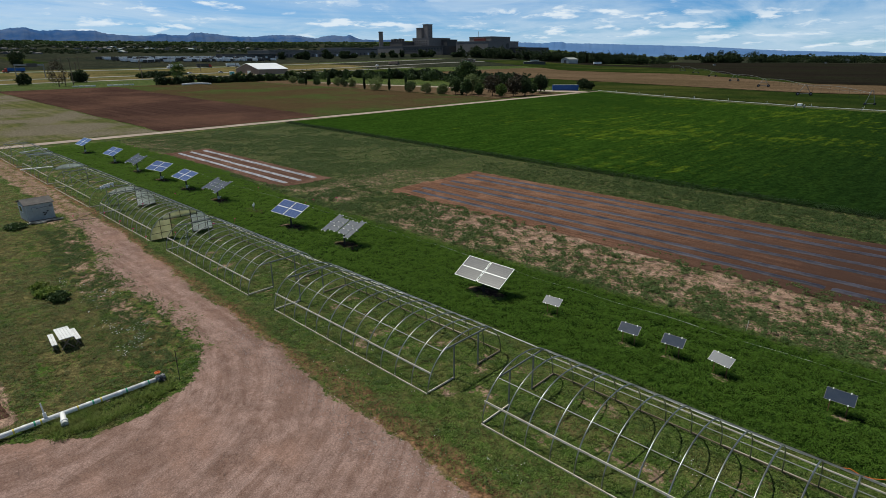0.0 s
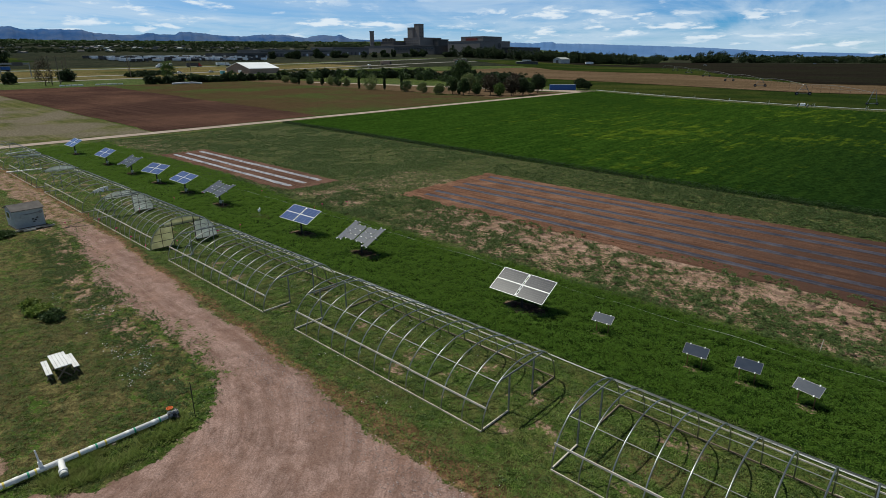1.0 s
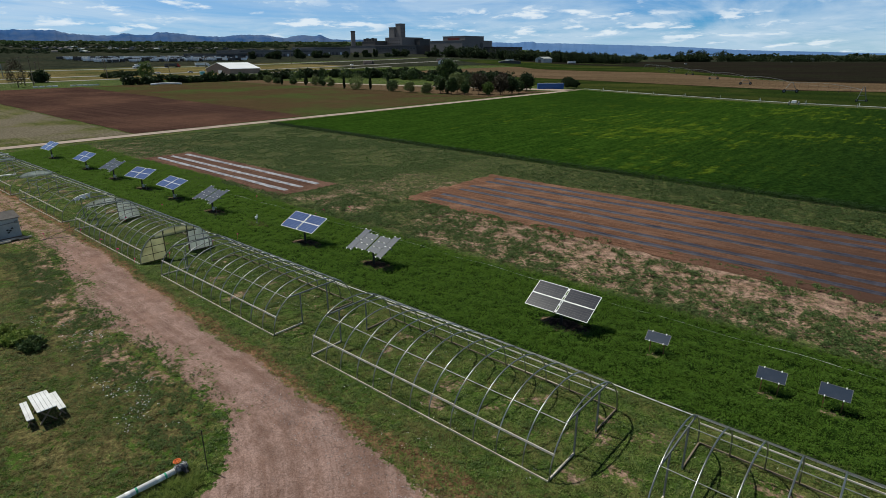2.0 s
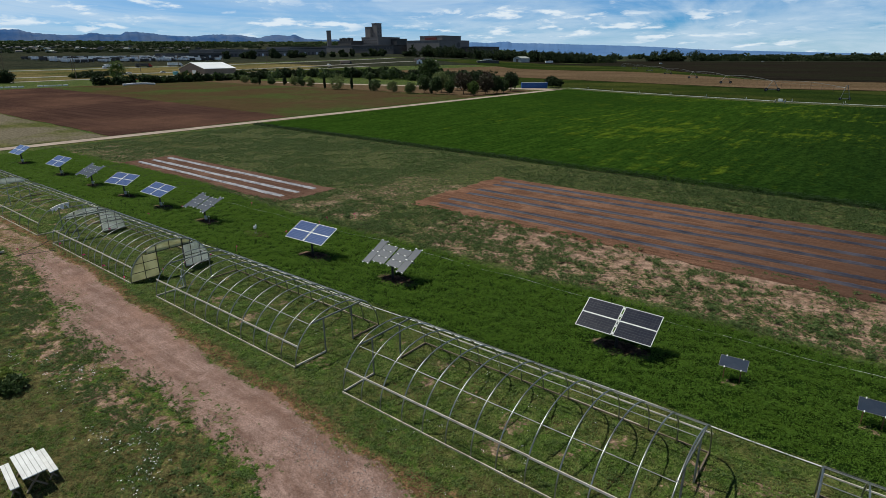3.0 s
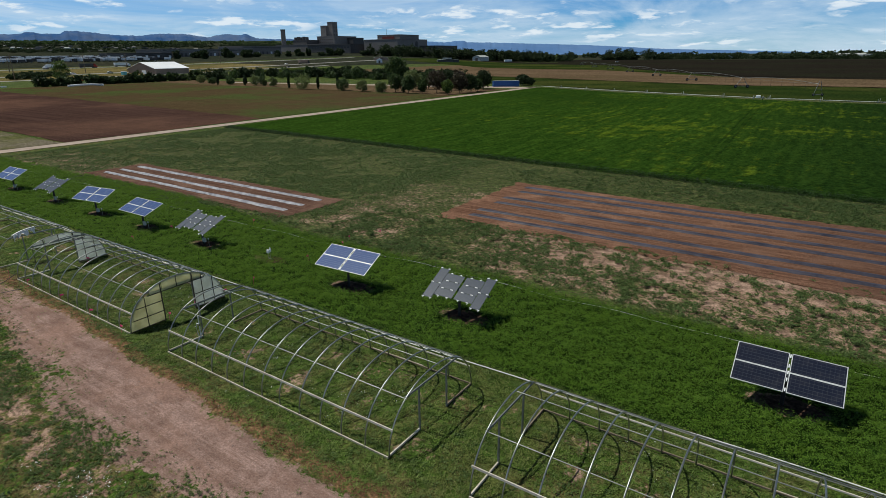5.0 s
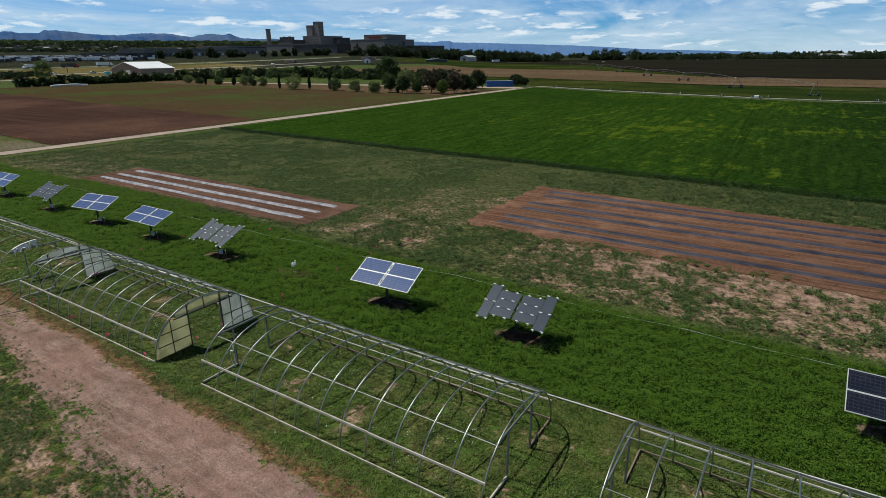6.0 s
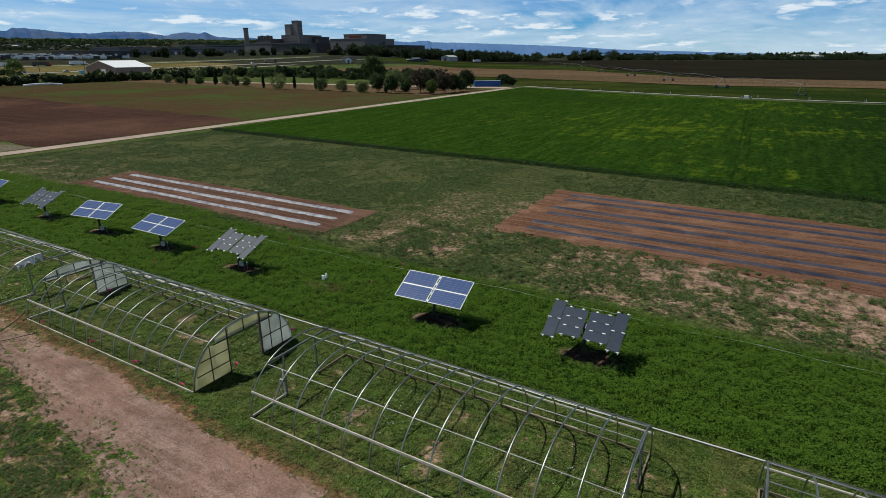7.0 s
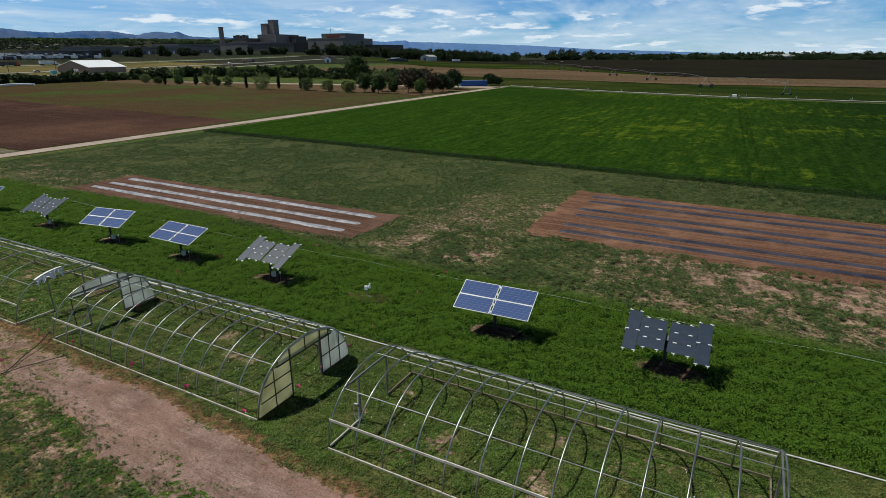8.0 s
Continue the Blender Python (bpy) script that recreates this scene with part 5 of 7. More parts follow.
    part("riser_cap", rod(bmesh.new(), (-0.03, 3.45, 0.30), (-0.05, 3.44, 0.52), 0.075, 12), M_PVC, top)
    for y in (-9, -3.5, 0.4, 6.0):
        part("block", boxed((0, y, 0.04), (0.5, 0.16, 0.1), 0.01), M_WOOD_DARK, top)


water_main()
bm = bmesh.new()
rod(bm, (0, 0, -0.1), (-0.10, 0.05, 1.75), 0.02, 6)
box(bm, (-0.02, 0.01, 0.5), (0.05, 0.02, 0.5))
solo("stake", bm, M_BLACK, "thin dark steel stake beside the valve", "stake", pose(-28.15, 9.25, 0))
bm = bmesh.new()
rod(bm, (0, 0, -0.1), (0.05, 0.0, 1.35), 0.018, 6)
box(bm, (0.02, 0.0, 0.45), (0.04, 0.02, 0.4))
solo("stake", bm, M_BLACK, "thin dark steel stake in the gravel", "stake", pose(-18.2, 4.9, 0))


def shed():
    top = thing("shed", "small grey-white shed with a dark shingle roof", "shed", pose(-71.3, 12.15, 0, 0, 0, 3))
    L, W, H = 2.7, 2.45, 1.8
    bm = bmesh.new()
    box(bm, (0, 0, 0.06), (L + 0.06, W + 0.06, 0.14), None, 0.01)
    part("skid", bm, M_WOOD_DARK, top)
    part("body", prism(bmesh.new(), [(-L / 2, 0.1), (L / 2, 0.1), (L / 2, H), (0, H + 0.38), (-L / 2, H)], -W / 2, W / 2), M_SIDING, top, "grey-white panel siding")
    for s in (-1, 1):
        a = math.atan2(0.38, L / 2)
        ln = math.hypot(L / 2, 0.38) + 0.16
        m = Matrix.Translation((s * (L / 4 + 0.05), 0, H + 0.19 + 0.02)) @ Matrix.Rotation(s * a, 4, "Y")
        part("roof", boxed((0, 0, 0.03), (ln, W + 0.3, 0.06), 0.008, m), M_SHINGLE, top, "dark shingle roof")
    part("trim", boxed((0, 0, H + 0.45), (0.16, W + 0.3, 0.03), 0.005), M_SHINGLE, top)
    part("window", boxed((-0.35, -W / 2 - 0.02, 1.25), (0.85, 0.04, 0.6), 0.004), M_GLASS_DARK, top, "dark window")
    part("window_frame", frame_mesh("window_frame", 1.0, 0.72, 0.05, 0.07, M_WHITE), None, top, "", pose(-0.35, -W / 2 - 0.02, 1.25, 90))
    part("meter_box", boxed((L / 2 + 0.08, -0.55, 1.3), (0.16, 0.34, 0.42), 0.012), M_SIDING, top)
    part("conduit", rod(bmesh.new(), (L / 2 + 0.04, -0.4, 1.36), (L / 2 + 0.04, 0.95, 1.46), 0.03, 8), M_STEEL_DARK, top)
    part("junction_box", boxed((L / 2 + 0.06, 1.0, 1.46), (0.12, 0.24, 0.22), 0.01), M_STEEL_DARK, top)
    for y, z in ((0.25, 0.85), (0.45, 0.75), (0.3, 0.6), (0.62, 0.95)):
        part("bracket", boxed((L / 2 + 0.05, y, z), (0.1, 0.16, 0.1), 0.01), M_BLACK, top)
    part("door_hinge", boxed((L / 2 + 0.03, 1.3, 0.9), (0.04, 0.05, 0.3), 0.004), M_BLACK, top)


shed()
bm = bmesh.new()
for i in range(4):
    box(bm, (0.35 * (i % 2), -1.2 + 0.8 * i, 0.08 + 0.02 * i), (0.14, 1.0, 0.14), Matrix.Rotation(0.05 * i, 4, "Z"), 0.01)
box(bm, (0.16, 0, 0.2), (0.12, 2.6, 0.1), None, 0.01)
solo("lumber_pile", bm, M_BOARD, "pale lumber and pipe ends stacked against the shed", "lumber", pose(-69.2, 12.2, 0))


def flag_mesh():
    bm = bmesh.new()
    rod(bm, (0, 0, -0.05), (0, 0, 0.42), 0.006, 5)
    v = [bm.verts.new(p) for p in ((0, 0, 0.42), (0.13, 0.02, 0.40), (0.16, -0.01, 0.33), (0.02, 0.01, 0.31))]
    w = [bm.verts.new((q.co.x, q.co.y + 0.006, q.co.z)) for q in v]
    bm.faces.new(v)
    bm.faces.new(w[::-1])
    for i in range(4):
        bm.faces.new((v[i], w[i], w[(i + 1) % 4], v[(i + 1) % 4]))
    bmesh.ops.scale(bm, vec=(1.35, 1.35, 1.1), verts=bm.verts)
    return mesh_from(bm, "marker_flag", M_PINK)


FLAG = flag_mesh()
for i, (fx, fy) in enumerate(((-54.7, 17.1), (-58.3, 17.15), (-62.1, 17.2), (-66.7, 17.15), (-69.7, 17.15), (-70.3, 26.2), (-70.4, 29.7), (-54.6, 30.8), (-54.2, 21.3), (-54.0, 19.5), (-68.0, 21.5), (-54.2, 23.3),
                              (-54.3, 25.65), (-54.5, 34.4), (-67.8, 14.6), (-54.0, 38.4), (-55.3, 36.0), (-72.0, 24.4), (-66.0, 34.8))):
    solo("marker_flag", FLAG, M_PINK, "small pink marker flag on a wire in the grass", "marker flag", pose(fx, fy, 0.02, 0, 0, 40 * i), "marker flags")
bm = bmesh.new()
rod(bm, (0, 0, -0.1), (0.06, 0, 0.8), 0.012, 6)
solo("stake", bm, M_BRIGHT, "thin pale stake at the crop edge", "stake", pose(-8.2, 35.5, 0))


# ---- plants near the camera ----
def tufts(name, pts, height, spread, blades, width, material, label, seed, lean=0.6):
    """Many small clumps of blades, each a bent sliver, as one piece of greenery."""
    rng = np.random.default_rng(seed)
    n = len(pts)
    k = blades
    base = np.repeat(np.c_[pts, np.zeros(n)], k, 0)
    h = np.repeat(height * (0.55 + 0.9 * rng.random(n)), k) * (0.6 + 0.8 * rng.random(n * k))
    ang = rng.random(n * k) * 2 * np.pi
    out = np.c_[np.cos(ang), np.sin(ang), np.zeros(n * k)]
    side = np.c_[-np.sin(ang), np.cos(ang), np.zeros(n * k)]
    foot = base + out * (spread * np.sqrt(rng.random(n * k)) * 0.7)[:, None]
    tip = foot + out * (h * lean * (0.3 + rng.random(n * k)))[:, None]
    tip[:, 2] += h
    w = (width * (0.6 + 0.8 * rng.random(n * k)))[:, None]
    co = np.stack([foot - side * w, foot + side * w, tip], 1).reshape(-1, 3)
    ob = new(name, fast_mesh(name, co, 3, material))
    return tagged(ob, label, "plants", kind="stuff")


def leaflets(name, pts, low, high, spread, per, size, material, label, seed, clump=0.0):
    """A low leafy canopy: small leaves at all heights, mostly lying flat, gathered in clumps."""
    rng = np.random.default_rng(seed)
    n = len(pts) * per
    tall = np.repeat(0.55 + 0.75 * rng.random(len(pts)), per)
    c = np.repeat(np.c_[pts, np.zeros(len(pts))], per, 0)
    c[:, :2] += rng.normal(size=(n, 2)) * spread * 0.55
    c[:, 2] = low + (high - low) * tall * np.sqrt(rng.random(n))
    if clump:
        c[:, 2] *= np.clip(2.2 * lumps(c[:, 0], c[:, 1], clump, seed + 60) - 0.25, 0.2, 1.6)
    u = rng.normal(size=(n, 3)) * (1, 1, 0.55)
    u /= np.linalg.norm(u, axis=1)[:, None]
    v = np.cross(u, rng.normal(size=(n, 3)) * (0.45, 0.45, 1))
    v /= np.linalg.norm(v, axis=1)[:, None]
    s = (size * (0.6 + 0.8 * rng.random(n)))[:, None]
    co = np.stack([c - u * s, c + u * s * 0.6 + v * s * 0.8, c + u * s * 0.6 - v * s * 0.8], 1).reshape(-1, 3)
    ob = new(name, fast_mesh(name, co, 3, material))
    return tagged(ob, label, "plants", kind="stuff")


def scatter(seed, n, x0, x1, y0, y1, keep):
    rng = np.random.default_rng(seed)
    p = np.c_[rng.uniform(x0, x1, n), rng.uniform(y0, y1, n)]
    return p[rng.random(n) < np.clip(keep(p[:, 0], p[:, 1]), 0, 1)]


def lush_at(x, y):
    g, s, l = covers(x, y)
    return l * (1 - s)


def alfalfa_at(x, y):
    """Bushy plants in faint rows with gaps between them."""
    gap = 0.55 * lumps(x, y, 0.42, 62) + 0.45 * lumps(x * 0.5, y, 0.30, 64)
    return lush_at(x, y) * (0.38 + 0.62 * step(gap, 0.36, 0.50))


def grass_at(x, y):
    g, s, l = covers(x, y)
    return (1 - g) ** 2 * (1 - s) * (1 - l)


def weed_at(x, y):
    g, s, l = covers(x, y)
    in_bed = step(y, 45.4, 46.0) * step(63 - y, 0, 0.7) * step(x, -54.2, -53.2)
    in_white = step(y, 37.8, 38.6) * step(46.5 - y, 0, 0.7) * step(x, -105.5, -104.6) * step(-x, 64.8, 65.6)
    strip = step(y, 34.8, 36.0) * step(46.2 - y, 0, 1.0) * step(x, -62, -56)
    return (1 - 0.65 * strip) * (1 - in_bed) * (1 - in_white) * (1 - 0.60 * s) * (0.03 + 0.97 * step(0.5 * lumps(x, y, 0.55, 77) + 0.5 * lumps(x, y, 1.5, 76) + 0.55 * (lumps(x, y, 6, 78) - 0.5) - 0.12 * s, 0.43, 0.53))


def lawn_at(x, y):
    """The lawn thins out towards the dusty edge of the lane."""
    thin = step(road_left(x) - y, 0.5, 4.5)
    return grass_at(x, y) * (0.12 + 0.88 * step(lumps(x, y, 1.8, 85) + 0.22 * (thin - 0.8), 0.40, 0.58)) * (0.25 + 0.75 * thin) * (0.55 + 0.45 * step(x, -60, -46))


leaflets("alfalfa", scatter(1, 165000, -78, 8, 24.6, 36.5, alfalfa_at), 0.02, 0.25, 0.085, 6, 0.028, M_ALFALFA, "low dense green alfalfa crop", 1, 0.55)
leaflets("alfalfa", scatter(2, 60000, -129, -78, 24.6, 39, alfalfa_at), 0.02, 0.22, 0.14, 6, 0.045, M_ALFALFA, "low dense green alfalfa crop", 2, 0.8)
tufts("grass", scatter(3, 80000, -72, 6, 14, 25.6, grass_at), 0.045, 0.12, 5, 0.014, M_GRASS, "short patchy green grass", 3, 2.0)
tufts("grass", scatter(4, 66000, -75, -26, -4, 15, lawn_at), 0.045, 0.12, 5, 0.015, M_LAWN, "short patchy lawn grass", 4, 2.0)
tufts("grass", scatter(5, 16000, -128, -72, -4, 25.6, grass_at), 0.06, 0.18, 5, 0.035, M_GRASS, "short patchy green grass", 5, 2.0)
leaflets("weeds", scatter(13, 9000, -72, 6, 14, 25.6, lambda x, y: grass_at(x, y) * step(lumps(x, y, 1.1, 83), 0.48, 0.62)), 0.01, 0.07, 0.16, 10, 0.034, M_WEED, "low broad-leaved weeds in the grass", 13)
leaflets("weeds", scatter(14, 7000, -75, -26, -4, 15, lambda x, y: grass_at(x, y) * (0.2 + 0.5 * step(lumps(x, y, 1.3, 84), 0.4, 0.7))), 0.01, 0.06, 0.12, 10, 0.030, M_WEED, "low broad-leaved weeds in the lawn", 14)
leaflets("weeds", scatter(6, 84000, -62, 12, 34.8, 76, weed_at), 0.01, 0.14, 0.07, 8, 0.030, M_WEED, "low greyish green weeds on bare soil", 6, 0.9)
leaflets("weeds", scatter(7, 90000, -131, -62, 35, 79.5, weed_at), 0.01, 0.10, 0.16, 5, 0.060, M_WEED, "low green weeds and grass", 7, 1.2)
big = scatter(8, 24000, -60, 12, 35.2, 46.2, lambda x, y: 0.9 * step(0.72 * lumps(x, y, 1.0, 79) + 0.28 * lumps(x, y, 5.0, 80) - 0.10 * step(y, 38, 46) * step(x, -42, -30), 0.36, 0.66))
leaflets("weeds", big, 0.02, 0.12, 0.14, 19, 0.042, M_WEED, "scattered bushy green weeds", 8)
tall = scatter(20, 520, -60, 12, 35.6, 45.6, lambda x, y: 0.2 + 0.8 * step(lumps(x, y, 3.0, 79), 0.45, 0.65))
leaflets("weeds", tall, 0.02, 0.30, 0.22, 70, 0.050, M_WEED, "larger bushy green weeds on bare soil", 20)
far = scatter(21, 15000, -56, 16, 62.0, 78.6, lambda x, y: (0.3 + 0.7 * step(x, -45, -15)) * step(79.2 - 0.06 * (x + 132) - y, 0.6, 1.8) * step(y - 63.2 + 0.028 * (x + 53.6), -0.3, 0.5) * (0.15 + 0.85 * step(0.6 * lumps(x, y, 1.6, 87) + 0.4 * lumps(x, y, 6, 88), 0.36, 0.58)))
leaflets("weeds", far, 0.02, 0.18, 0.24, 18, 0.062, M_WEED_RANK, "rank dark green weeds between the beds and the crop", 21)
side = scatter(9, 60000, -66, -28, 6, 16, lambda x, y: (1 - step(y - road_left(x), -1.8, 1.0)) * step(y - road_left(x), -4.0, -2.6) * (0.03 + 0.97 * step(0.7 * lumps(x, y, 0.45, 81) + 0.3 * lumps(x, y, 1.6, 82), 0.45, 0.53)) * 0.9)
leaflets("weeds", side, 0.01, 0.05, 0.055, 14, 0.022, M_WEED, "small dark weed tufts at the track edge", 9)
bank = scatter(16, 3000, -29.3, -26.4, 3.2, 9.0, lambda x, y: step(x + 0.033 * y, -28.95, -28.7) * step(-26.7 - 0.22 * np.maximum(0, y - 6) - x, 0, 0.6) * (0.25 + 0.75 * step(lumps(x, y, 0.8, 93), 0.4, 0.6)))
tufts("tall_grass", bank, 0.13, 0.14, 7, 0.016, M_TALLGRASS, "taller bright green grass along the pipe", 16, 1.4)
clover = scatter(17, 9000, -52, -28.5, 6, 13, lambda x, y: step(y - road_left(x), -4.2, -3.2) * (1 - step(y - road_left(x), -2.2, -1.0)) * step(lumps(x, y, 2.0, 92), 0.45, 0.65) * 0.35)
leaflets("white_flowers", clover, 0.05, 0.08, 0.06, 3, 0.024, M_WHITE, "tiny white clover flowers along the lawn edge", 17)
edge = scatter(10, 130000, -133, 62, 67.0, 81.4, lambda x, y: step(y - 79.4 + 0.06 * (x + 132), 0.0, 0.3) * step(2.2 - y + 79.4 - 0.06 * (x + 132), 0.0, 1.2))
leaflets("crop_plants", edge, 0.05, 0.34, 0.20, 8, 0.055, M_CROPLEAF, "leafy edge of the green crop", 10)
# Thin strip of dark leaves added in place of the crop edge's shadow.
rim = scatter(19, 160000, -132, 62, 67.0, 80.2, lambda x, y: np.exp(-((y - 79.1 + 0.06 * (x + 132)) / 0.14) ** 2))
leaflets("crop_edge_weeds", rim, 0.02, 0.20, 0.10, 8, 0.05, M_LEAF_DARK, "dark leaf strip added as shade along the crop edge", 19)
fl = scatter(12, 900, -62, -5, 15, 24, lambda x, y: grass_at(x, y) * step(lumps(x, y, 5, 91), 0.5, 0.62))
leaflets("white_flowers", fl, 0.05, 0.09, 0.12, 3, 0.019, M_WHITE, "tiny white clover flowers in the grass", 12)


def pebbles(name, pts, size, material, label, seed):
    """Loose stones pressed into the track: squat four-sided lumps."""
    rng = np.random.default_rng(seed)
    n = len(pts)
    s = size * (0.4 + rng.random(n) ** 2.2)
    a = rng.random(n) * 6.28
    ring = [np.c_[pts[:, 0] + s * np.cos(a + k * 1.571) * (1 + 0.3 * (k % 2)), pts[:, 1] + s * np.sin(a + k * 1.571), np.full(n, -0.01)] for k in range(4)]
    top = np.c_[pts[:, 0] + 0.2 * s, pts[:, 1], 0.65 * s]
    co = np.stack([q for k in range(4) for q in (ring[k], ring[(k + 1) % 4], top)], 1).reshape(-1, 3)
    ob = new(name, fast_mesh(name, co, 3, material))
    tagged(ob, label, "gravel", kind="stuff")


def gravel_at(x, y):
    return covers(x, y)[0] ** 2 * (0.3 + 0.7 * lumps(lane_across(x, y) * 3, np.zeros_like(x), 2.0, 61))


pebbles("gravel", scatter(15, 34000, -66, -4, 0, 17, gravel_at), 0.020, M_PEBBLE, "loose reddish gravel stones on the track", 15)
pebbles("gravel", scatter(18, 16000, -32, 4, 11, 16, lambda x, y: np.exp(-((y - road_right(x) + 0.9) / 0.8) ** 2) * 0.8), 0.026, M_PEBBLE_PALE, "loose pale grey gravel along the yard edge", 18)


# ---- trees ----
def leaf_cloud(rng, clumps, per, rx, ry, rz, size, low=0.0, cone=0.0):
    """Corners of many leaf quads gathered in clumps through an uneven crown round the origin."""
    c = rng.normal(size=(clumps, 3))
    c /= np.linalg.norm(c, axis=1)[:, None]
    c *= (0.45 + 0.6 * rng.random((clumps, 1)) ** 0.5)
    c[:, 2] = np.where(c[:, 2] < low - 1, low - 1, c[:, 2])
    if cone:
        c[:, :2] *= np.clip(1 - cone * (c[:, 2:3] + 1) / 2, 0.08, 1)
    c *= (rx, ry, rz)
    n = clumps * per
    p = np.repeat(c, per, 0) + rng.normal(size=(n, 3)) * np.array((rx, ry, rz * 0.8)) * (0.17 if not cone else 0.10)
    a = rng.normal(size=(n, 3))
    a /= np.linalg.norm(a, axis=1)[:, None]
    b = np.cross(a, rng.normal(size=(n, 3)))
    b /= np.linalg.norm(b, axis=1)[:, None]
    s = size * (0.5 + rng.random((n, 1)))
    a, b = a * s * 1.25, b * s * 0.95
    return np.stack([p - a, p + 0.6 * a - b, p + 0.6 * a + b], 1).reshape(-1, 3)


def tree(name, label, category, x, y, h, r, leaf, seed, stem=0.25, size=0.2, clumps=70, per=34, cone=0.0, group=""):
    """A tapered trunk with limbs under a loose crown of leaves."""
    rng = np.random.default_rng(seed)
    rnd = random.Random(seed)
    z = float(rise(x, y))
    top = thing(name, label, category, pose(x, y, z, 0, 0, 0), group)
    bm = bmesh.new()
    tr = max(0.05, h * 0.022)
    rod(bm, (0, 0, -0.2), (0.02 * h, 0, h * (stem + 0.12)), tr, 8, tr * 0.65)
    for i in range(5):
        a = i * 1.26 + rnd.random()
        rod(bm, (0.02 * h, 0, h * (stem + 0.02 + 0.02 * i)), (r * 0.6 * math.cos(a), r * 0.6 * math.sin(a), h * (stem + 0.30 + 0.07 * i)), tr * 0.5, 6, tr * 0.15)
    part("trunk", bm, M_BARK, top)
    co = leaf_cloud(rng, clumps, per, r, r, h * (1 - stem) / 2, size, 0.12, cone)
    co[:, 2] += h * (1 + stem) / 2
    co[:, 2] = np.maximum(co[:, 2], 0.05)
    part("crown", fast_mesh("crown", co, 3, leaf), None, top)
    return top


def woods(name, label, spots, leaf, seed, size, clumps=9, per=9):
    """A far belt of trees or bushes: spots of (x, y, height, radius)."""
    rng = np.random.default_rng(seed)
    out = []
    for x, y, h, r in spots:
        co = leaf_cloud(rng, clumps, per, r, r, h / 2, size * (0.7 + 0.6 * rng.random()), 0.05)
        co[:, 2] = np.maximum(co[:, 2] + h / 2, 0)
        out.append(co + (x, y, float(rise(x, y))))
    ob = new(name, fast_mesh(name, np.concatenate(out), 3, leaf))
    return tagged(ob, label, "trees", kind="stuff")


def along(points, gap, wide, h, r, seed):
    """Spots strewn along a broken line."""
    rnd = random.Random(seed)
    out = []
    for (x0, y0), (x1, y1) in zip(points, points[1:]):
        n = max(1, int(math.hypot(x1 - x0, y1 - y0) / gap))
        for i in range(n):
            t = (i + rnd.random()) / n
            hh = h * (0.6 + 0.7 * rnd.random())
            out.append((x0 + (x1 - x0) * t + rnd.uniform(-wide, wide), y0 + (y1 - y0) * t + rnd.uniform(-wide, wide), hh, r * (0.7 + 0.6 * rnd.random())))
    return out


def bush(label, x, y, h, r, leaf, seed, size=0.07):
    rng = np.random.default_rng(seed)
    top = thing("bush", label, "bush", pose(x, y, float(rise(x, y))))
    bm = bmesh.new()
    for i in range(7):
        a = i * 0.9
        rod(bm, (0, 0, -0.05), (r * 0.5 * math.cos(a), r * 0.5 * math.sin(a), h * 0.6), 0.02 * max(1, h / 2), 5, 0.008)
    part("stems", bm, M_BARK, top)
    co = leaf_cloud(rng, 70, 26, r, r * 0.85, h / 2, size, 0.1)
    co[:, 2] = np.maximum(co[:, 2] + h / 2, 0.02)
    part("leaves", fast_mesh("leaves", co, 3, leaf), None, top)
    return top


bush("low dense dark green bush on the lawn", -44.9, 7.75, 0.55, 0.68, M_LEAF_MID, 1, 0.06)
bush("sprawling bright green bush on the lawn", -46.5, 7.42, 0.42, 0.85, M_TALLGRASS, 2, 0.09)
bush("small bright green shoots on the lawn", -48.1, 7.25, 0.50, 0.50, M_TALLGRASS, 4, 0.09)
bush("low green shrub beside the shed", -68.6, 9.6, 0.42, 1.0, M_LEAF_MID, 3, 0.07)

CYPRESS = ((-241, 193, 6.9, 0.75), (-223, 194.5, 7.0, 0.8), (-209, 193, 7.4, 0.8), (-286, 202.5, 5.5, 1.3), (-309, 202, 5.0, 0.9), (-168.5, 188.5, 6.0, 1.0))
for i, (x, y, h, r) in enumerate(CYPRESS):
    tree("cypress", "slim dark upright cypress at the field edge", "tree", x, y, h, r, M_LEAF_DARK, 20 + i, 0.05, 0.16, 70, 26, 0.55, "field edge cypresses")
SHRUBS = ((-338, 211, 4.6, 2.4, M_LEAF_GREY), (-304, 206.5, 4.2, 2.2, M_LEAF_MID), (-282, 206, 5.6, 2.3, M_LEAF_GREY), (-273, 204, 4.6, 2.2, M_LEAF_MID), (-262, 201, 4.6, 2.0, M_LEAF_GREY),
          (-229, 190.8, 7.0, 3.3, M_LEAF_GREY), (-204.5, 191.5, 5.4, 2.5, M_LEAF_MID), (-192, 190, 4.4, 2.3, M_LEAF_GREY), (-190.5, 200, 3.6, 1.8, M_LEAF_MID), (-178, 186.0, 4.2, 2.2, M_LEAF_GREY), (-320, 206, 3.6, 2.0, M_LEAF_MID))
for i, (x, y, h, r, leaf) in enumerate(SHRUBS):
    tree("shrub", "rounded loose shrub in the field edge row", "shrub", x, y, h, r, leaf, 40 + i, 0.06, 0.18, 60, 30, 0, "field edge shrubs")
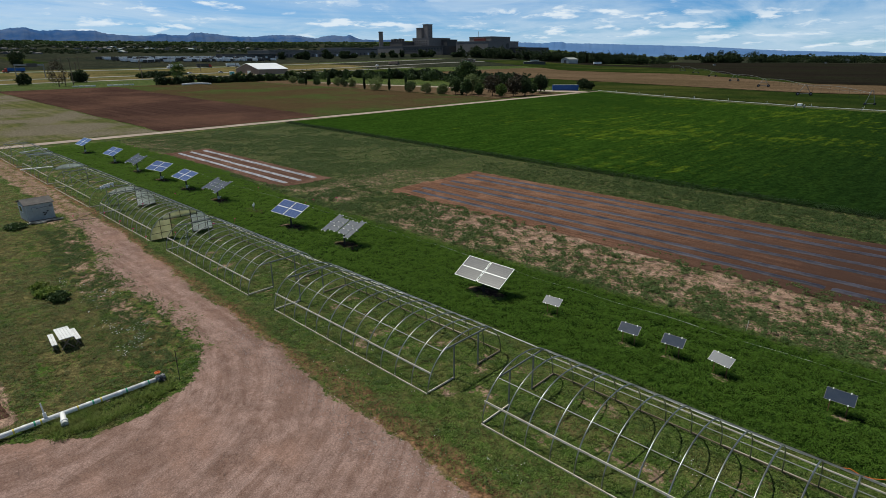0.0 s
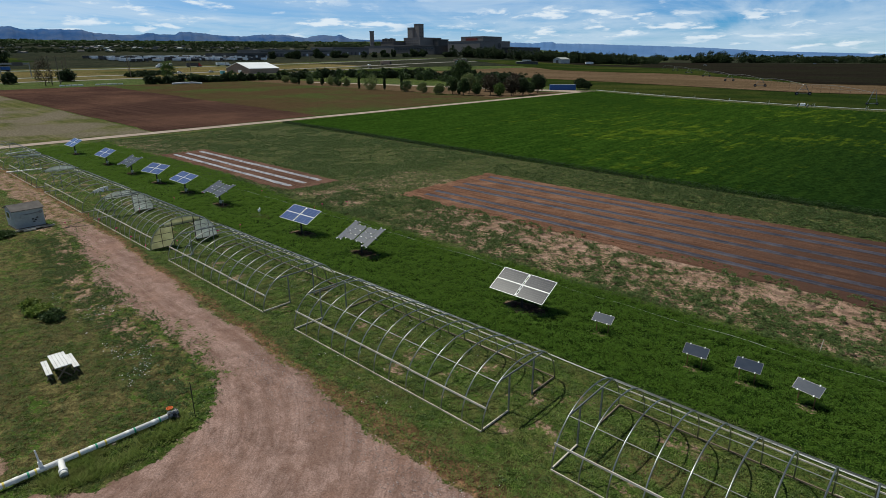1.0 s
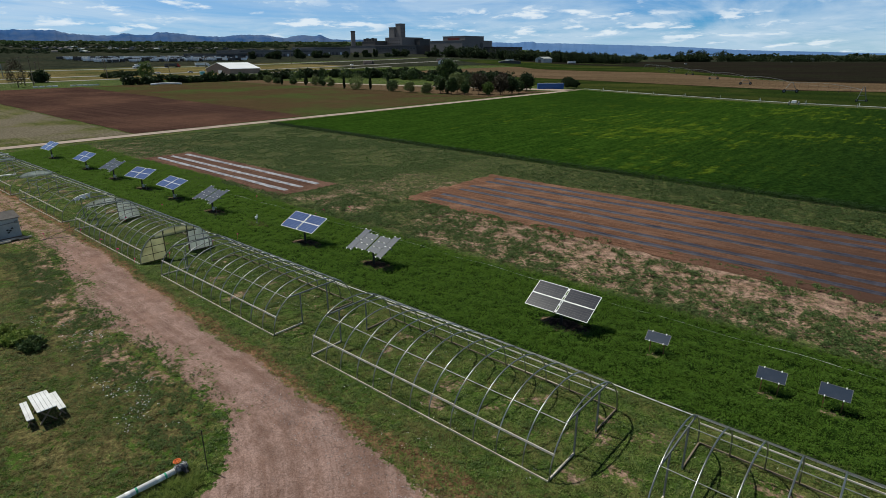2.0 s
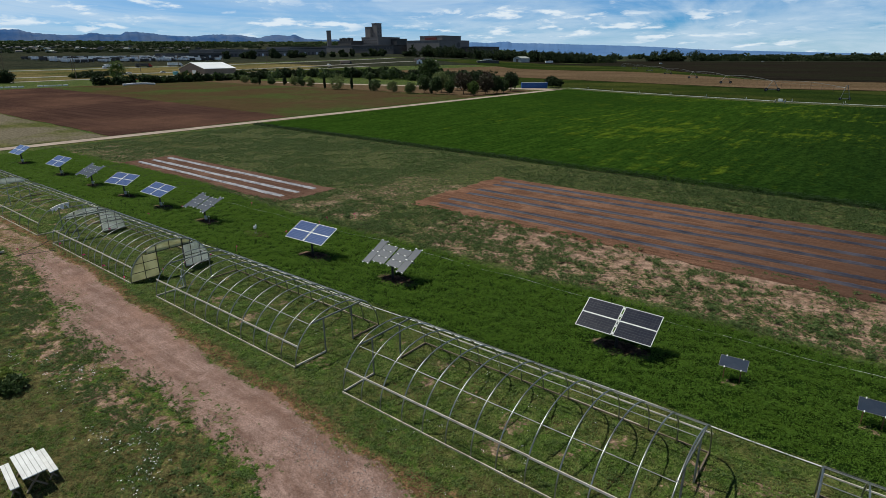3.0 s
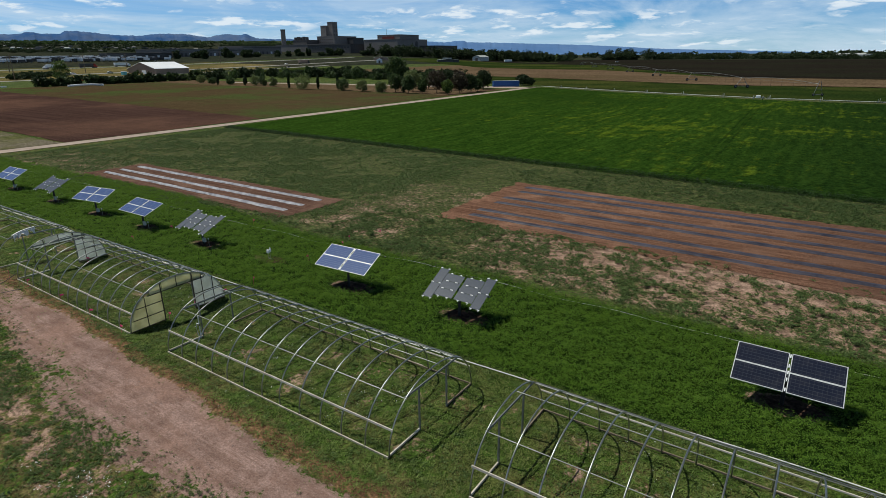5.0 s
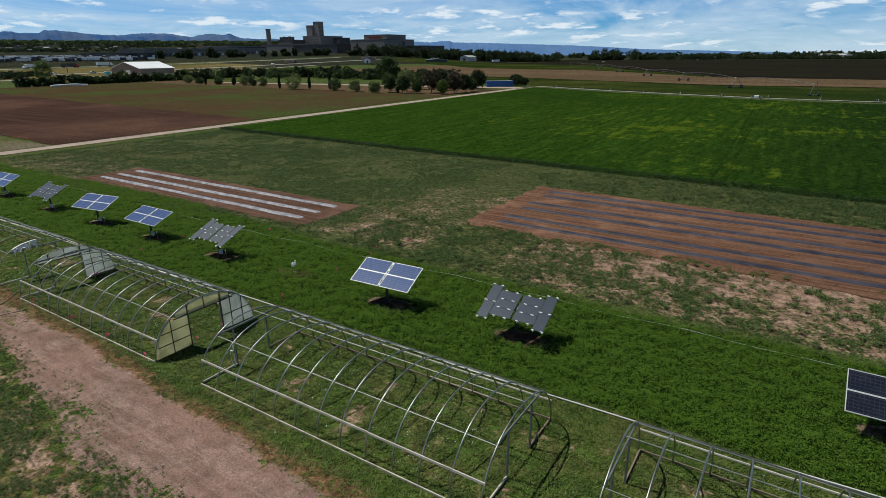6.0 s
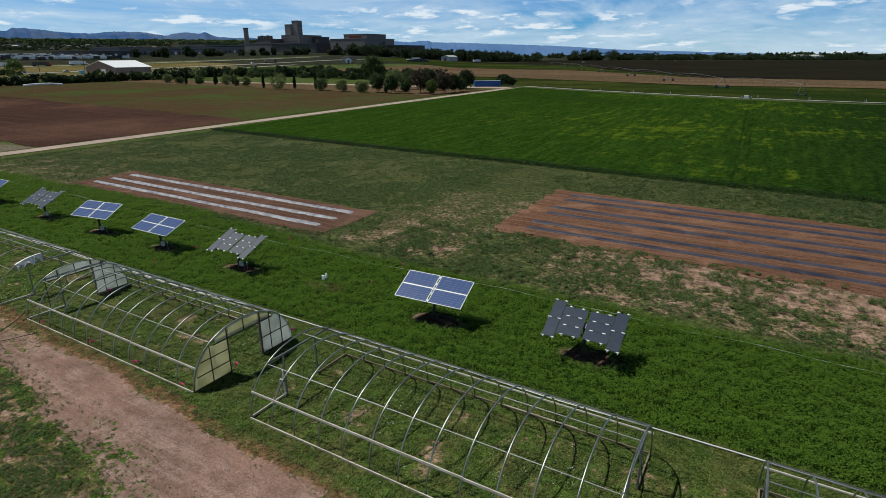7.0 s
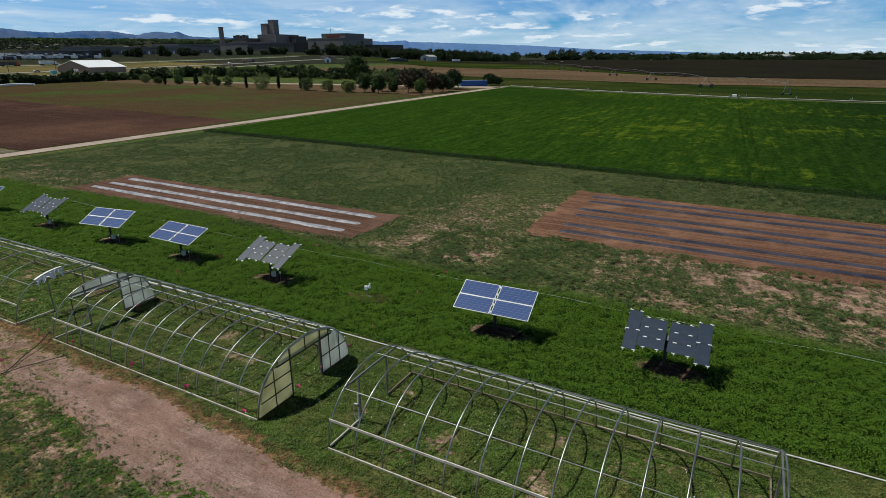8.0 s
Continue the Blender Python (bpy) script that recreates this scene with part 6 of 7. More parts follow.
ORCHARD = ((-175.5, 192, 7.2, 2.6, M_LEAF_MID), (-171, 198, 8.5, 3.0, M_LEAF_GREY), (-166.5, 189, 6.5, 2.1, M_LEAF_MID), (-161.5, 191.5, 4.7, 1.7, M_LEAF_MID), (-157.5, 196, 8.3, 3.5, M_LEAF_RED),
           (-149.0, 191, 5.0, 1.8, M_LEAF_LIGHT), (-148.5, 199, 7.4, 2.9, M_LEAF_RED), (-148.0, 206, 6.5, 2.6, M_LEAF_DARK), (-147.5, 211, 4.8, 1.7, M_LEAF_MID), (-151.0, 222, 7.7, 3.0, M_LEAF_DARK),
           (-164, 214, 8.1, 3.0, M_LEAF_DARK), (-176, 216, 7.8, 3.0, M_LEAF_MID), (-156, 230, 6.9, 2.9, M_LEAF_DARK), (-168, 228, 7.8, 3.1, M_LEAF_RED), (-150.0, 259.0, 4.6, 2.3, M_LEAF_DARK), (-153, 263, 5.0, 2.6, M_LEAF_DARK), (-146.8, 259, 3.7, 2.0, M_LEAF_DARK))
for i, (x, y, h, r, leaf) in enumerate(ORCHARD):
    text = {"reddish_leaves": "orchard tree with reddish brown foliage", "light_leaves": "small bright green orchard tree"}.get(leaf.name, "green leafy orchard tree beside the track")
    tree("tree", text, "tree", x, y, h, r, leaf, 70 + i, 0.2, 0.22, 80, 34, 0, "orchard trees")
tree("tree", "tall broad green tree above the hedge", "tree", -231, 262, 13.0, 5.0, M_LEAF_MID, 99, 0.12, 0.36, 120, 50)
tree("tree", "young light green tree among the hedge bushes", "tree", -404, 164, 13, 4.2, M_LEAF_LIGHT, 100, 0.2, 0.3, 60, 30)
tree("tree", "bare greyish spreading tree by the road", "tree", -414, 96, 14.5, 5.0, M_LEAF_RED, 101, 0.12, 0.25, 60, 26)
tree("conifer", "dark rounded conifer by the frontage road", "tree", -452, 86, 7.0, 4.4, M_LEAF_DARK, 102, 0.05, 0.4, 80, 36, 0.35)
tree("conifer", "dark rounded conifer by the frontage road", "tree", -460, 60, 7.0, 4.4, M_LEAF_DARK, 103, 0.05, 0.4, 80, 36, 0.35)
tree("tree", "dark bushy tree by the frontage road", "tree", -470, 122, 7.5, 5.0, M_LEAF_DARK, 104, 0.05, 0.4, 80, 36)
tree("tree", "lone round tree in the roadside field", "tree", -800, 150, 15, 7.5, M_LEAF_DARK, 105, 0.1, 0.6, 80, 30)

woods("hedge", "dense dark hedge before the barn", along(((-384, 144), (-386, 235)), 2.6, 2.0, 4.4, 3.0, 1), M_LEAF_DARK, 1, 0.42, 26, 22)
woods("hedge", "dense dark hedge and trees behind the orchard", along(((-386, 235), (-392, 286), (-312, 318), (-236, 290), (-178, 250)), 2.8, 3.0, 5.6, 3.6, 13), M_LEAF_DARK, 13, 0.5, 26, 20)
woods("hedge", "green bushes in the hedge", along(((-382, 150), (-384, 235), (-330, 300), (-240, 280), (-182, 242)), 11.0, 4.0, 5.6, 3.0, 2), M_LEAF_MID, 2, 0.4, 24, 20)
woods("woods", "dark belt of tall trees before the plant", along(((-716, 800), (-640, 850), (-560, 900), (-470, 980)), 3.2, 24, 15, 7.0, 3), M_LEAF_DARK, 3, 0.75, 34, 18)
woods("woods", "scattered dark trees before the warehouses and the plant", along(((-830, 540), (-800, 700), (-716, 800)), 13, 20, 10, 5.0, 23), M_LEAF_DARK, 23, 0.9, 40, 26)
woods("woods", "dark belt of trees beyond the fields", along(((-620, 900), (-520, 1000), (-470, 1060)), 3.6, 30, 14, 8, 4), M_LEAF_DARK, 4, 0.75, 34, 18)
woods("woods", "dark clump of trees beyond the dark field", along(((-450, 1240), (-372, 1270)), 5.0, 16, 19, 11, 5), M_LEAF_DARK, 5, 0.9, 40, 20)
woods("woods", "long dark tree line beyond the dark field", along(((-372, 1300), (-150, 1310), (60, 1290), (300, 1250), (620, 1200)), 3.6, 16, 9, 8, 6), M_LEAF_DARK, 6, 0.62, 24, 17)
woods("woods", "scattered trees of the far town", along(((-1400, -140), (-1500, 260), (-1450, 520), (-1350, 760)), 2.6, 140, 4.2, 5.5, 7), M_LEAF_DARK, 7, 0.8, 16, 12)
woods("woods", "scattered trees of the far town", along(((-2000, -300), (-2200, 380), (-2100, 800), (-1900, 1150), (-1600, 1500)), 3.2, 300, 5.0, 8, 8), M_LEAF_DARK, 8, 1.2, 14, 12)
woods("woods", "scattered trees of the far town", along(((-3000, -500), (-3100, 500), (-2800, 1300), (-2300, 2000)), 6.0, 400, 8, 18, 14), M_LEAF_MID, 14, 2.6, 14, 12)
woods("woods", "scattered trees on the far plain", along(((-1000, 1500), (-700, 1900), (-300, 2100), (100, 2200), (500, 2100)), 14.0, 300, 12, 14, 9), M_LEAF_DARK, 9, 3.0, 9, 8)
woods("roadside_bushes", "dark low bushes beside the highway", along(((-500, 178), (-540, 215)), 4.0, 5, 4, 4.5, 10), M_LEAF_DARK, 10, 0.5, 24, 18)
woods("roadside_bushes", "dark trees before the warehouses", along(((-860, 500), (-840, 640)), 26.0, 14, 11, 5.5, 11), M_LEAF_DARK, 11, 1.0, 40, 30)


# ---- hills ----
def hills(name, label, dist, table, material, seed, rough):
    """A ridge line of real relief on an arc round the farm; table: bearing in degrees and height of the crest."""
    az = np.radians(np.arange(-60, 150, 0.06))
    deg = np.degrees(az)
    h = np.interp(deg, [a for a, _ in table], [b for _, b in table])
    h = h * (1 + 0.05 * (lumps(deg * 9, np.zeros_like(deg), 2.4, seed + 20) - 0.5))
    rows = []
    for k, (f, dd) in enumerate(((0.0, -620), (0.16, -480), (0.34, -360), (0.52, -250), (0.70, -160), (0.86, -80), (1.0, 0), (0.5, 160))):
        wig = (lumps(deg * 9 + 3.0 * k, np.full_like(deg, k * 3.3), 15, seed) - 0.5) + 0.5 * (lumps(deg * 9 - 2.0 * k, np.full_like(deg, k * 2.1), 6, seed + 4) - 0.5)
        z = np.maximum(f * h * (1 + (0 if k == 6 else rough) * wig), 0) + (0 if k else -30)
        d = dist + dd + (0 if k == 6 else 60) * (lumps(deg * 9 + 4.0 * k, np.full_like(deg, k * 4.5), 14, seed + 8) - 0.5)
        rows.append(np.stack([-20 - np.cos(az) * d, 3 + np.sin(az) * d, z], -1))
    g = np.stack(rows)
    ny, nx = g.shape[:2]
    idx = np.arange(nx * ny).reshape(ny, nx)
    q = np.stack([idx[:-1, :-1], idx[:-1, 1:], idx[1:, 1:], idx[1:, :-1]], -1).reshape(-1, 4)
    me = bpy.data.meshes.new(name)
    me.from_pydata(g.reshape(-1, 3).tolist(), [], q.tolist())
    me.polygons.foreach_set("use_smooth", np.full(len(q), True))
    me.materials.append(material)
    tagged(new(name, me), label, "hills", kind="structure")


hills("backdrop", "rugged mountain range along the horizon, coloured blue for haze", 4450,
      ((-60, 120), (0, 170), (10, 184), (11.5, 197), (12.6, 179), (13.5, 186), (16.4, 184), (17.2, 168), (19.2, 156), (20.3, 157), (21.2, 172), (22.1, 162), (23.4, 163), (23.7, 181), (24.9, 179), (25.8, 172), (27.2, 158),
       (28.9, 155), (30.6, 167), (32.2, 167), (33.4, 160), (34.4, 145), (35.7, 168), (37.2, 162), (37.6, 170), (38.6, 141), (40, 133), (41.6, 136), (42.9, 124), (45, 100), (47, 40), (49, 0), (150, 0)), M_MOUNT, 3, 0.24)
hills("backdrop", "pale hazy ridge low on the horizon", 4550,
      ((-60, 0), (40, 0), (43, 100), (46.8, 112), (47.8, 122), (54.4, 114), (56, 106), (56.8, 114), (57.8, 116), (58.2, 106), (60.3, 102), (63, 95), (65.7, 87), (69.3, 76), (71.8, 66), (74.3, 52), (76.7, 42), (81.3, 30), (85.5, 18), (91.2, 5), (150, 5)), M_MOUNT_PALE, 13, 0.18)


# ---- buildings far off ----
def block(top, name, x0, x1, y0, y1, z1, material, label="", z0=None, lip=0.0):
    """A walled block with a parapet lip on its roof."""
    zb = float(rise((x0 + x1) / 2, (y0 + y1) / 2)) - 2 if z0 is None else z0
    ob = part(name, boxed(((x0 + x1) / 2, (y0 + y1) / 2, (zb + z1) / 2), (x1 - x0, y1 - y0, z1 - zb), 0.3), material, top, label)
    if lip:
        bm = bmesh.new()
        for s in (-1, 1):
            box(bm, ((x0 + x1) / 2, (y0 + y1) / 2 + s * (y1 - y0) / 2, z1 + lip / 2), (x1 - x0 + 0.8, 0.9, lip))
            box(bm, ((x0 + x1) / 2 + s * (x1 - x0) / 2, (y0 + y1) / 2, z1 + lip / 2), (0.9, y1 - y0 - 0.9, lip))
        part("parapet", bm, material, ob)
    return ob


def slits(owner, face, x, y0, y1, zs, n, w, h, material):
    """Rows of dark openings on the face looking to +x (face 0) or -y (face 1)."""
    for z in zs:
        for i in range(n):
            t = y0 + (y1 - y0) * (i + 0.5) / n
            c = (x + 0.2, t, z) if face == 0 else (t, x - 0.2, z)
            s = (0.5, w, h) if face == 0 else (w, 0.5, h)
            part("window", boxed(c, s), material, owner)


def factory():
    top = thing("factory", "large grey industrial plant with a tall tower and chimney", "factory", pose(0, 0, 0))
    hall = block(top, "hall", -812, -728, 890, 986, 43.5, M_CONCRETE, "long windowless grey hall", lip=1.0)
    up = block(top, "upper_hall", -790, -733, 905, 965, 52.0, M_CONCRETE, "", 40, 0.8)
    part("sign", boxed((-762, 904.6, 47.5), (30, 0.5, 4.6), 0.1), M_SIGN, up, "dark red sign panel")
    part("mast", rod(bmesh.new(), (-787, 930, 52), (-787, 930, 64), 0.3, 6), M_STEEL_DARK, up)
    part("emblem", rod(bmesh.new(), (-727.7, 950, 36), (-727.2, 950, 36), 5, 20), M_CONCRETE_DARK, hall, "round dark emblem")
    block(top, "annex", -728, -690, 960, 1040, 32.0, M_CONCRETE_DARK, lip=0.6)
    block(top, "tower", -1019, -1002, 978, 996, 79.0, M_CONCRETE, "tall windowless concrete tower", lip=0.8)
    t2 = block(top, "tower", -1003, -987, 984, 1000, 86.5, M_CONCRETE, "taller concrete tower", lip=0.8)
    slits(t2, 0, -987, 985, 999, (60, 68, 76), 2, 2.2, 3, M_CONCRETE_DARK)
    b = block(top, "block", -1022, -968, 968, 1040, 56.5, M_CONCRETE, "", lip=0.8)
    slits(b, 1, 968, -1020, -972, (38, 44, 50), 8, 3.0, 2.4, M_CONCRETE_DARK)
    block(top, "block", -975, -950, 1010, 1045, 53.0, M_CONCRETE_DARK, lip=0.8)
    c = block(top, "block", -1060, -1016, 930, 985, 48.5, M_CONCRETE_DARK, "dark block with tanks on its roof", lip=0.8)
    for i in range(5):
        part("tank", rod(bmesh.new(), (-1054 + 9 * i, 934, 48), (-1054 + 9 * i, 934, 55 + (i % 2)), 3.6, 14), M_CONCRETE_DARK, c)
    block(top, "low_hall", -1060, -900, 880, 960, 38.0, M_CONCRETE, "", lip=0.8)
    d = block(top, "low_hall", -950, -830, 870, 950, 36.0, M_CONCRETE_DARK, "", lip=0.8)
    slits(d, 1, 870, -948, -832, (31,), 14, 5, 2, M_GLASS_DARK)
    chim = part("chimney", rod(bmesh.new(), (-1066, 909, 20), (-1066, 909, 70.5), 5.4, 20, 4.9), M_CONCRETE, top, "tall round concrete chimney")
    part("rim", rod(bmesh.new(), (-1066, 909, 69.5), (-1066, 909, 71.5), 5.6, 20), M_CONCRETE_DARK, chim)


factory()


def warehouse(label, x0, x1, y0, y1, z1, mat, n):
    top = thing("warehouse", label, "warehouse", pose(0, 0, 0))
    w = block(top, "wall", x0, x1, y0, y1, z1, mat, lip=0.8)
    zb = float(rise(x1, (y0 + y1) / 2))
    for i in range(n):
        y = y0 + (y1 - y0) * (i + 0.5) / n
        part("dock_door", boxed((x1 + 0.2, y, zb + 2.6), (0.5, 3.6, 4.6)), M_CONCRETE_DARK if i % 3 else M_WHITE, w)
    part("stripe", boxed((x1 + 0.3, (y0 + y1) / 2, z1 - 2.2), (0.5, (y1 - y0) * 0.96, 1.1)), M_GLASS_DARK, w)


warehouse("long low grey warehouse with dock doors", -1000, -925, 535, 690, 27.5, M_CONCRETE, 20)
warehouse("low dark warehouse beside the plant", -1010, -938, 700, 790, 33.0, M_CONCRETE, 9)
warehouse("long low red-striped freight terminal", -905, -885, 430, 540, 21.0, M_CONCRETE_DARK, 18)


def barn():
    top = thing("barn", "tan metal barn with a bright white gable roof", "barn", pose(-511, 271, 0))
    W, L, e, r = 42.0, 30.0, 5.9, 10.8
    part("wall", prism(bmesh.new(), [(-W / 2, 0), (W / 2, 0), (W / 2, e), (0, r), (-W / 2, e)], 0, L), M_TAN_WALL, top)
    for s in (-1, 1):
        a = math.atan2(r - e, W / 2)
        ln = math.hypot(W / 2, r - e) + 0.9
        m = Matrix.Translation((s * (W / 4 + 0.25), L / 2, (e + r) / 2 + 0.12)) @ Matrix.Rotation(s * a, 4, "Y")
        part("roof", boxed((0, 0, 0.1), (ln, L + 1.2, 0.22), 0.03, m), M_ROOF_WHITE, top, "bright white metal roof")
    part("door", boxed((4.0, -0.1, 2.3), (6.0, 0.25, 4.6), 0.03), M_WHITE, top, "white sliding door")
    for i in range(8):
        part("rib", boxed((W / 2 + 0.06, L * (i + 0.5) / 8, e / 2), (0.12, 0.3, e)), M_TAN_WALL, top)


barn()
tb = thing("portable_toilet", "teal plastic portable toilet beside the barn", "portable toilet", pose(-503, 252, 0))
part("cabin", boxed((0, 0, 2.1), (3.2, 3.2, 4.2), 0.1), M_TEAL, tb)
part("roof", boxed((0, 0, 4.3), (3.4, 3.4, 0.35), 0.1), M_WHITE, tb)


def container():
    top = thing("shipping_container", "blue steel shipping container beside the track", "container", pose(-154.8, 249.5, 0.05, 0, 0, 38.6))
    L, W, H = 12.2, 2.44, 2.6
    part("body", boxed((0, 0, H / 2), (L, W, H), 0.04), M_BLUE_BOX, top)
    for i in range(40):
        part("corrugation", boxed((-L / 2 + 0.3 + i * 0.298, -W / 2 - 0.02, H / 2), (0.14, 0.06, H - 0.3)), M_BLUE_BOX, top)
    for sx in (-1, 1):
        for sy in (-1, 1):
            part("corner_post", boxed((sx * L / 2, sy * W / 2, H / 2), (0.16, 0.16, H + 0.04)), M_BLUE_BOX, top)
    part("roof", boxed((0, 0, H + 0.02), (L - 0.1, W - 0.1, 0.05)), M_SIDING, top, "faded pale roof")


container()


def small_barn(label, x, y, L, W, H, mat, turn):
    top = thing("farm_building", label, "farm building", pose(x, y, float(rise(x, y)), 0, 0, turn))
    part("wall", prism(bmesh.new(), [(-W / 2, -1), (W / 2, -1), (W / 2, H), (0, H * 1.45), (-W / 2, H)], 0, L), mat, top)
    for s in (-1, 1):
        a = math.atan2(H * 0.45, W / 2)
        m = Matrix.Translation((s * W / 4, L / 2, H * 1.225 + 0.15)) @ Matrix.Rotation(s * a, 4, "Y")
        part("roof", boxed((0, 0, 0), (math.hypot(W / 2, H * 0.45) + 0.6, L + 0.8, 0.25), 0.03, m), M_SIDING, top)
    part("door", boxed((0, -0.1, H * 0.4), (W * 0.3, 0.2, H * 0.8)), M_CONCRETE_DARK, top)


small_barn("pale grey farm building beyond the fields", -514, 823, 28, 15, 6.0, M_SIDING, 2)
small_barn("low brown farm shed beyond the fields", -560, 640, 14, 20, 3.2, M_TAN_WALL, 40)
small_barn("small white farm shed among the trees", -495, 560, 8, 7, 4.0, M_WHITE, 40)
small_barn("dark open farm shed", -480, 690, 12, 30, 3.0, M_CONCRETE_DARK, 40)
small_barn("small white house before a tree line", -215, 1300, 16, 14, 5.0, M_SIDING, 20)
small_barn("long pale shed on the far plain", 20, 1500, 60, 20, 6.0, M_WHITE, 80)


def town():
    """Low houses of the far town, too small to pick apart: walls and gable roofs in one mesh each."""
    rnd = random.Random(31)
    for mat, label, n in ((M_SIDING, "pale grey houses of the far town", 26), (M_CONCRETE_DARK, "dark roofed houses of the far town", 70), (M_CONCRETE, "grey roofed houses of the far town", 70)):
        bm = bmesh.new()
        for i in range(n):
            x, y = rnd.uniform(-2100, -1330), rnd.uniform(-350, 900)
            w, d, h = rnd.uniform(8, 16), rnd.uniform(8, 12), rnd.uniform(2.2, 3.6)
            m = Matrix.Translation((x, y, float(rise(x, y)) - 0.5)) @ Matrix.Rotation(rnd.uniform(0, 3), 4, "Z")
            one = prism(bmesh.new(), [(-w / 2, 0), (w / 2, 0), (w / 2, h), (0, h * 1.5), (-w / 2, h)], -d / 2, d / 2, m)
            me = bpy.data.meshes.new("house")
            one.to_mesh(me)
            one.free()
            bm.from_mesh(me)
            bpy.data.meshes.remove(me)
        solo("town_houses", bm, mat, label, "houses", kind="stuff")


town()


# ---- vehicles ----
def semi_trailer(x, y, turn, mat, label, group):
    top = thing("semi_trailer", label, "trailer", pose(x, y, float(rise(x, y)) + 0.1, 0, 0, turn), group)
    part("box_body", boxed((0, 0, 2.65), (13.5, 2.6, 2.9), 0.06), mat, top)
    part("chassis", boxed((0, 0, 1.05), (12.5, 1.2, 0.35), 0.03), M_BLACK, top)
    for wx in (-5.4, -4.2):
        for s in (-1, 1):
            part("wheel", rod(bmesh.new(), (wx, s * 0.9, 0.5), (wx, s * 1.25, 0.5), 0.52, 12), M_RUBBER, top)
    part("landing_leg", boxed((4.0, 0, 0.5), (0.2, 1.8, 1.1)), M_STEEL_DARK, top)
    return top


semi_trailer(-527, 757, 30, M_SIDING, "long pale box trailer parked beyond the fields", "")
semi_trailer(-470, 848, 60, M_WHITE, "white box trailer parked near a farm building", "")
first = semi_trailer(-850, 290, 15, M_WHITE, "white box semi-trailer parked in a lot", "parked trailers")
second = semi_trailer(-836, 303, 60, M_CONCRETE_DARK, "dark grey box semi-trailer parked in a lot", "parked trailers")
rnd = random.Random(8)
for row in range(5):
    for i in range(34):
        if rnd.random() < 0.15 or (row == 0 and i == 0):
            continue
        t = i / 33
        x, y = -850 - 36 * row + 52 * t + rnd.uniform(-5, 5), 290 + 175 * t
        copy_thing(first if rnd.random() < 0.72 else second, pose(x, y, float(rise(x, y)) + 0.1, 0, 0, 15 + rnd.uniform(-8, 8)))


def semi_truck(x, y, turn, cab_mat, box_mat, label):
    top = thing("semi_truck", label, "truck", pose(x, y, float(rise(x, y)) + 0.2, 0, 0, turn))
    part("box_body", boxed((-1.5, 0, 2.65), (13.5, 2.6, 2.9), 0.06), box_mat, top)
    part("chassis", boxed((0, 0, 1.0), (17.5, 1.2, 0.35), 0.03), M_BLACK, top)
    cab = part("cab", prism(bmesh.new(), [(5.6, 0.7), (9.0, 0.7), (9.0, 1.9), (7.6, 2.2), (7.2, 3.7), (5.6, 3.9)], -1.2, 1.2), cab_mat, top)
    part("windscreen", boxed((7.5, 0, 2.9), (0.25, 2.0, 0.9), 0.02), M_GLASS_DARK, cab)
    for wx in (-6.8, -5.6, 4.8, 6.0, 8.2):
        for s in (-1, 1):
            part("wheel", rod(bmesh.new(), (wx, s * 0.9, 0.5), (wx, s * 1.25, 0.5), 0.52, 12), M_RUBBER, top)


semi_truck(-660, 120, -88, M_RED, M_BLUE_BOX, "dark semi-truck with a blue and red body on the highway")
semi_truck(-665, 268, -88, M_WHITE, M_WHITE, "white semi-truck on the highway")
semi_truck(-664, 300, 92, M_RED, M_CONCRETE_DARK, "dark red semi-truck on the highway")
semi_truck(-664, 335, 92, M_WHITE, M_WHITE, "white semi-truck on the highway")
semi_truck(-563, 500, 92, M_BLACK, M_TAN_WALL, "dark brown flatbed truck on the highway")


def car(x, y, turn, mat, label):
    top = thing("car", label, "car", pose(x, y, float(rise(x, y)) + 0.2, 0, 0, turn))
    part("body", prism(bmesh.new(), [(-2.3, 0.35), (2.3, 0.35), (2.3, 0.85), (1.2, 1.0), (0.6, 1.5), (-1.3, 1.5), (-1.9, 1.0), (-2.3, 0.95)], -0.9, 0.9), mat, top)
    part("side_glass", prism(bmesh.new(), [(1.0, 1.02), (0.55, 1.42), (-1.2, 1.42), (-1.6, 1.02)], -0.92, 0.92), M_GLASS_DARK, top)
    for wx in (-1.4, 1.4):
        for s in (-1, 1):
            part("wheel", rod(bmesh.new(), (wx, s * 0.7, 0.32), (wx, s * 0.93, 0.32), 0.33, 12), M_RUBBER, top)


for x, y, turn, mat, label in ((-545, 232, 94, M_WHITE, "white car on the highway"), (-541, 260, 94, M_SIDING, "silver car on the highway"), (-536, 224, 94, M_BLACK, "black car on the highway"), (-527, 60, -86, M_BLACK, "black car on the highway"),
                               (-560, 470, 94, M_WHITE, "white car on the highway"), (-500, 420, 94, M_BLACK, "dark car on the frontage road"), (-330, 960, 30, M_WHITE, "white truck body beyond the field"), (-230, 1215, 10, M_WHITE, "white car beyond the dark field")):
    car(x, y, turn, mat, label)


def utility_pole(x, y, h, turn=60):
    top = thing("utility_pole", "dark wooden utility pole beside the road", "utility pole", pose(x, y, float(rise(x, y)), 0, 0, turn), "roadside poles")
    part("pole", rod(bmesh.new(), (0, 0, -0.5), (0, 0, h), 0.30, 8, 0.20), M_WOOD_DARK, top)
    part("crossarm", boxed((0, 0, h - 0.9), (2.6, 0.14, 0.16)), M_WOOD_DARK, top)
    for s in (-1.15, 0, 1.15):
        part("insulator", rod(bmesh.new(), (s, 0, h - 0.85), (s, 0, h - 0.55), 0.06, 6), M_CONCRETE, top)


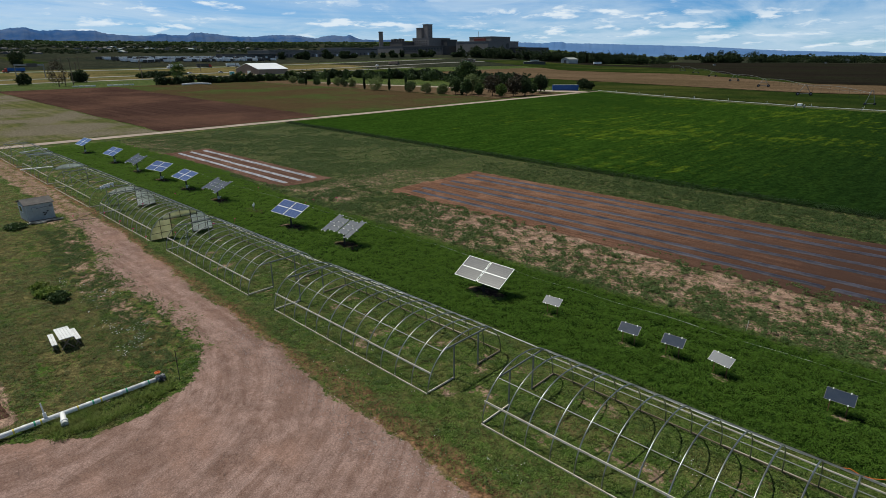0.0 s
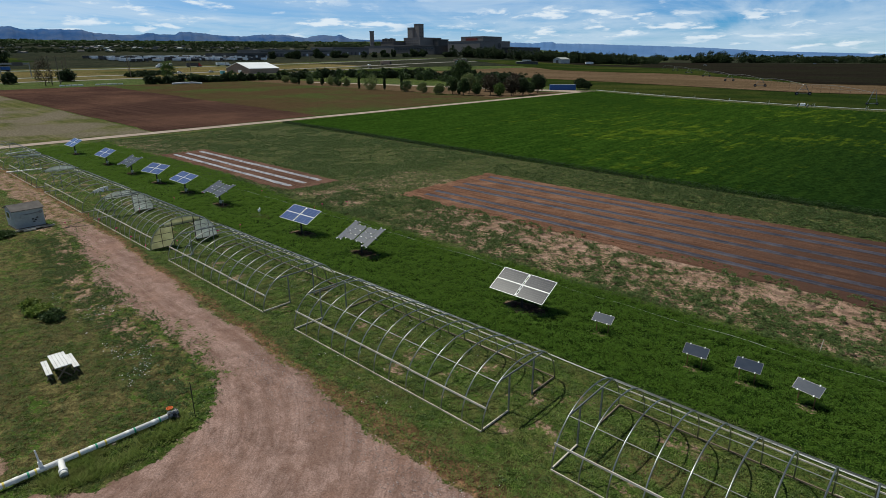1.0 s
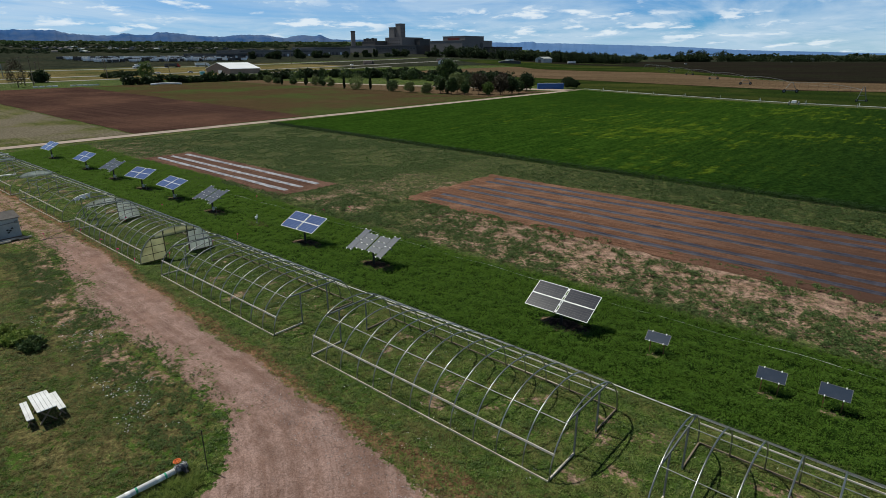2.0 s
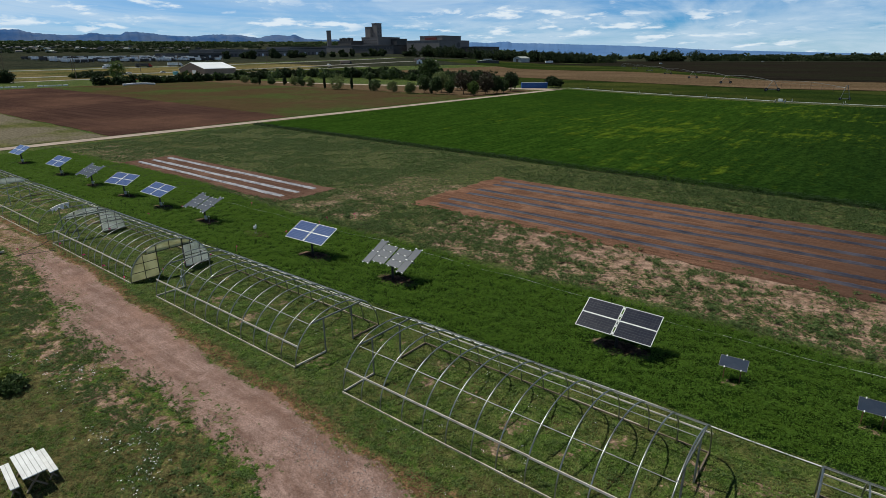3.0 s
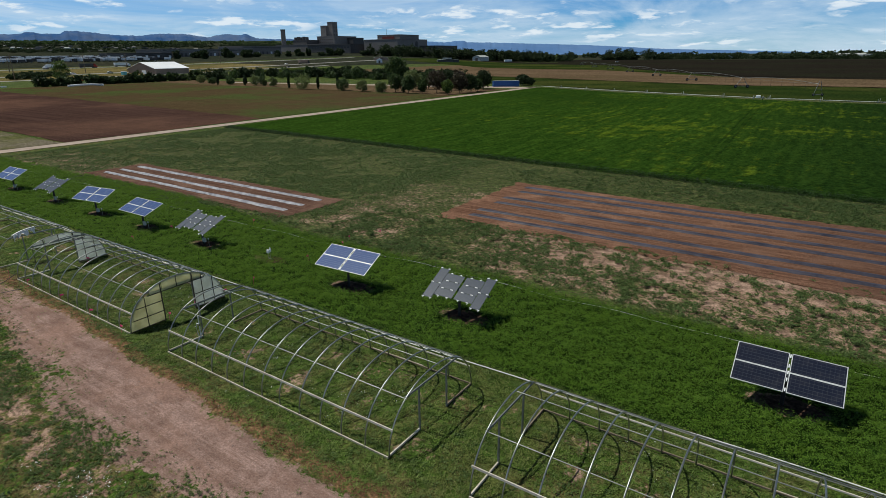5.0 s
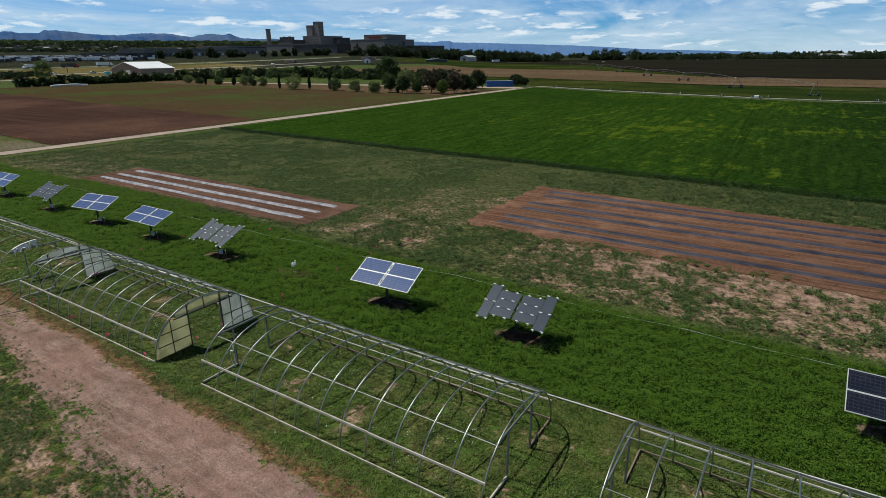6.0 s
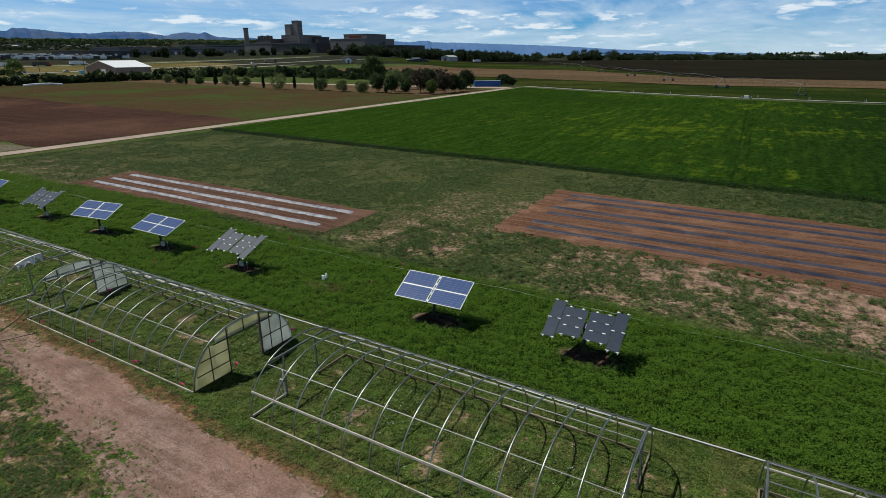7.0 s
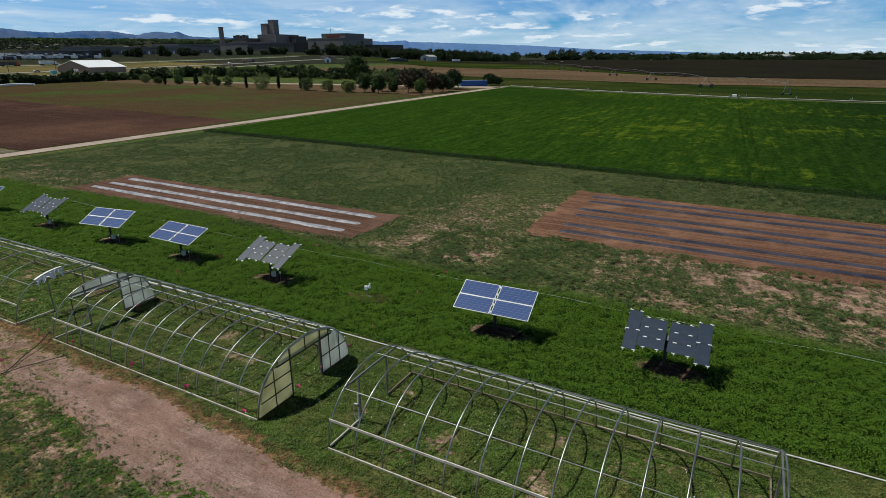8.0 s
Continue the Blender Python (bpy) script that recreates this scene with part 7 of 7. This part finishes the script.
for x, y, h in ((-427, 102.5, 17), (-433, 108.5, 17), (-489, 170.5, 17), (-566, 252, 15), (-575, 293, 15), (-600, 60, 15), (-610, 160, 15), (-620, 215, 14), (-640, 380, 15), (-655, 450, 15), (-505, 130, 13)):
    utility_pole(x, y, h)


def sign_gantry():
    top = thing("sign_gantry", "steel sign gantry over the highway", "gantry", pose(-560, 112, 0, 0, 0, 80))
    for s in (-9.5, 9.5):
        part("leg", boxed((s, 0, 6), (0.6, 0.6, 12)), M_STEEL_DARK, top)
    part("truss", boxed((0, 0, 11.5), (19.5, 0.9, 1.3), 0.05), M_STEEL_DARK, top)
    part("sign_board", boxed((2, -0.6, 11.3), (7, 0.2, 2.6), 0.03), M_CONCRETE_DARK, top)


sign_gantry()
bm = bmesh.new()
for i in range(9):
    x = -397 - 0.05 * i
    box(bm, (x, 100 + 3.2 * i + (6 if i > 3 else 0), 0.4), (0.8, 2.6, 0.7), None, 0.06)
solo("concrete_barriers", bm, M_WHITE, "row of pale concrete barrier blocks at the field end", "barrier")
bm = bmesh.new()
for i in range(9):
    box(bm, (-440 - 2 * (i % 3), 168 + 4.5 * i, 0.6), (1.6, 1.2, 1.2), Matrix.Rotation(0.002 * i, 4, "Z"), 0.08)
solo("barricades", bm, M_ORANGE, "orange traffic barricades beside the road", "barricade")
bm = bmesh.new()
tube(bm, [(-366, 150, 0.6), (-365.6, 156, 0.9), (-365.3, 162, 0.9), (-365, 168, 0.4)], 0.5, 8)
solo("tarp_roll", bm, M_WHITE, "long white tarp roll lying at the field end", "tarp")


# ---- irrigation ----
def pivot_tower(x, y, h, turn, wide=2.4, tyre=0.68):
    top = thing("pivot_tower", "wheeled tower of a centre-pivot irrigator", "irrigation tower", pose(x, y, 0.2, 0, 0, turn), "pivot towers")
    bm = bmesh.new()
    for s in (-1, 1):
        rod(bm, (0, s * wide, 0.7), (0, s * 0.2, h), 0.09, 6)
    rod(bm, (0, -wide, 0.7), (0, wide, 0.7), 0.10, 6)
    rod(bm, (0, -wide * 0.58, 2.2), (0, wide * 0.58, 2.2), 0.05, 6)
    part("frame", bm, M_STEEL_DARK, top)
    for s in (-1, 1):
        wheel = part("wheel", rod(bmesh.new(), (-0.18, s * wide, 0.65), (0.18, s * wide, 0.65), tyre, 16), M_RUBBER, top)
        part("rim", rod(bmesh.new(), (-0.2, s * wide, 0.65), (0.2, s * wide, 0.65), tyre * 0.5, 12), M_STEEL_DARK, wheel)


PIVOT = ((-305, 740), (-252, 640), (-206, 554), (-164, 476), (-124, 400), (-90, 338), (-58, 277), (-29.5, 232))
for i, (x, y) in enumerate(PIVOT):
    pivot_tower(x, y, *((4.3, -60) if i < 7 else (5.0, -60, 1.4, 0.4)))
for (xa, ya), (xb, yb) in zip(PIVOT, PIVOT[1:]):
    top = thing("pivot_span", "arched pipe span of a centre-pivot irrigator", "irrigation span", pose(xa, ya, 0), "pivot spans")
    n = 14
    pts = [((xb - xa) * i / n, (yb - ya) * i / n, 4.2 + 0.9 * math.sin(math.pi * i / n) + (0.8 * i / n if xb == -27 else 0)) for i in range(n + 1)]
    part("pipe", tube(bmesh.new(), pts, 0.055, 6), M_STEEL_MID, top, smooth=True)
    low = [(p[0], p[1], p[2] - 1.1 * math.sin(math.pi * i / n)) for i, p in enumerate(pts)]
    part("truss_rod", tube(bmesh.new(), low, 0.02, 4), M_STEEL_MID, top)
    for i in range(2, n, 2):
        part("drop_hose", rod(bmesh.new(), pts[i], (pts[i][0], pts[i][1], 1.6), 0.025, 4), M_BLACK, top)


def wheel_line():
    top = thing("irrigation_line", "long pale wheeled irrigation line along the crop edge", "irrigation line", pose(0, 0, 0))
    bends = [Vector((x, float(line_y(x)), 0.80)) for x in (-135, -96, -68, -44, -20, 92)]
    part("pipe", tube(bmesh.new(), bends, 0.065, 8), M_TABLE, top, "pale aluminium pipe")
    n = 16
    rim = [(0, 0.75 * math.cos(t), 0.75 * math.sin(t)) for t in np.linspace(0, 2 * math.pi, 17)]
    wm = bmesh.new()
    tube(wm, rim, 0.03, 4)
    for k in range(6):
        t = k * math.pi / 3
        rod(wm, (0, 0, 0), (0, 0.75 * math.cos(t), 0.75 * math.sin(t)), 0.015, 4)
    me = mesh_from(wm, "wheel", M_STEEL)
    for i in range(n):
        x = -123.2 + 13.6 * i
        w = part("wheel", me, None, top, "", pose(x, float(line_y(x)), 0.80, 0, 0, -20 if x < -40 else -3))
        part("riser", rod(bmesh.new(), (0.4, 0, 0.1), (0.4, 0, 0.9), 0.05, 5), M_BRIGHT, w)
    c = Vector((-44.5, float(line_y(-44.5)), 0))
    part("drive_unit", boxed((c.x, c.y, 1.15), (1.3, 1.1, 0.8), 0.05), M_WHITE, top, "white drive unit")
    for s in (-1, 1):
        part("drive_wheel", rod(bmesh.new(), (c.x - 1.4 + (s > 0) * 2.6, c.y, 0.7), (c.x - 1.2 + (s > 0) * 2.6, c.y, 0.7), 0.75, 14), M_STEEL, top)


wheel_line()
